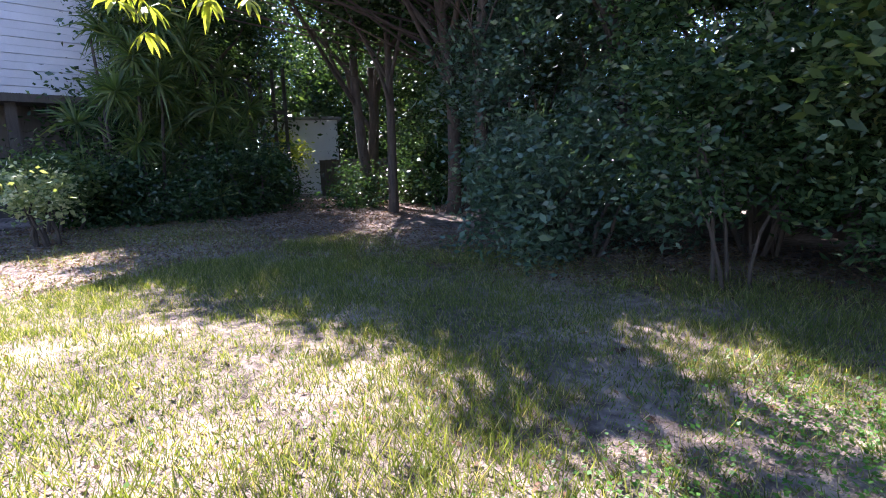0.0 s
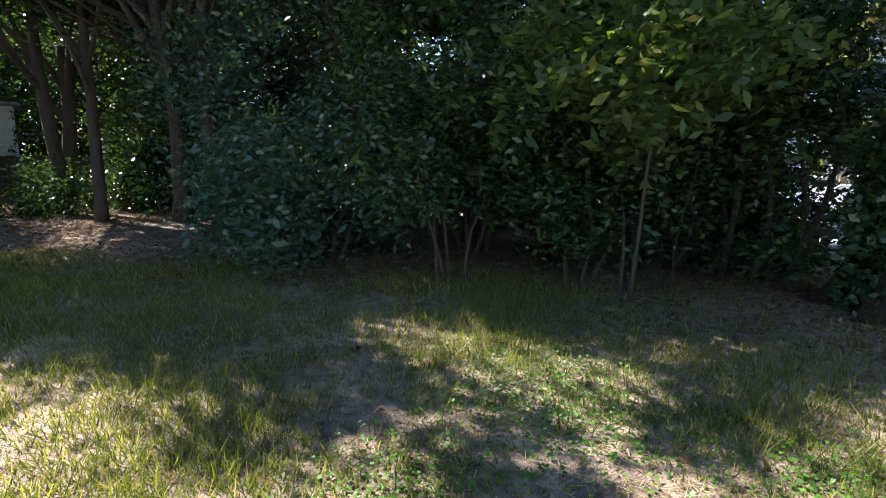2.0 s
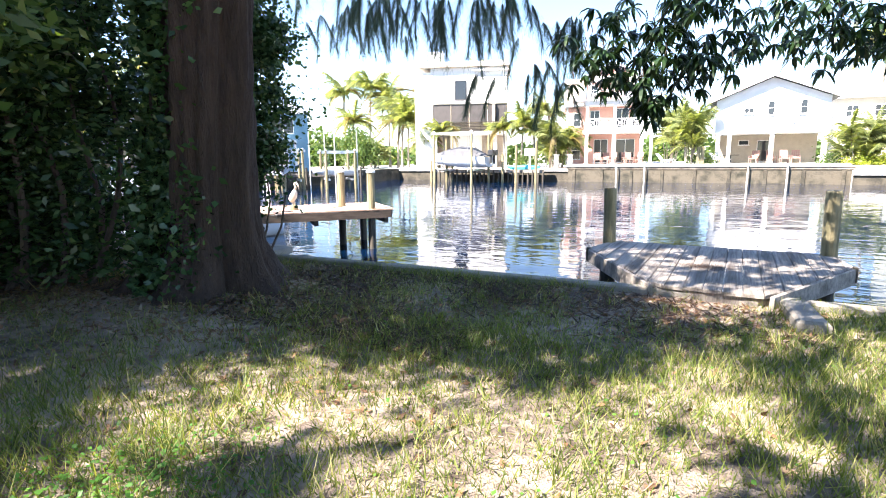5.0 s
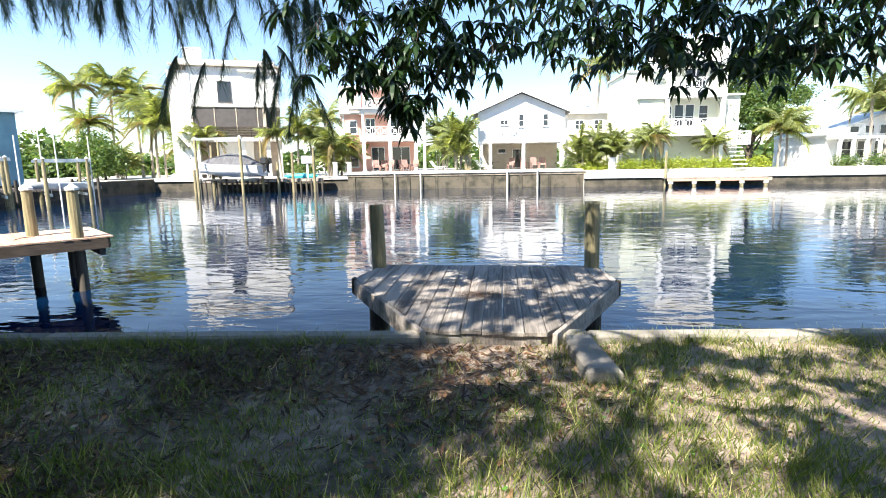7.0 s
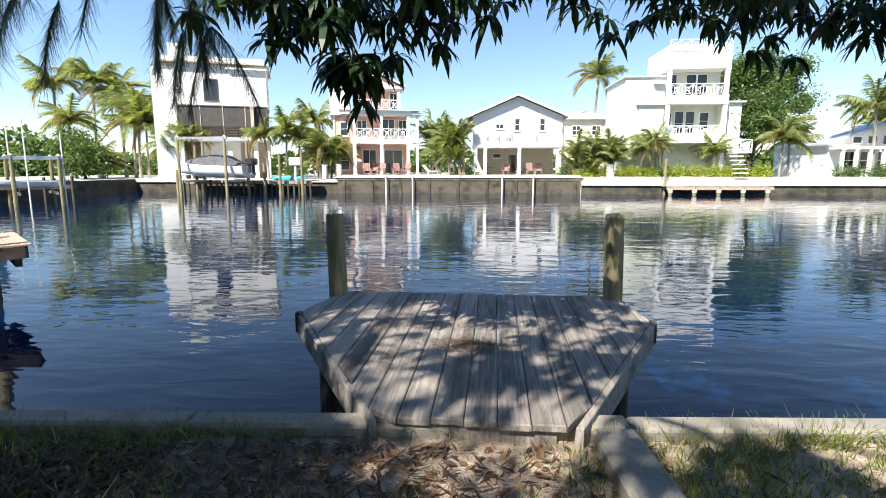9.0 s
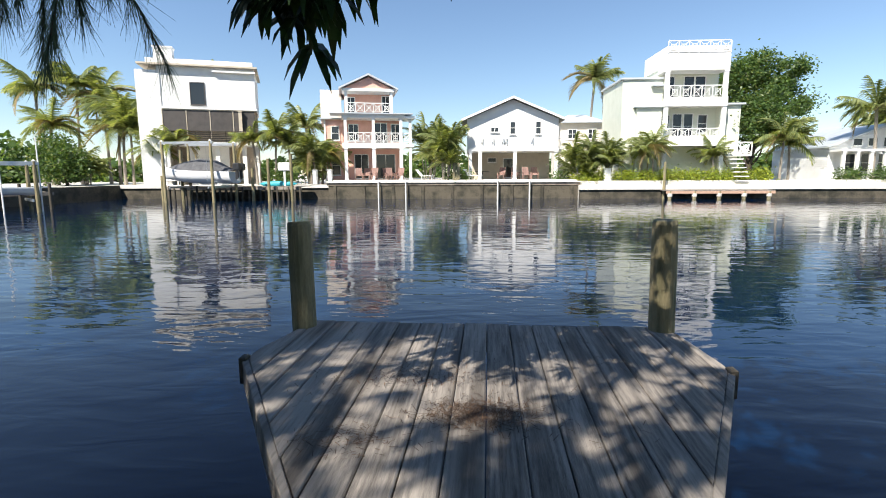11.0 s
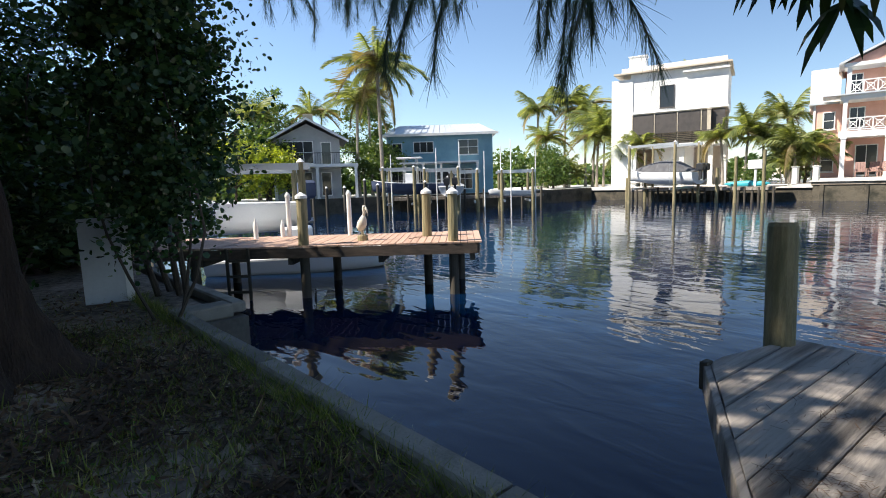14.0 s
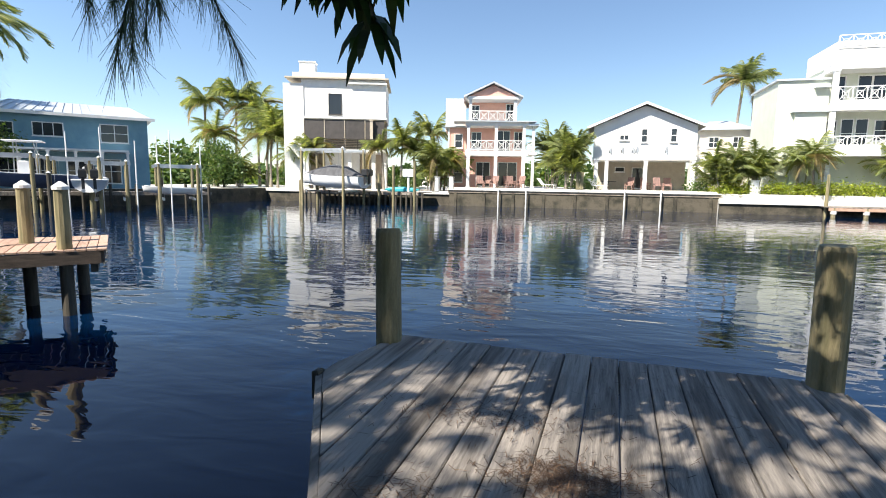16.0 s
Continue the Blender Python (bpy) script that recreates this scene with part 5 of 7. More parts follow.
for dx, dz in ((-2.9, 0.1), (-1.9, 0.2), (-1.0, 0.15), (-0.7, 0.2), (1.7, 0.2)):
    part("wall_decoration", Shape().tube([(dx, 0.1, 3.35), (dx + 0.15, 0.05, 3.6 + dz), (dx + 0.2, 0.1, 3.2)], [0.05, 0.09, 0.05], 6), ROOF_METAL, H)
slab(H, "side_deck", 4.25, 5.2, 1.0, 5.0, 2.6, 2.8)
railing(H, 4.3, 5.2, 2.8, 0.95, 1.0)
column(H, 5.1, 1.0, 0, 3.7, 0.2)
column(H, 4.9, 4.6, 0, 2.6, 0.2)

# house behind with a hipped metal roof
H = thing("rear_house", "pinkish house with a pale hipped metal roof", "house", at=(12.0, 58, 0.5))
plank_wall(H, "wall", (0.4, 3, 3.2), (4.6, 6, 6.4), CREAM_WALL)
part("roof", Shape().add([(-2.6, -0.6, 6.4), (3.4, -0.6, 6.4), (3.4, 6.6, 6.4), (-2.6, 6.6, 6.4), (-0.6, 3, 7.6), (1.4, 3, 7.6)], [(0, 1, 5, 4), (1, 2, 5), (2, 3, 4, 5), (3, 0, 4), (3, 2, 1, 0)]), ROOF_METAL, H)
window(H, -0.6, 5.2, 1.0, 1.1)
window(H, 1.6, 5.2, 1.0, 1.1)

# pale green house with white balconies; local x 0 at world 17.6
H = thing("sage_house", "pale sage three-storey house with white balconies and roof terrace", "house", at=(18.35, 47, 0.3))
H.scale = (1, 1, 1.055)
plank_wall(H, "wall", (-2.6, 4.6, 4.5), (3.6, 7.0, 9.0), CREAM_PAINT)
plank_wall(H, "bay_wall", (-2.0, 1.6, 3.3), (2.2, 1.6, 6.6), CREAM_PAINT)
slab(H, "bay_roof", -3.4, -0.8, 0.5, 2.6, 6.6, 6.75, ROOF_METAL)
slab(H, "roof_edge", -4.6, -0.8, 0.9, 8.3, 9.0, 9.15, ROOF_METAL)
slab(H, "roof_edge", -1.9, -0.8, 0.6, 2.6, 8.4, 8.55, ROOF_METAL)
plank_wall(H, "wall", (1.85, 5.4, 5.0), (5.4, 6.6, 10.0), CREAM_PAINT)
for z in (3.5, 6.85, 9.7):
    slab(H, "balcony", -0.94, 4.54, 0.01, 2.2, z - 0.15, z + 0.25)
for cx in (-0.75, 4.35):
    column(H, cx, 0.25, 0, 3.35, 0.34)
    column(H, cx, 0.25, 3.75, 6.7, 0.34)
    column(H, cx, 0.25, 7.1, 9.55, 0.34)
slab(H, "balcony_wall", -0.95, 4.55, 0.0, 0.15, 3.3, 4.1)
slab(H, "balcony_wall", -0.95, 4.55, 0.0, 0.15, 6.6, 7.35)
railing(H, -0.55, 4.15, 3.9, 0.85, 0.1)
railing(H, -0.55, 4.15, 7.2, 1.1, 0.1)
slab(H, "terrace_wall", -0.95, 4.55, 0.0, 0.15, 9.9, 11.5)
slab(H, "terrace_wall", -0.955, -0.8, 0.15, 6.0, 9.96, 11.5)
railing(H, -0.9, 4.5, 10.9, 1.0, -0.03)
for cx, cz, w, h in ((-0.1, 5.3, 0.8, 1.6), (1.0, 5.1, 0.9, 2.2), (2.0, 5.1, 0.9, 2.2), (3.3, 5.3, 0.9, 1.6), (0.2, 8.4, 0.8, 2.0), (1.9, 8.3, 1.0, 2.2), (2.9, 8.3, 1.0, 2.2)):
    window(H, cx, cz, w, h, 2.1, 1 if w < 0.95 else 1, 2)
plank_wall(H, "wing_wall", (5.4, 3.2, 3.4), (1.8, 4.0, 6.8), CREAM_PAINT)
slab(H, "wing_roof", 4.4, 6.6, 0.9, 5.6, 6.8, 6.95, ROOF_METAL)
slab(H, "ground_wall", -0.9, 4.5, 2.2, 2.4, 0, 3.3, SCREEN)
slab(H, "stair_landing", 4.7, 6.8, -0.3, 1.0, 2.4, 2.6)
railing(H, 4.8, 6.8, 2.6, 0.95, -0.25)
for k in range(6):
    slab(H, "step", 4.8 - 0.0, 6.0, -0.6 - 0.28 * k, -0.32 - 0.28 * k, 2.1 - 0.36 * k, 2.18 - 0.36 * k)

# white bungalow at the end of the row
H = thing("white_bungalow", "low white bungalow with large dark windows", "house", at=(39.8, 48.5, 0.3))
plank_wall(H, "wall", (2.0, 5, 1.7), (17, 9, 3.4), WHITE_PAINT)
part("gable_wall", Shape().gable(-6.3, 3.6, 0.55, 9.4, 3.4, 5.2), WHITE_PAINT, H)
gable_roof(H, -6.9, 4.2, 0.0, 9.8, 3.3, 5.35, ROOF_METAL)
gable_roof(H, 3.0, 11.5, -0.5, 9.8, 3.2, 4.7, ROOF_METAL)
for k in range(5):
    window(H, -4.6 + 1.55 * k, 1.9, 1.25, 1.7, 0.5, 1, 2)
    window(H, -4.0 + 1.35 * k, 3.8, 0.9, 0.7 + 0.1 * (2 - abs(k - 2)), 0.55, 1, 1)
window(H, 5.2, 1.5, 1.0, 2.2, 0.5, 1, 1)
window(H, 6.8, 1.5, 1.0, 2.2, 0.5, 1, 1)
for k in range(4):
    column(H, -6.3 + 1.2 * k, -1.2, 0, 2.9, 0.25)
slab(H, "pergola", -6.6, -2.2, -1.4, 0.6, 2.9, 3.1)

# blue house and grey house on the left bank
H = thing("blue_house", "blue lap-sided house with a pale metal roof", "house", at=west(-39.1, 32.5, 0.42), turn=50.5)
plank_wall(H, "wall", (0, 3.5, 2.9), (10.4, 7, 5.8), BLUE_PAINT)
part("roof", Shape().add([(-5.7, -0.6, 5.8), (5.7, -0.6, 5.8), (5.7, 7.6, 5.8), (-5.7, 7.6, 5.8), (-4.2, 3.5, 7.1), (4.2, 3.5, 7.1)], [(0, 1, 5, 4), (1, 2, 5), (2, 3, 4, 5), (3, 0, 4), (3, 2, 1, 0)]), ROOF_METAL, H)
for k in range(17):
    part("roof_seam", Shape().tube([(-5.2 + 0.65 * k, -0.58, 5.84), (-4.0 + 0.5 * k, 3.4, 7.1)], [0.03, 0.03], 4), ROOF_METAL, H)
slab(H, "fascia", -5.75, 5.75, -0.66, -0.58, 5.65, 5.88)
window(H, 2.8, 4.5, 2.0, 1.5, 0, 2, 2)
window(H, -1.6, 4.6, 2.0, 1.1, 0, 3, 1)
window(H, -4.2, 4.5, 1.0, 1.1, 0, 1, 2)
slab(H, "porch_roof", -5.2, 3.6, -3.0, 0.0, 2.9, 3.05, ROOF_METAL)
for k in range(6):
    column(H, -5.0 + 1.7 * k, -2.8, 0, 2.9, 0.18)
for k in range(4):
    window(H, -4.2 + 2.2 * k, 1.4, 1.5, 2.0, -0.02, 2, 2)

H = thing("grey_house", "grey two-storey house with a balcony and brick chimney", "house", at=west(-42.8, 20.2, 0.42), turn=65)
plank_wall(H, "wall", (0, 3, 2.6), (5.6, 6, 5.2), GREY_PAINT)
part("gable_wall", Shape().gable(-2.8, 2.8, 0, 6, 5.2, 6.6), GREY_PAINT, H)
gable_roof(H, -3.5, 3.5, -0.8, 6.6, 5.0, 6.9, ROOF_GREY)
gable_roof(H, -3.55, 3.55, -0.9, -0.8, 4.9, 6.85, WHITE_PAINT, 0.2)
part("chimney", Shape().box((0.2, 3, 7.1), (0.9, 0.7, 1.4), 0, 0.03), SHADE_WALL, H)
slab(H, "balcony", -3.0, 4.2, -1.8, 0, 2.75, 3.0)
s = Shape().box((0.6, -1.75, 3.95), (7.2, 0.06, 0.06))
for k in range(37):
    s.box((-3.0 + 0.2 * k, -1.75, 3.5), (0.025, 0.025, 0.9))
part("railing", s, BLACK_PLASTIC, H, "thin black baluster railing")
for cx in (-2.8, 0.7, 4.0):
    column(H, cx, -1.6, 0, 2.75, 0.22)
window(H, -0.8, 4.1, 2.6, 2.0, 0, 3, 2)
window(H, 1.6, 4.0, 0.9, 2.0, 0, 1, 1)
window(H, -0.9, 1.3, 2.4, 2.2, 0, 3, 1)
window(H, 1.5, 1.3, 0.9, 2.1, 0, 1, 1)


# ---- plants of the opposite bank ----
def frond_mesh(name, length, leaflets, width, droop, mat, seed, stiff=0.35):
    """One feather frond along +x that arches and droops; leaflets hang from its rib."""
    rng = np.random.default_rng(seed)
    t = np.linspace(0, 1, leaflets)
    rib = np.stack([length * t * (1 - 0.15 * t), np.zeros_like(t), length * (stiff * t - droop * t ** 2.2)], 1)
    q = []
    for sgn in (-1, 1):
        ll = length * 0.34 * np.sin(np.pi * (0.12 + 0.8 * t)) * (0.8 + 0.4 * rng.random(leaflets))
        d = np.stack([0.45 + 0.2 * t, sgn * np.ones_like(t) * (0.85 - 0.3 * t), -0.35 - 0.35 * rng.random(leaflets)], 1)
        d /= np.linalg.norm(d, axis=1, keepdims=True)
        w = np.zeros((leaflets, 3))
        w[:, 0] = width
        q.append(np.stack([rib - w, rib + w, rib + d * ll[:, None] + w * 0.25, rib + d * ll[:, None] - w * 0.25], 1))
    for a, b in zip(rib[:-1:3], rib[3::3]):
        e = np.array([0, 0.022, 0.0])
        q.append(np.stack([a - e, a + e, b + e * 0.8, b - e * 0.8])[None])
    return quads(name, np.concatenate(q), mat)


FRONDS = [frond_mesh("frond", 1.0, 44, 0.0155, dr, m, sd, st) for dr, m, sd, st in ((0.55, LEAF_PALM, 1, 0.5), (0.85, LEAF_PALM, 2, 0.5), (0.35, LEAF_PALM, 3, 0.75), (1.1, LEAF_DRY, 4, 0.25))]


def palm(name, label, at, trunk, count, length, seed, r=0.11, lean=0.3, dry=0.1, group="palms of the opposite bank", up=0.9):
    rp = random.Random(seed)
    ob = thing(name, label, "palm tree", group, at=at)
    lx, ly = rp.uniform(-lean, lean), rp.uniform(-lean, lean)
    path = [(lx * t * t, ly * t * t, trunk * t) for t in (0, 0.12, 0.35, 0.6, 0.85, 1.0)]
    part("trunk", Shape().tube(path, [r * 1.5, r * 1.1, r, r * 0.92, r * 0.9, r * 1.05], 9, True, 0.04, rp), PALM_BARK, ob)
    for k in range(count):
        fr = part("frond", FRONDS[3] if rp.random() < dry else FRONDS[rp.randrange(3)], None, ob)
        az, el = 137.5 * k + rp.uniform(-20, 20), rp.uniform(-25, 55) * up
        ln = length * rp.uniform(0.75, 1.15)
        fr.matrix_local = Matrix.Translation((lx, ly, trunk)) @ pose(0, 0, 0, rp.uniform(-15, 15), -el, az) @ Matrix.Scale(ln, 4)
    return ob


SMALL = "small palm with a green feathery crown beside the canal"
for k, (x, y, z, h, ln) in enumerate(((-27.4, 47.0, 0.45, 4.2, 2.1), (-20.1, 46.9, 0.45, 4.3, 2.1), (-18.4, 47.2, 0.45, 4.7, 2.2), (-17.0, 47.4, 0.45, 3.9, 2.0), (-14.6, 47.0, 0.45, 3.2, 2.2), (-13.4, 47.6, 0.45, 2.4, 2.0),
                                  (16.6, 46.6, 0.3, 3.3, 1.9), (15.6, 46.9, 0.3, 3.0, 1.8), (22.0, 46.8, 0.3, 2.6, 1.8), (28.0, 47.2, 0.3, 4.2, 2.6), (29.0, 47.6, 0.3, 3.6, 2.4), (-30.5, 47.4, 0.45, 3.2, 2.2), (-33.2, 48.4, 0.45, 5.4, 2.8))):
    palm("small_palm", SMALL, (x, y, z), h, 24, ln * 1.15, 200 + k)
TALL = "tall coconut palm with arching fronds and some dry ones"
for k, (x, y, z, h, ln) in enumerate(((-45.5, 52, 0.4, 10.2, 3.0), (-42.0, 53, 0.4, 10.6, 3.0), (-39.5, 54, 0.4, 9.4, 3.0), (-36.0, 50.5, 0.4, 7.4, 3.2), (-34.6, 49.2, 0.4, 5.6, 3.0), (-42.8, 50, 0.4, 6.0, 2.6),
                                  (13.6, 60, 0.4, 11.6, 2.7), (36.4, 47.6, 0.3, 6.8, 2.6), (38.0, 48.0, 0.3, 6.0, 2.4), (-17.4, 55, 0.4, 6.2, 2.4), (47.0, 62, 0.3, 6.4, 2.8), (51.0, 63, 0.3, 6.8, 2.8), (-30.6, 62, 0.4, 12.4, 2.4))):
    palm("coconut_palm", TALL, (x, y, z), h, 26, ln * 1.2, 260 + k, 0.14, 0.6, 0.16)
palm("coconut_palm", "tall coconut palm with yellowing fronds by the grey house", west(-38.9, 25.4, 0.4), 11.0, 24, 4.4, 300, 0.17, 0.5, 0.22)
palm("coconut_palm", TALL, west(-42.6, 25.2, 0.4), 8.8, 18, 3.6, 301, 0.15, 0.5, 0.15)
for k, (x, y) in enumerate(((-47.5, 17.5), (-49.0, 24.0), (-46.0, 29.0))):
    palm("coconut_palm", TALL, west(x, y, 0.4), 7.5 + k, 18, 3.2, 305 + k, 0.14)


def areca(at, stems, height, length, seed, label="bushy clump of arching palm stems"):
    rp = random.Random(seed)
    ob = thing("palm_clump", label, "palm", "palm clumps", at=at)
    for k in range(stems):
        x, y, h = rp.gauss(0, 0.55), rp.gauss(0, 0.35), height * rp.uniform(0.35, 1)
        part("stem", Shape().tube([(x * 0.5, y * 0.5, -0.05), (x, y, h)], [0.05, 0.035], 6), PALM_BARK, ob)
        for j in range(8):
            fr = part("frond", FRONDS[rp.randrange(3)], None, ob)
            fr.matrix_local = Matrix.Translation((x, y, h)) @ pose(0, 0, 0, rp.uniform(-20, 20), -rp.uniform(0, 60), rp.uniform(0, 360)) @ Matrix.Scale(length * rp.uniform(0.7, 1.1), 4)
    return ob


areca((-2.3, 46.9, 0.85), 11, 3.6, 2.4, 400, "yellow-green palm clump by the brick pillar")
areca((-4.0, 50.5, 0.85), 8, 4.6, 2.6, 401)
areca((10.6, 46.6, 0.3), 10, 3.2, 2.2, 402)
areca((12.4, 46.8, 0.3), 9, 3.0, 2.2, 403)
areca((-15.4, 47.6, 0.45), 8, 2.6, 2.0, 404)
areca((-11.6 - 3.6, 49.0, 0.45), 7, 3.4, 2.0, 405)
areca((-37.5, 48.0, 0.45), 9, 2.4, 2.2, 406)


def leaf_mass(name, label, at, radii, mat, count, length, width, seed, category="shrub", clumps=60, size=0.3, kind="", group=""):
    """Shrub seen far off: stems hidden in a mass of leaves that reaches the ground."""
    return shrub(name, label, at, radii, mat, count, length, width, seed, 4, clumps, category, size, radii[2] * 0.9, 0.2, 0.3, 0.05, group)


for k in range(9):
    leaf_mass("hedge_plant", "clipped yellow-green hedge plant above the seawall", (10.2 + 0.9 * (k % 2) * 0 + (k * 1.95 if k > 1 else k * 1.4), 46.35, 0.6), (1.05, 0.45, 0.5), LEAF_YELLOW, 1500, 0.16, 0.09, 420 + k, group="yellow hedge")
for k, (x, y) in enumerate(((33.6, 46.6), (36.6, 46.4), (-17.6, 46.8), (-1.0, 47.0), (8.9, 47.3))):
    leaf_mass("round_bush", "rounded green bush by the house", (x, y, 0.4), (1.2, 0.6, 0.7), LEAF_MID, 1600, 0.16, 0.09, 440 + k)
tall_tree("broadleaf_tree", "large broad-leaved tree behind the sage house", (28.0, 52.5, 0.3), 5.4, 0.4, (4.6, 4.0, 4.0), LEAF_MID, 22000, 0.28, 0.15, 450, (0.5, 0), 70, 0.6)
tall_tree("broadleaf_tree", "dense green tree beside the sage house", (26.5, 49.6, 0.3), 2.6, 0.25, (2.6, 2.2, 3.2), LEAF_MID, 14000, 0.26, 0.14, 451, (0, 0), 60, 0.5)
for k, (x, y, h, rx, rz, m) in enumerate(((-45.5, 14.6, 1.6, 2.6, 2.2, LEAF_YELLOW), (-42.6, 16.4, 1.2, 2.0, 1.9, LEAF_YELLOW), (-45.0, 17.2, 2.2, 2.6, 2.4, LEAF_MID), (-50.0, 20.5, 4.0, 4.0, 3.6, LEAF_MID), (-41.8, 27.0, 1.6, 2.2, 1.8, LEAF_MID), (-52.0, 12.5, 3.6, 3.6, 3.4, LEAF_MID),
                                       (-38.6, 49.0, 1.0, 2.2, 2.2, LEAF_MID), (-49.0, 30.0, 4.2, 3.6, 3.6, LEAF_MID), (-50.0, 4.0, 2.5, 3.5, 2.6, LEAF_MID), (-36.2, 46.9, 0.8, 1.6, 1.5, LEAF_MID))):
    tall_tree("bank_tree", "leafy green tree on the side bank" if m is LEAF_MID else "yellow-green flowering tree on the side bank", west(x, y, 0.4), h, 0.16, (rx, rx, rz), m, 7000, 0.26, 0.14, 460 + k, (0, 0), 45, 0.45, low=-0.9)
rngf = np.random.default_rng(900)
fx = rngf.uniform(-130, 130, 900)
fz = np.array([1.8 + 1.6 * noise.noise(Vector((x * 0.11, 0.0, 2.0))) + 0.9 * noise.noise(Vector((x * 0.5, 1.0, 2.0))) for x in fx])
pick = rngf.integers(0, 900, 26000)
fp = np.stack([fx[pick] + rngf.normal(size=26000) * 0.9, 72 + rngf.normal(size=26000) * 2.0, np.maximum(0.2, (fz[pick] + 1.4) * (0.2 + 0.95 * rngf.random(26000)))], 1)
solid("far_trees", quads("far_trees", leaf_quads(fp, 0.9, 0.5, rngf, 0.1), LEAF_MID), LEAF_MID, "far band of mixed green trees behind the houses", "trees", "stuff")
fy = rngf.uniform(-20, 75, 26000)
fp = np.stack([-62 + rngf.normal(size=26000) * 2.5, fy, np.maximum(0.2, (4.2 + 2.0 * np.sin(fy * 0.31) + 1.2 * np.sin(fy * 1.1)) * rngf.random(26000))], 1)
solid("far_trees", quads("far_trees", leaf_quads(fp, 0.8, 0.45, rngf, 0.1), LEAF_MID), LEAF_MID, "far band of mixed green trees on the side bank", "trees", "stuff")


# ---- things on and round the long dock ----
def dock_pile(x, y, h, r, label, mat=None, cap=True, pointed=False):
    ob = thing("dock_post", label, "post", "posts of the long dock", at=tuple(ld.matrix_world @ Vector((x, y, 0.015))))
    s = Shape()
    if pointed:
        s.tube([(0, 0, 0), (0, 0, h * 0.62), (0, 0, h)], [r, r * 0.95, 0.01], 10)
    else:
        s.tube([(0, 0, 0), (0.004, 0, h * 0.5), (0.01, 0, h)], [r * 1.04, r, r * 0.95], 12, True, 0.03, random.Random(int(x * 50)))
    part("shaft", s, mat or PILE_WOOD, ob)
    if cap:
        part("cap", Shape().tube([(0.01, 0, h), (0.01, 0, h + 0.05), (0.01, 0, h + 0.13)], [r * 1.15, r * 1.15, 0.015], 12), WHITE_PAINT, ob, "white conical cap")
    return ob


for x, y in ((-0.16, 2.72), (-1.29, 5.17), (-0.19, 5.77)):
    dock_pile(x, y, 0.95, 0.105, "round wooden dock post with white cone cap")
for x, y in ((-2.1, 3.26), (-2.2, 1.75)):
    dock_pile(x, y, 0.95, 0.055, "slim white dock post with cap", WHITE_PAINT)
for x, y, h in ((-1.85, 1.06, 0.5), (-2.15, 1.6, 0.42)):
    dock_pile(x, y, h, 0.055, "short pointed white post on the dock", WHITE_PAINT, False, True)
dock_pile(-1.5, -0.62, 0.62, 0.10, "short greenish wooden post at the dock foot", None, False)

stump = thing("mooring_stump", "short sawn wooden stump on the dock", "stump", at=tuple(ld.matrix_world @ Vector((-0.75, 3.82, 0.017))))
part("block", Shape().tube([(0, 0, 0), (0, 0, 0.1), (0, 0, 0.12)], [0.115, 0.11, 0.10], 12), PILE_WOOD, stump)
bird = Shape()
bird.tube([(0.03, 0, 0.0), (0.02, 0, 0.14)], [0.018, 0.018], 6).tube([(-0.03, 0.02, 0.0), (-0.02, 0.01, 0.14)], [0.018, 0.018], 6)
bird.tube([(-0.07, 0, 0.08), (-0.05, 0, 0.14), (0.0, 0, 0.24), (0.04, 0, 0.35), (0.05, 0, 0.42)], [0.02, 0.085, 0.105, 0.07, 0.035], 10)
bird.tube([(0.05, 0, 0.40), (0.075, 0, 0.48), (0.06, 0, 0.55), (0.075, 0, 0.60), (0.11, 0, 0.60)], [0.035, 0.03, 0.032, 0.042, 0.03], 8)
bird.tube([(0.10, 0, 0.60), (0.15, 0, 0.53), (0.17, 0, 0.40)], [0.025, 0.022, 0.006], 6)
st = solid("pelican_statue", bird, STATUE_WOOD, "pale carved wooden seabird statue standing on a stump", "statue", smooth=True)
st.matrix_world = Matrix.Translation(ld.matrix_world @ Vector((-0.75, 3.82, 0.137))) @ pose(0, 0, 0, 0, 0, 20)
for k, (x, y) in enumerate(((-0.35, 1.2), (-0.3, 3.6), (-0.9, 5.0), (-1.4, 2.2))):
    tw = Shape().tube([(-0.25, 0, 0), (0.0, 0.03, 0.012), (0.22, -0.04, 0.0)], [0.006, 0.008, 0.004], 5)
    solid("fallen_twig", tw, BARK_GREY, "thin dark fallen twig on the planks", "twig").matrix_world = Matrix.Translation(ld.matrix_world @ Vector((x, y, 0.026))) @ pose(0, 0, 0, 0, 0, 40 * k + 10)
ladder = thing("dock_ladder", "dark swim ladder hanging from the dock side", "ladder", at=tuple(ld.matrix_world @ Vector((0.02, 1.4, -0.1))), turn=-41.5)
for sy in (-0.22, 0.22):
    part("rail", Shape().box((0, sy, -0.65), (0.05, 0.05, 1.5)), DARK_WOOD, ladder)
for k in range(4):
    part("rung", Shape().box((0, 0, -0.15 - 0.32 * k), (0.05, 0.4, 0.05)), DARK_WOOD, ladder)
# panel wall by the seawall under the sea grape
scr = thing("white_panel_wall", "white panel wall half hidden by shrubs", "wall", at=(-7.9, -0.86, 0), turn=84)
part("panel", Shape().box((0, 0, 0.55), (0.46, 0.06, 1.1), 0, 0.01), BLUEGREY, scr)
part("post", Shape().box((0.27, 0, 0.58), (0.09, 0.09, 1.16), 0, 0.01), WHITE_PAINT, scr)


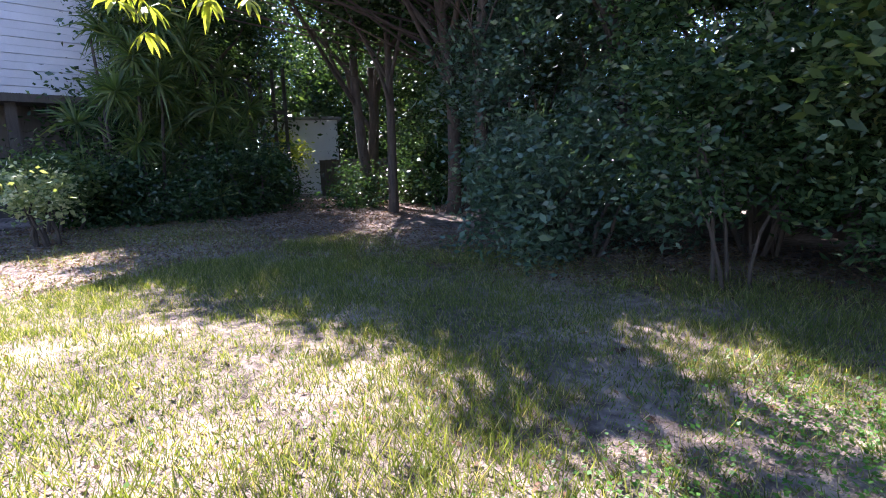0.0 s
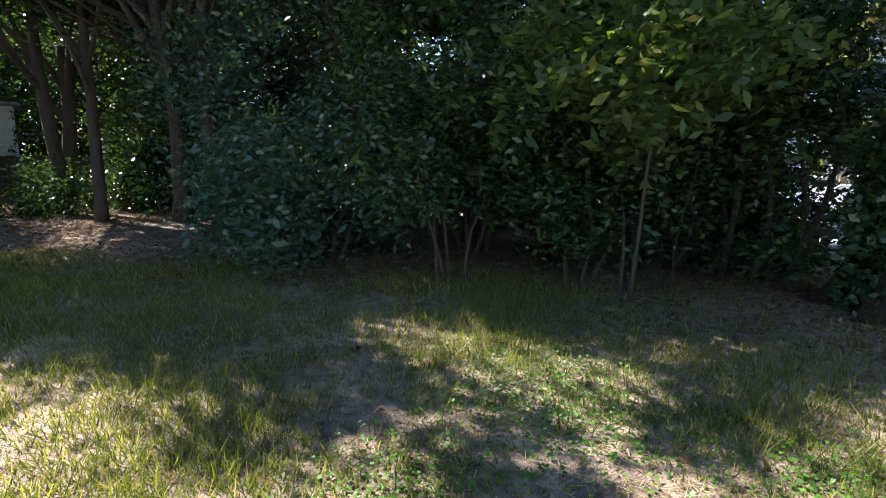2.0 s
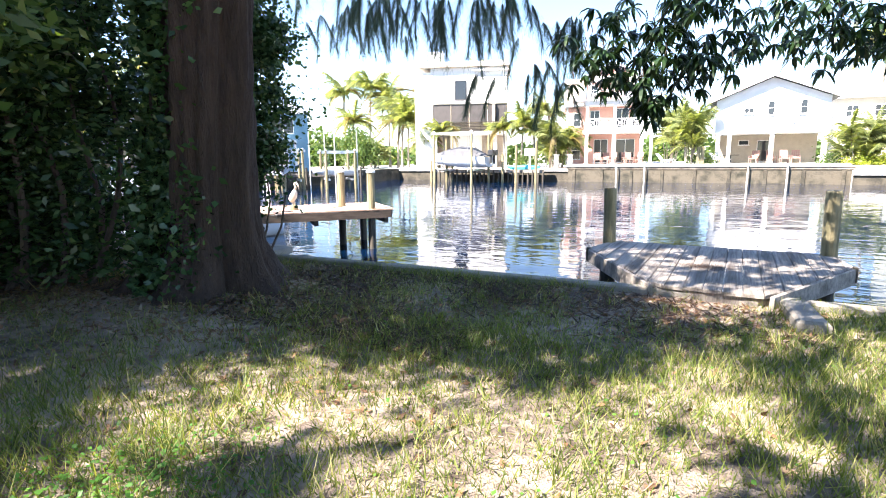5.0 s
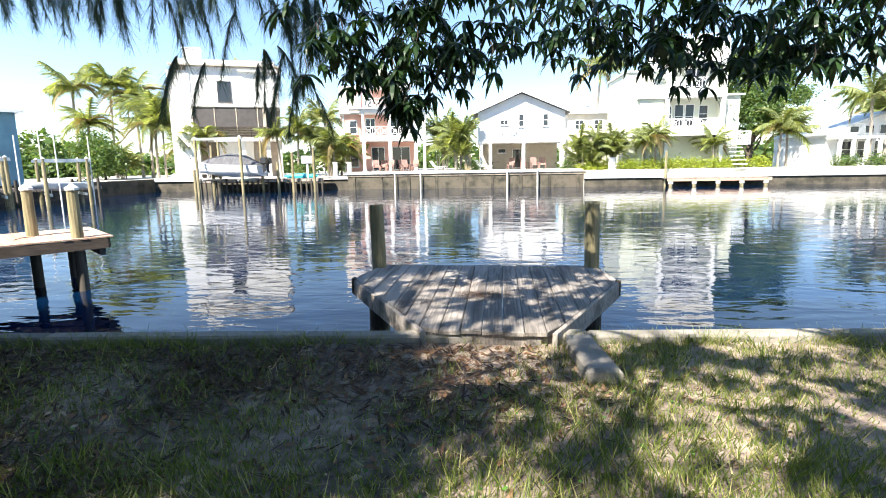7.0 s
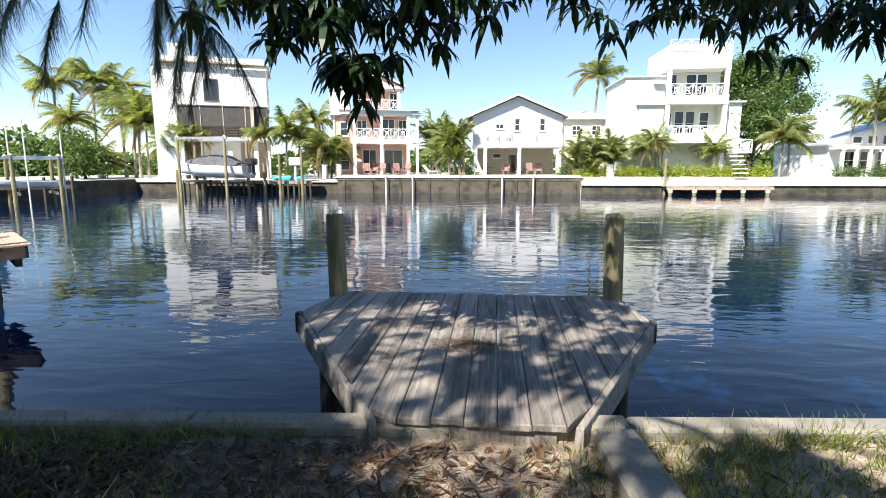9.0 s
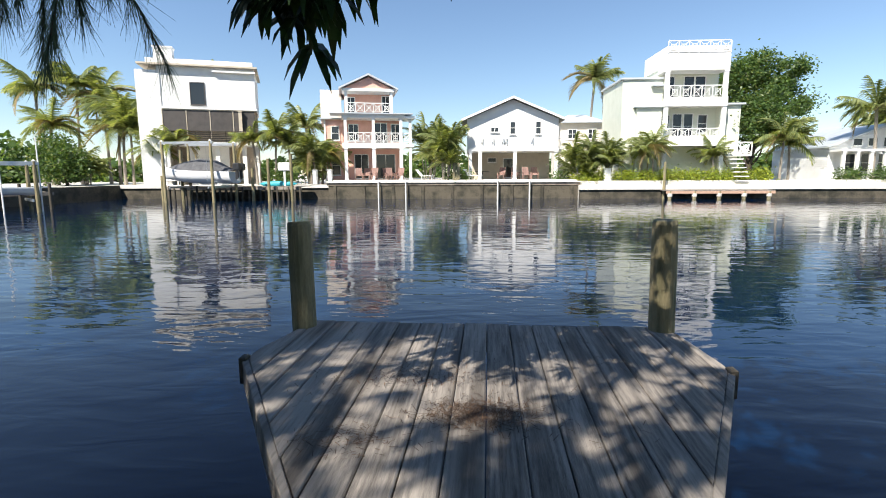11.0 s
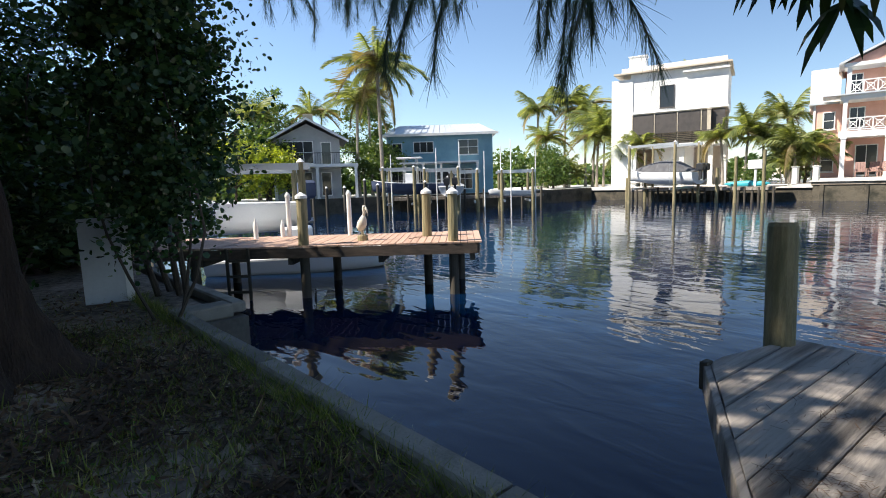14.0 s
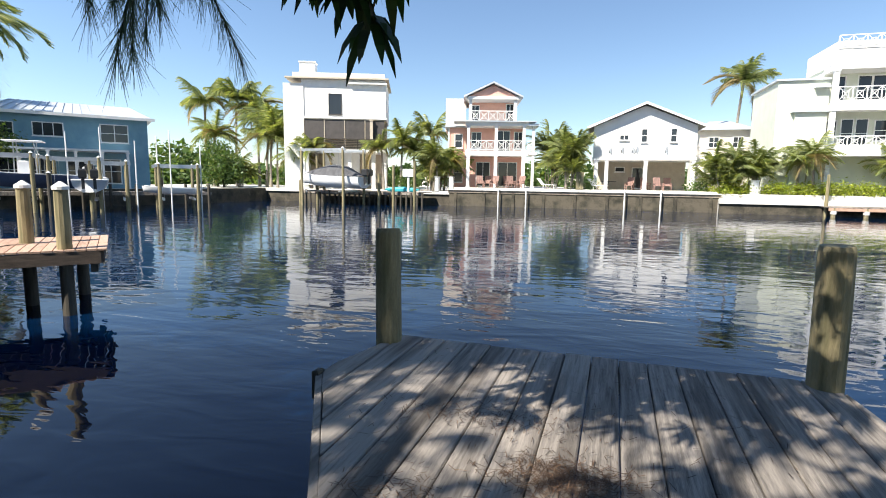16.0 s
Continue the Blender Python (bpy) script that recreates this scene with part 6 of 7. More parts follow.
# ---- boats ----
def boat(name, label, at, turn, length, beam, depth, hull_mat, console=True, motors=1, cover=None, top=False, windshield=False, motor_mat=None):
    """Open motor boat with its bow at +x; the keel stands at z = 0."""
    ob = thing(name, label, "boat", "boats", at=at, turn=turn)
    s = Shape()
    n = 11
    secs = [(-0.5, 0.92, 0.92), (-0.3, 1.0, 0.95), (0.0, 1.0, 1.0), (0.2, 0.9, 1.06), (0.36, 0.62, 1.16), (0.46, 0.28, 1.26), (0.5, 0.03, 1.32)]
    for t, w, h in secs:
        for j in range(n):
            a = math.pi * j / (n - 1)
            y = -math.cos(a) * beam / 2 * w * (1 if j in (0, n - 1) else 0.97)
            z = depth * h * (1 - math.sin(a) ** 0.7) + (0.12 + max(0, t - 0.1) * 0.9) * depth * math.sin(a) ** 0.7
            s.v.append((t * length + (0.12 * (z / depth) if t > 0.3 else 0), y, z))
    s.f = [(i * n + j, i * n + j + 1, (i + 1) * n + j + 1, (i + 1) * n + j) for i in range(len(secs) - 1) for j in range(n - 1)]
    s.f.append(tuple(range(n)))
    part("hull", s, hull_mat, ob, smooth=True)
    d = Shape()
    for t, w, h in secs:
        d.v += [(t * length, -beam / 2 * w, depth * h), (t * length, beam / 2 * w, depth * h), (t * length, beam / 2 * w, depth * h + 0.05), (t * length, -beam / 2 * w, depth * h + 0.05)]
    d.f = [(4 * i + a, 4 * i + b, 4 * i + 4 + b, 4 * i + 4 + a) for i in range(len(secs) - 1) for a, b in ((0, 1), (1, 2), (2, 3), (3, 0))] + [(3, 2, 1, 0)]
    part("deck", d, HULL_WHITE, ob)
    if console:
        part("console", Shape().box((0, 0, depth + 0.4), (0.7, beam * 0.4, 0.8), 0, 0.05), HULL_WHITE, ob)
    if windshield:
        part("windshield", Shape().box((length * 0.12, 0, depth + 0.28), (0.06, beam * 0.8, 0.45), 0, 0.01), GLASS, ob)
    if top:
        t_ob = part("canopy_top", Shape().box((0, 0, depth + 2.0), (2.0, beam * 0.75, 0.08), 0, 0.03), HULL_WHITE, ob)
        for sx in (-0.6, 0.5):
            for sy in (-1, 1):
                part("strut", Shape().tube([(sx, sy * beam * 0.3, depth), (sx * 0.9, sy * beam * 0.3, depth + 1.98)], [0.03, 0.03], 6), ALUMINIUM, t_ob)
    if cover:
        c = Shape()
        prof = ((-0.46, 0.5, 0.1), (-0.25, 0.98, 0.9), (0.0, 1.0, 1.05), (0.25, 0.85, 0.75), (0.47, 0.2, 0.3))
        for t, w, h in prof:
            c.v += [(t * length, -beam / 2 * w, depth * 1.02), (t * length, -beam / 4 * w, depth + 0.75 * h), (t * length, 0, depth + h), (t * length, beam / 4 * w, depth + 0.75 * h), (t * length, beam / 2 * w, depth * 1.02)]
        c.f = [(5 * i + j, 5 * i + j + 1, 5 * i + 6 + j, 5 * i + 5 + j) for i in range(4) for j in range(4)] + [(0, 1, 2, 3, 4), (24, 23, 22, 21, 20)]
        part("cover", c, cover, ob, "dark canvas cover stretched over the deck")
    for k in range(motors):
        y = (k - (motors - 1) / 2) * 0.6
        mo = part("outboard_motor", Shape().box((-length / 2 - 0.3, y, depth + 0.35), (0.55, 0.42, 0.6), 0, 0.09).box((-length / 2 - 0.28, y, depth - 0.25), (0.2, 0.16, 0.9), 0, 0.03), motor_mat or BLACK_PLASTIC, ob)
        part("propeller", Shape().tube([(-length / 2 - 0.45, y, depth - 0.68), (-length / 2 - 0.2, y, depth - 0.68)], [0.12, 0.05], 8), ALUMINIUM, mo)
    return ob


def lift(at, turn, w, d, top, label="boat lift with white beams on wooden piles"):
    """Boat lift: four piles and two top beams with cable drums; a cradle below."""
    ob = thing("boat_lift", label, "boat lift", "boat lifts", at=at, turn=turn)
    for sx in (-1, 1):
        for sy in (-1, 1):
            part("post", Shape().tube([(sx * w / 2, sy * d / 2, -2.6), (sx * w / 2, sy * d / 2, top)], [0.13, 0.11], 10), PILE_WOOD, ob)
            part("cap", Shape().tube([(sx * w / 2, sy * d / 2, top), (sx * w / 2, sy * d / 2, top + 0.12)], [0.13, 0.01], 10), WHITE_PAINT, ob)
        part("cradle_beam", Shape().box((sx * w / 2 * 0.8, 0, -0.1), (0.12, d, 0.16)), ALUMINIUM, ob)
    for sy in (-1, 1):
        part("top_beam", Shape().box((0, sy * d / 2, top - 0.12), (w + 0.5, 0.16, 0.2)), ALUMINIUM, ob, "white metal top beam")
        part("cable", Shape().tube([(-w / 2 * 0.8, sy * d / 2, top - 0.2), (-w / 2 * 0.8, sy * d / 2, 0)], [0.012, 0.012], 4), ALUMINIUM, ob)
    return ob


boat("motor_boat", "white motor boat raised on a lift beside the long dock", (-17.2, 2.2, -0.1), 252, 6.8, 2.3, 1.1, HULL_WHITE, True, 1, None, False, True, HULL_BLUE)
lift((-16.9, 3.3, 0.15), 70, 4.6, 3.2, 2.0, "boat lift with dark posts beside the long dock")
boat("skiff", "small white skiff moored behind the dock", (-13.75, 4.3, -1.18), 53, 4.6, 1.8, 0.72, HULL_WHITE, True, 0, None, False, True)

A, B = Vector(west(-35.2, 23.2)[:2]), Vector(west(-26.4, 32.4)[:2])
tw_ = math.degrees(math.atan2(B.y - A.y, B.x - A.x))
walkway = thing("side_dock", "low grey dock along the left bank's boat lifts".replace("left bank's ", ""), "dock", at=(A.x, A.y, 0), turn=tw_)
LN = (B - A).length
for k in range(44):
    part("plank", Shape().box((0.15 + k * 0.29 - 0.2, 1.7, 0.32), (0.27, 1.3, 0.05)), GREY_WOOD, walkway)
part("beam", Shape().box((LN / 2, 1.08, 0.2), (LN + 0.4, 0.08, 0.22)), GREY_WOOD, walkway)
part("far_beam", Shape().box((LN / 2, 2.3, 0.2), (LN + 0.4, 0.08, 0.22)), GREY_WOOD, walkway)
for k in range(9):
    part("post", Shape().tube([(k * LN / 8, 1.05, -2.6), (k * LN / 8, 1.05, 0.9 + 0.5 * (k % 3 == 0))], [0.12, 0.1], 9), DARK_WOOD, walkway)
for k, gap in enumerate((0.2, 4.5, 9.6)):
    part("gangway", Shape().box((gap, 4.6, 0.3), (1.1, 5.2, 0.08)), GREY_WOOD, walkway)


def on_side(u, off=0.0, z=0.0):
    p = A.lerp(B, u)
    nrm = Vector((math.sin(radians(tw_)), -math.cos(radians(tw_))))
    return (p.x + nrm.x * off, p.y + nrm.y * off, z)


lift(on_side(0.10, 0.6), tw_, 2.4, 3.4, 2.75)
lift(on_side(0.36, 0.6), tw_, 2.6, 3.4, 2.6)
lift(on_side(0.50, 0.5), tw_, 2.0, 3.2, 2.4)
lift(on_side(0.82, 0.4), tw_, 2.4, 3.2, 2.3)
boat("fishing_boat", "blue-hulled fishing boat with white top on a lift", on_side(0.16, 0.9, 0.5), tw_ + 180, 6.0, 2.1, 1.0, HULL_BLUE, True, 2, None, True)
boat("fishing_boat", "white fishing boat with twin outboards on a lift", on_side(0.42, 0.9, 0.3), tw_ + 90, 5.4, 2.0, 0.9, HULL_WHITE, True, 2, None, False)
boat("skiff", "low white skiff resting on a lift", on_side(0.80, 0.6, 0.15), tw_ + 180, 3.6, 1.4, 0.5, HULL_WHITE, False, 0)
for k, u in enumerate((0.05, 0.33, 0.47, 0.62, 0.72, 0.78, 0.93)):
    pole = thing("white_pole", "thin tall white guide pole by the boat lifts", "pole", "guide poles", at=on_side(u, 1.9 + 0.3 * (k % 2), WATER_Z))
    part("shaft", Shape().tube([(0, 0, -0.6), (0.03, 0, 4.6 + 0.4 * (k % 3))], [0.05, 0.035], 7), WHITE_PAINT, pole)
for k, (x, y, h) in enumerate(((-31.5, 17.0, 2.2), (-32.6, 15.2, 2.6), (-29.8, 18.6, 2.3), (-33.6, 20.0, 2.7), (-34.4, 17.2, 2.2), (-28.6, 21.8, 2.4))):
    mp_ = thing("mooring_pole", "dark wooden mooring pile with white cap", "post", "mooring piles", at=west(x, y, WATER_Z))
    part("shaft", Shape().tube([(0, 0, -1), (0.02, 0, h)], [0.13, 0.11], 10), DARK_WOOD, mp_)
    part("cap", Shape().tube([(0.02, 0, h), (0.02, 0, h + 0.14)], [0.13, 0.01], 10), WHITE_PAINT, mp_)

# ---- dock of the white house with the covered boat ----
wd = thing("house_dock", "timber dock on many short dark piles", "dock", at=(-20.5, 44.2, 0))
for k in range(40):
    part("plank", Shape().box((-6.0 + k * 0.3, 0, 0.36), (0.28, 2.8, 0.06)), GREY_WOOD, wd)
part("edge_beam", Shape().box((-0.1, -1.42, 0.22), (12.1, 0.08, 0.22)), GREY_WOOD, wd)
for k in range(24):
    part("post", Shape().tube([(-5.9 + k * 0.51, -1.3 - 0.12 * (k % 2), -2.6), (-5.9 + k * 0.51, -1.3 - 0.12 * (k % 2), 0.34 + 0.12 * (k % 5 == 0))], [0.11, 0.10], 8), DARK_WOOD, wd)
boat("covered_boat", "white boat under a dark grey canvas on its lift", (-22.6, 41.2, 0.55), 172, 6.6, 2.3, 1.15, HULL_WHITE, True, 2, CANVAS_GREY)
lift((-22.6, 41.2, 0.5), 172, 4.4, 3.2, 3.6)
kayak = thing("kayak", "teal kayak lying on the dock", "kayak", at=(-16.9, 43.6, 0.4))
part("hull", Shape().tube([(-1.7, 0, 0.2), (-1.1, 0, 0.16), (0, 0, 0.15), (1.1, 0, 0.16), (1.7, 0, 0.2)], [0.03, 0.22, 0.3, 0.22, 0.03], 10), TEAL_PLASTIC, kayak)
for k, (x, h) in enumerate(((-24.8, 3.2), (-17.2, 2.4), (-18.6, 1.6), (-15.2, 2.8), (-26.6, 1.0))):
    mp_ = thing("mooring_pole", "weathered wooden mooring pile at the dock", "post", "mooring piles", at=(x, 42.2, WATER_Z))
    part("shaft", Shape().tube([(0, 0, -1), (0.02, 0, h + 1.2)], [0.14, 0.12], 10), PILE_WOOD, mp_)
tank = thing("bait_cabinet", "white dock cabinet on a post", "cabinet", at=(-16.2, 43.4, 0.39))
part("box", Shape().box((0, 0, 1.7), (1.0, 0.4, 0.7), 0, 0.04), WHITE_PAINT, tank)
part("post", Shape().box((0, 0, 0.68), (0.16, 0.16, 1.36)), WHITE_PAINT, tank)
cradle = thing("garden_bench", "white timber bench on the bank", "bench", at=(-28.6, 46.9, 0.45))
part("seat", Shape().box((0, 0, 0.45), (1.9, 0.5, 0.07), 0, 0.01), WHITE_PAINT, cradle)
part("backrest", Shape().box((0, 0.25, 0.85), (1.9, 0.06, 0.3), 0, 0.01), WHITE_PAINT, cradle)
for sx in (-0.85, 0.85):
    for sy in (-0.2, 0.2):
        part("leg", Shape().box((sx, sy, 0.21), (0.08, 0.08, 0.42)), WHITE_PAINT, cradle)

# ---- patio of the pink and the gabled house ----
def patio_chair():
    ob = thing("patio_chair", "reddish slatted patio chair on the terrace", "chair", "chairs on the terrace")
    part("seat", Shape().box((0, 0, 0.4), (0.62, 0.6, 0.06), 0, 0.01), CUSHION_RED, ob)
    b = Shape()
    for k in range(4):
        b.add([(-0.3 + 0.155 * k, 0.28, 0.42), (-0.16 + 0.155 * k, 0.28, 0.42), (-0.16 + 0.155 * k, 0.52, 1.12), (-0.3 + 0.155 * k, 0.52, 1.12), (-0.3 + 0.155 * k, 0.31, 0.42), (-0.16 + 0.155 * k, 0.31, 0.42), (-0.16 + 0.155 * k, 0.55, 1.12), (-0.3 + 0.155 * k, 0.55, 1.12)],
              [(0, 1, 2, 3), (7, 6, 5, 4), (0, 4, 5, 1), (1, 5, 6, 2), (2, 6, 7, 3), (3, 7, 4, 0)])
    part("backrest", b, CUSHION_RED, ob)
    for sx in (-0.3, 0.3):
        part("armrest", Shape().box((sx, 0.02, 0.62), (0.09, 0.62, 0.04)), CUSHION_RED, ob)
        for sy in (-0.25, 0.25):
            part("leg", Shape().box((sx, sy, 0.3), (0.06, 0.06, 0.6)), CUSHION_RED, ob)
    return ob


first = patio_chair()
first.matrix_world = pose(-10.4, 47.0, 0.86, 0, 0, 15)
for x, y, a in ((-9.0, 46.9, -10), (-7.4, 46.8, 25), (-6.6, 47.0, -20), (-10.0, 48.6, 0), (-8.0, 48.8, 30), (5.2, 46.8, 10), (6.2, 48.8, 0), (3.0, 48.6, -20), (4.4, 48.8, 20)):
    copy_thing(first, pose(x, y, 0.86, 0, 0, a))
sun_chair = thing("lounge_chair", "white reclining lounge chair on the terrace", "chair", at=(-3.9, 46.8, 0.86), turn=70)
part("seat", Shape().box((0, 0, 0.35), (0.6, 1.2, 0.06), 0, 0.01), WHITE_PAINT, sun_chair)
part("backrest", Shape().add([(-0.3, 0.6, 0.36), (0.3, 0.6, 0.36), (0.3, 1.1, 0.95), (-0.3, 1.1, 0.95), (-0.3, 0.65, 0.33), (0.3, 0.65, 0.33), (0.3, 1.15, 0.92), (-0.3, 1.15, 0.92)], [(0, 1, 2, 3), (7, 6, 5, 4), (0, 4, 5, 1), (1, 5, 6, 2), (2, 6, 7, 3), (3, 7, 4, 0)]), WHITE_PAINT, sun_chair)
for sx in (-0.26, 0.26):
    for sy in (-0.5, 0.5):
        part("leg", Shape().box((sx, sy, 0.17), (0.06, 0.06, 0.34)), WHITE_PAINT, sun_chair)
copy_thing(sun_chair, pose(0.5, 46.7, 0.86, 0, 0, 60))
table = thing("patio_table", "dark round table under the open floor", "table", at=(1.2, 49.2, 0.86))
part("tabletop", Shape().tube([(0, 0, 0.7), (0, 0, 0.75)], [0.7, 0.7], 16), BLACK_PLASTIC, table)
part("pedestal", Shape().tube([(0, 0, 0), (0, 0, 0.04), (0, 0, 0.06), (0, 0, 0.7)], [0.35, 0.35, 0.05, 0.05], 10), BLACK_PLASTIC, table)
pil = thing("timber_pillar", "weathered brown timber pillar at the terrace edge", "pillar", at=(-1.25, 46.1, 0.85))
for sx in (-0.17, 0.17):
    part("post", Shape().box((sx, 0, 0.75), (0.3, 0.34, 1.5), 0, 0.02), PILE_WOOD, pil)
for x in (-8.3, -5.8, 2.5, 5.35):
    pl = thing("marker_pole", "slim white pole standing at the seawall", "pole", "marker poles", at=(x, 45.35, WATER_Z))
    part("shaft", Shape().tube([(0, 0, -0.8), (0, 0, 1.75)], [0.065, 0.06], 8), WHITE_PAINT, pl)
for x in (-12.9, -14.3, 12.3, 31.3):
    wp = thing("white_pillar", "square white pillar on the bank", "pillar", "white pillars", at=(x, 46.1, 0.45))
    part("shaft", Shape().box((0, 0, 0.65), (0.6 if x > 0 else 0.35, 0.5, 1.3), 0, 0.03), WHITE_PAINT, wp)
    part("cap", Shape().box((0, 0, 1.34), (0.7 if x > 0 else 0.45, 0.6, 0.08), 0, 0.02), WHITE_PAINT, wp)
sd = thing("small_dock", "low narrow timber dock before the yellow hedge", "dock", at=(21.1, 44.2, 0))
for k in range(30):
    part("plank", Shape().box((-4.3 + 0.3 * k, 0, -0.12), (0.28, 1.5, 0.06)), GREY_WOOD, sd)
part("beam", Shape().box((0.05, -0.74, -0.27), (9.0, 0.08, 0.22)), BROWN_WOOD, sd)
for k in range(5):
    part("post", Shape().tube([(-4.1 + 2.05 * k, -0.65, -2.6), (-4.1 + 2.05 * k, -0.65, -0.16)], [0.16, 0.15], 9), PILE_WOOD, sd)
    part("collar", Shape().tube([(-4.1 + 2.05 * k, -0.65, -0.62), (-4.1 + 2.05 * k, -0.65, -0.36)], [0.21, 0.21], 9), PAVING, sd)
part("tall_post", Shape().tube([(-4.2, 0.5, -2.0), (-4.2, 0.5, 2.3)], [0.12, 0.11], 9), PILE_WOOD, sd)
for x, y, h in ((40.2, 43.6, 1.9), (42.6, 43.0, 1.6)):
    mp_ = thing("mooring_pole", "weathered wooden mooring pile in the water", "post", "mooring piles", at=(x, y, WATER_Z))
    part("shaft", Shape().tube([(0, 0, -1), (0.02, 0, h + 1.0)], [0.14, 0.12], 10), PILE_WOOD, mp_)
rd = thing("end_dock", "low dark dock at the far seawall", "dock", at=(45.0, 43.4, 0))
for k in range(18):
    part("plank", Shape().box((-2.6 + 0.3 * k, 0, 0.0), (0.28, 2.2, 0.06)), GREY_WOOD, rd)
for k in range(4):
    part("post", Shape().tube([(-2.4 + 1.6 * k, -1.0, -2.6), (-2.4 + 1.6 * k, -1.0, -0.04)], [0.15, 0.14], 9), DARK_WOOD, rd)

# ---- debris on the near dock ----
rngd = np.random.default_rng(55)
dp = np.concatenate([rngd.normal(size=(900, 2)) * np.array([0.15, 0.09]) + np.array([0.05, 1.05]), rngd.normal(size=(300, 2)) * np.array([0.26, 0.10]) + np.array([-0.35, 1.55]),
                     rngd.normal(size=(140, 2)) * np.array([0.14, 0.1]) + np.array([-0.62, 0.75]), np.stack([rngd.uniform(-1.1, 1.2, 260), rngd.uniform(0.7, 2.6, 260)], 1)])
dp = dp[(np.abs(dp[:, 0]) < 0.5 + dp[:, 1] * 0.55) & (dp[:, 1] > 0.1) & (dp[:, 1] < 2.65)]
k = len(dp)
a = rngd.random(k) * 2 * np.pi
c = np.concatenate([dp, np.full((k, 1), DECK_Z + 0.009) + 0.01 * rngd.random((k, 1))], 1)
d = np.stack([np.cos(a), np.sin(a), rngd.normal(size=k) * 0.1], 1) * (0.010 + 0.022 * rngd.random((k, 1)))
w = np.stack([-np.sin(a), np.cos(a), np.zeros(k)], 1) * 0.0017
solid("pine_straw", quads("pine_straw", np.stack([c - d - w, c - d + w, c + d + w, c + d - w], 1), STRAW), STRAW, "reddish brown pine straw lying on the planks", "pine straw", "stuff")


# ---- lawn: grass blades, thatch, clover, dead leaves ----
def patchy(pts, scale, seed):
    return np.array([noise.noise(Vector((x * scale, y * scale, seed))) for x, y in pts])


def scatter(count, x0, x1, y0, y1, rng):
    return np.stack([rng.uniform(x0, x1, count), rng.uniform(y0, y1, count)], 1)


def lawn_quads(name, verts, mat):
    """Loose pieces on the lawn, shifted with its edge."""
    v = verts.copy()
    v[:, :, 1] += math.tan(radians(BANK_TURN)) * np.clip(verts[:, :, 0], -30, 30) * np.clip(1 + verts[:, :, 1] / 6, 0, 1)
    return quads(name, v, mat)


def on_lawn(pts):
    return np.array([lawn_height(x, y) - 0.012 for x, y in pts])


def blades(pts, height, width, rng, lean=0.5):
    n = len(pts)
    base = np.concatenate([pts, on_lawn(pts)[:, None]], 1)
    a = rng.random(n) * 2 * np.pi
    side = np.stack([np.cos(a), np.sin(a), np.zeros(n)], 1) * width * (0.6 + 0.8 * rng.random((n, 1)))
    tilt = rng.normal(size=(n, 3)) * lean
    tilt[:, 2] = 1
    tip = base + tilt * (height if np.ndim(height) else np.full(n, height))[:, None]
    return np.stack([base - side / 2, base + side / 2, tip + side * 0.08, tip - side * 0.08], 1)


rng = np.random.default_rng(101)
pts = np.concatenate([scatter(420000, -9, 4.5, -14, -0.25, rng), scatter(130000, -14, 6, -20, -8, rng), scatter(60000, 4.5, 9, -12, -0.25, rng)])
dens = patchy(pts, 0.55, 3.0) + 0.6 * patchy(pts, 1.9, 7.0)
# thin under the hedge, the pine and the dock's foot
d_hedge = np.clip((pts[:, 0] + 7.6 - 0.12 * (pts[:, 1] + 6)) / 1.8, 0, 1)
d_pine = np.clip((np.hypot(pts[:, 0] - PINE_X, pts[:, 1] - PINE_Y) - 0.8) / 2.4, 0, 1)
d_dock = np.clip((np.hypot((pts[:, 0] + 0.5) * 0.7, (pts[:, 1] + 0.5) * 1.3) - 0.5) / 0.9, 0, 1)
keep = rng.random(len(pts)) < np.clip(0.84 + 0.8 * dens, 0.1, 1) * (0.04 + 0.96 * d_hedge) * (0.1 + 0.9 * d_pine) * (0.12 + 0.88 * d_dock)
pts, dens = pts[keep], dens[keep]
h = np.clip(rng.gamma(4.0, 0.0128, len(pts)) * (1 + 0.8 * dens), 0.015, 0.17)
solid("grass", lawn_quads("grass", blades(pts, h, 0.008, rng), GRASS), GRASS, "patchy green lawn grass with dry blades", "grass", "stuff")

tuft_at = scatter(420, -8, 4, -13, -0.6, rng)
pts = np.repeat(tuft_at, 16, 0) + rng.normal(size=(420 * 16, 2)) * 0.045
solid("tall_grass", lawn_quads("tall_grass", blades(pts, rng.uniform(0.06, 0.16, len(pts)), 0.008, rng, 0.45), GRASS), GRASS, "taller coarse grass tufts on the lawn", "grass", "stuff")

pts = scatter(60000, -9, 4.5, -14, -0.25, rng)
pts = pts[rng.random(len(pts)) < np.clip(0.55 - 0.9 * patchy(pts, 0.55, 3.0), 0.1, 1)]
base = np.concatenate([pts, on_lawn(pts)[:, None] + 0.006 + 0.012 * rng.random((len(pts), 1))], 1)
a = rng.random(len(pts)) * 2 * np.pi
d = np.stack([np.cos(a), np.sin(a), rng.normal(size=len(pts)) * 0.25], 1) * (0.012 + 0.028 * rng.random((len(pts), 1)))
s = np.stack([-np.sin(a), np.cos(a), rng.normal(size=len(pts)) * 0.4], 1) * 0.0022
solid("thatch", lawn_quads("thatch", np.stack([base - d - s, base - d + s, base + d + s, base + d - s], 1), GRASS_DRY), GRASS_DRY, "dry straw-coloured thatch lying between the blades", "dry grass", "stuff")


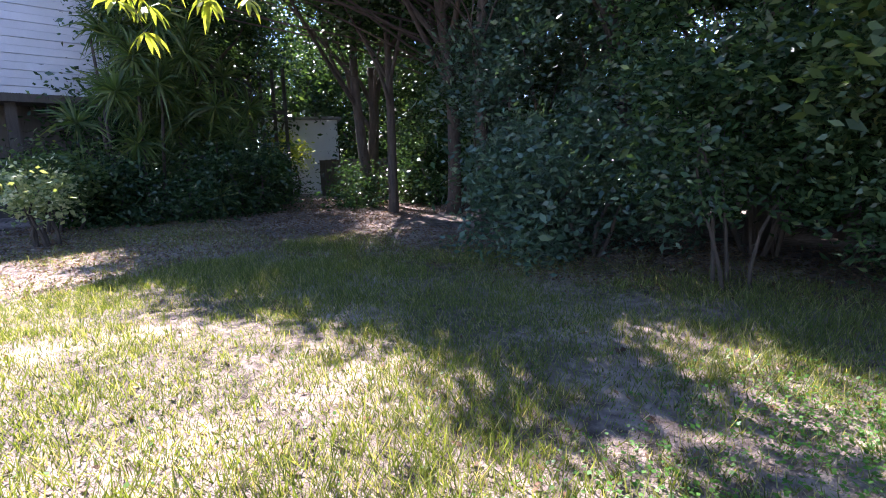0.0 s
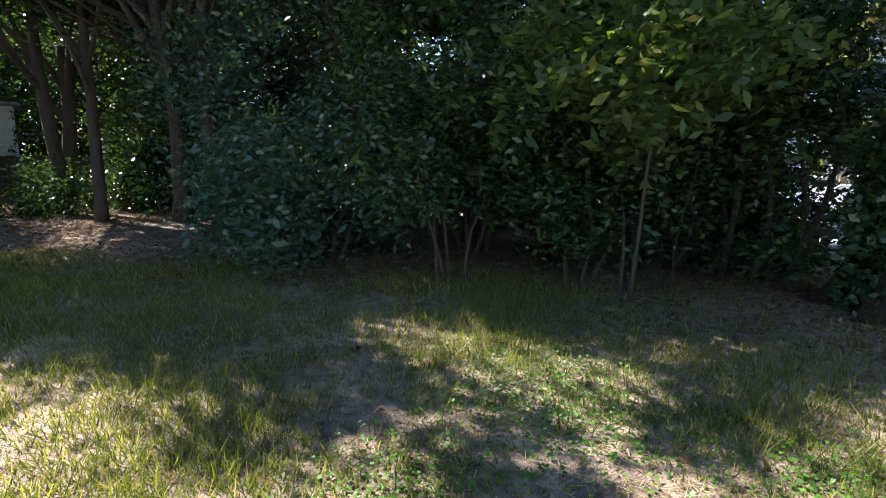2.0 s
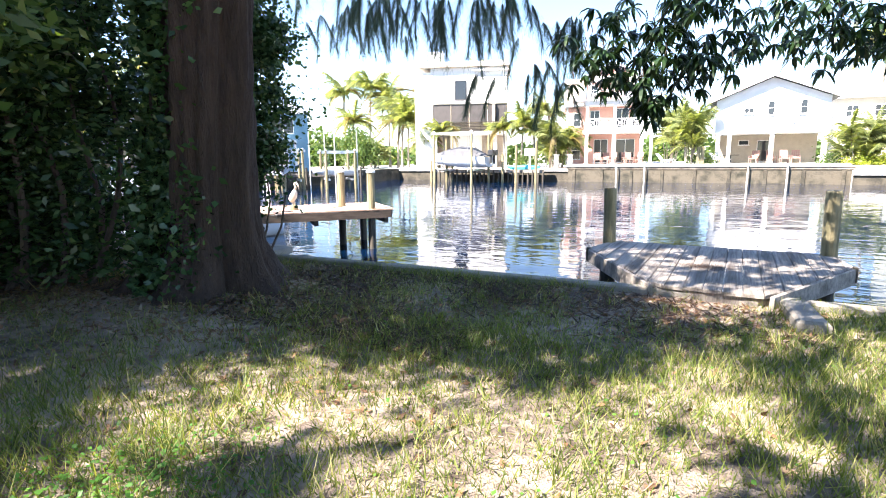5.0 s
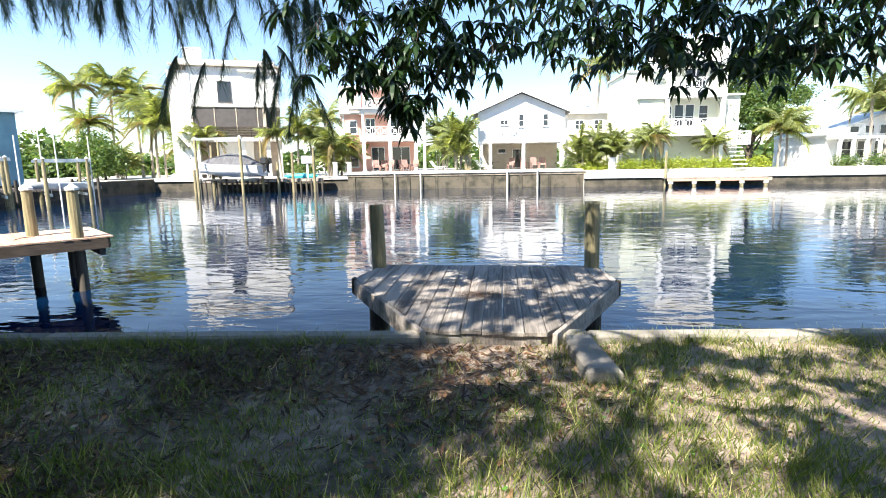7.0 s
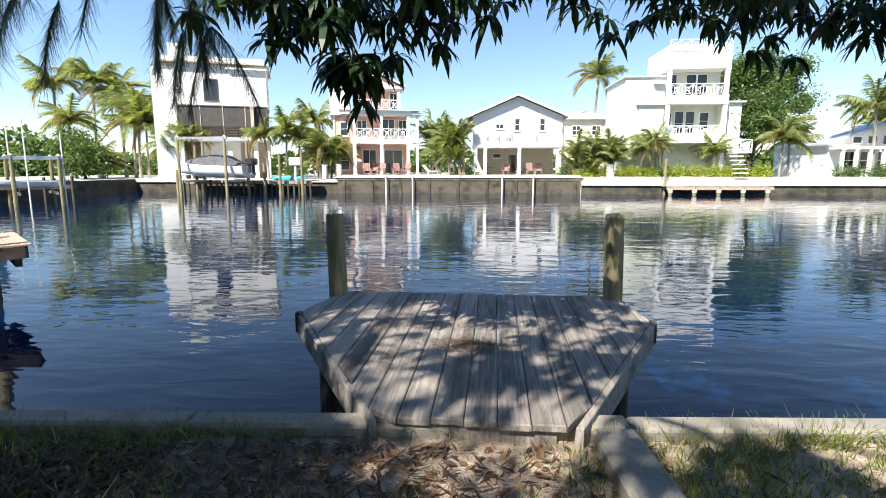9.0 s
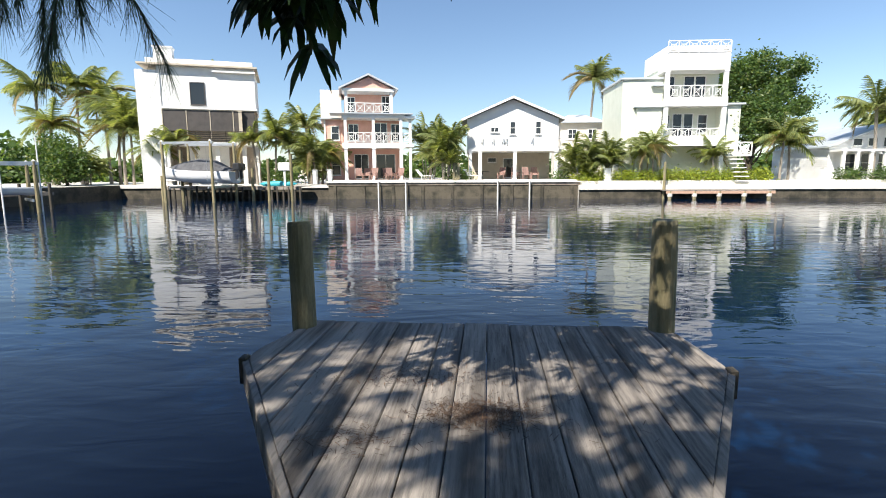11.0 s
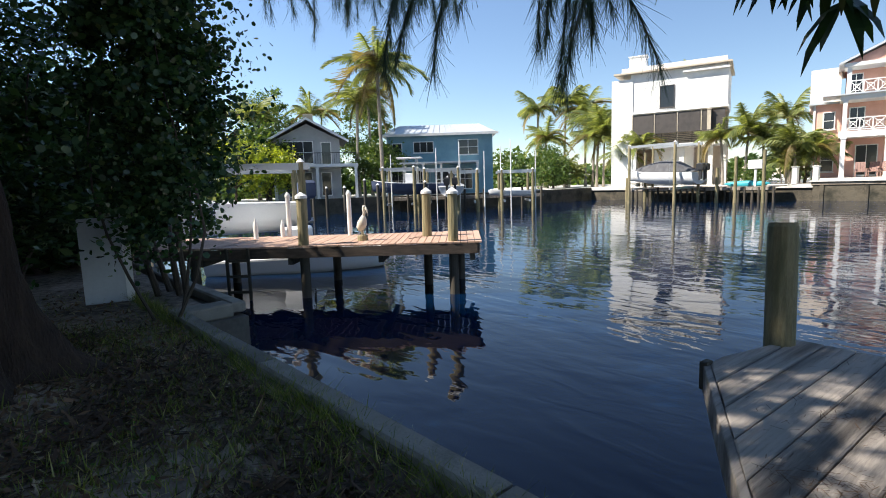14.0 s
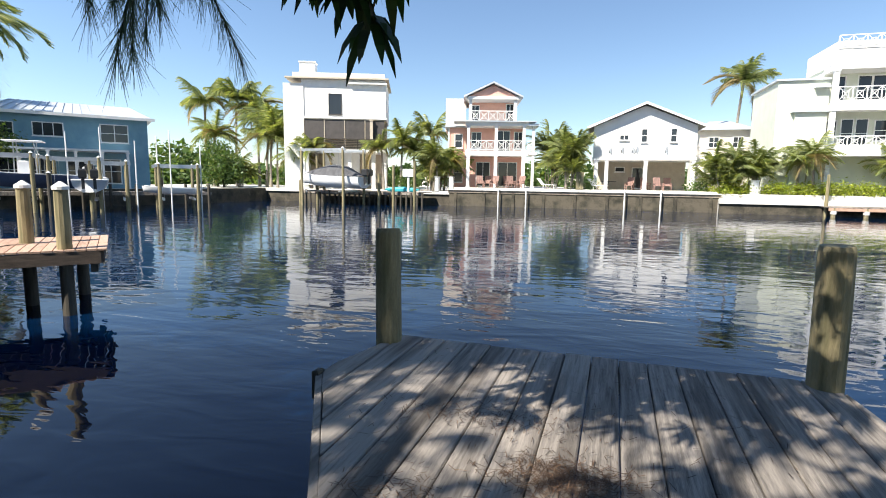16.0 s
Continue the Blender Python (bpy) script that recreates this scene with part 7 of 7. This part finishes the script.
def flat_leaves(pts, length, width, rng, rise=0.015, tilt=0.35):
    c = np.concatenate([pts, on_lawn(pts)[:, None] + 0.008 + rise * rng.random((len(pts), 1))], 1)
    n = len(pts)
    a = rng.random(n) * 2 * np.pi
    k = 0.6 + 0.8 * rng.random((n, 1))
    d = np.stack([np.cos(a), np.sin(a), rng.normal(size=n) * tilt], 1) * length / 2 * k
    s = np.stack([-np.sin(a), np.cos(a), rng.normal(size=n) * tilt], 1) * width / 2 * k
    return np.stack([c - d, c - s, c + d, c + s], 1)


clover_at = np.concatenate([rng.normal(size=(2600, 2)) * np.array([0.55, 0.5]) + np.array([-3.2, -6.3]), rng.normal(size=(900, 2)) * np.array([0.3, 0.3]) + np.array([-2.2, -5.0]),
                            rng.normal(size=(900, 2)) * np.array([0.4, 0.3]) + np.array([-1.9, -7.2]), scatter(1800, -6, 3, -11, -1, rng)])
solid("clover", lawn_quads("clover", flat_leaves(clover_at, 0.024, 0.022, rng, 0.05, 0.3), CLOVER), CLOVER, "bright green low clover patches in the lawn", "clover", "stuff")
lit = np.concatenate([scatter(14000, -10, -6.0, -14, -1.5, rng), scatter(34000, -16, -2.0, -22, -14, rng), rng.normal(size=(9000, 2)) * np.array([1.7, 1.1]) + np.array([-5.2, -2.1]), scatter(2600, -8, 4, -14, -0.3, rng),
                      rng.normal(size=(1300, 2)) * np.array([1.0, 0.45]) + np.array([-0.5, -0.75])])
lit = lit[(lit[:, 1] < -0.24) & (np.hypot(lit[:, 0] - PINE_X, lit[:, 1] - PINE_Y) > 0.7)]
solid("leaf_litter", lawn_quads("leaf_litter", flat_leaves(lit, 0.065, 0.026, rng), LITTER), LITTER, "brown fallen leaves on the shaded ground", "dead leaves", "stuff")

edge = np.stack([rng.uniform(-9, 6, 9000), -0.11 - 0.15 * rng.random(9000) ** 1.5], 1)
edge = edge[rng.random(len(edge)) < np.clip(0.5 + 1.2 * patchy(edge, 1.3, 11.0), 0.02, 1)]
solid("edge_grass", lawn_quads("edge_grass", blades(edge, rng.uniform(0.06, 0.14, len(edge)), 0.008, rng, 0.7), GRASS), GRASS, "grass leaning over the seawall cap", "grass", "stuff")

# pine straw, laid dense and dark so its colour also carries the canopy shade
straw_at = np.concatenate([scatter(11000, -6.2, -1.6, -3.0, -0.28, rng), rng.normal(size=(1800, 2)) * np.array([1.0, 0.5]) + np.array([-0.6, -0.9])])
straw_at = straw_at[(straw_at[:, 1] < -0.26) & (rng.random(len(straw_at)) < np.clip(0.6 + 1.1 * patchy(straw_at, 0.9, 21.0), 0.05, 1)) & (np.hypot(straw_at[:, 0] - PINE_X, straw_at[:, 1] - PINE_Y) > 0.75)]
solid("pine_straw", lawn_quads("pine_straw", flat_leaves(straw_at, 0.15, 0.018, rng, 0.03, 0.3), STRAW), STRAW, "pine straw under the pine, dense and dark to deepen its shade", "pine straw", "stuff")
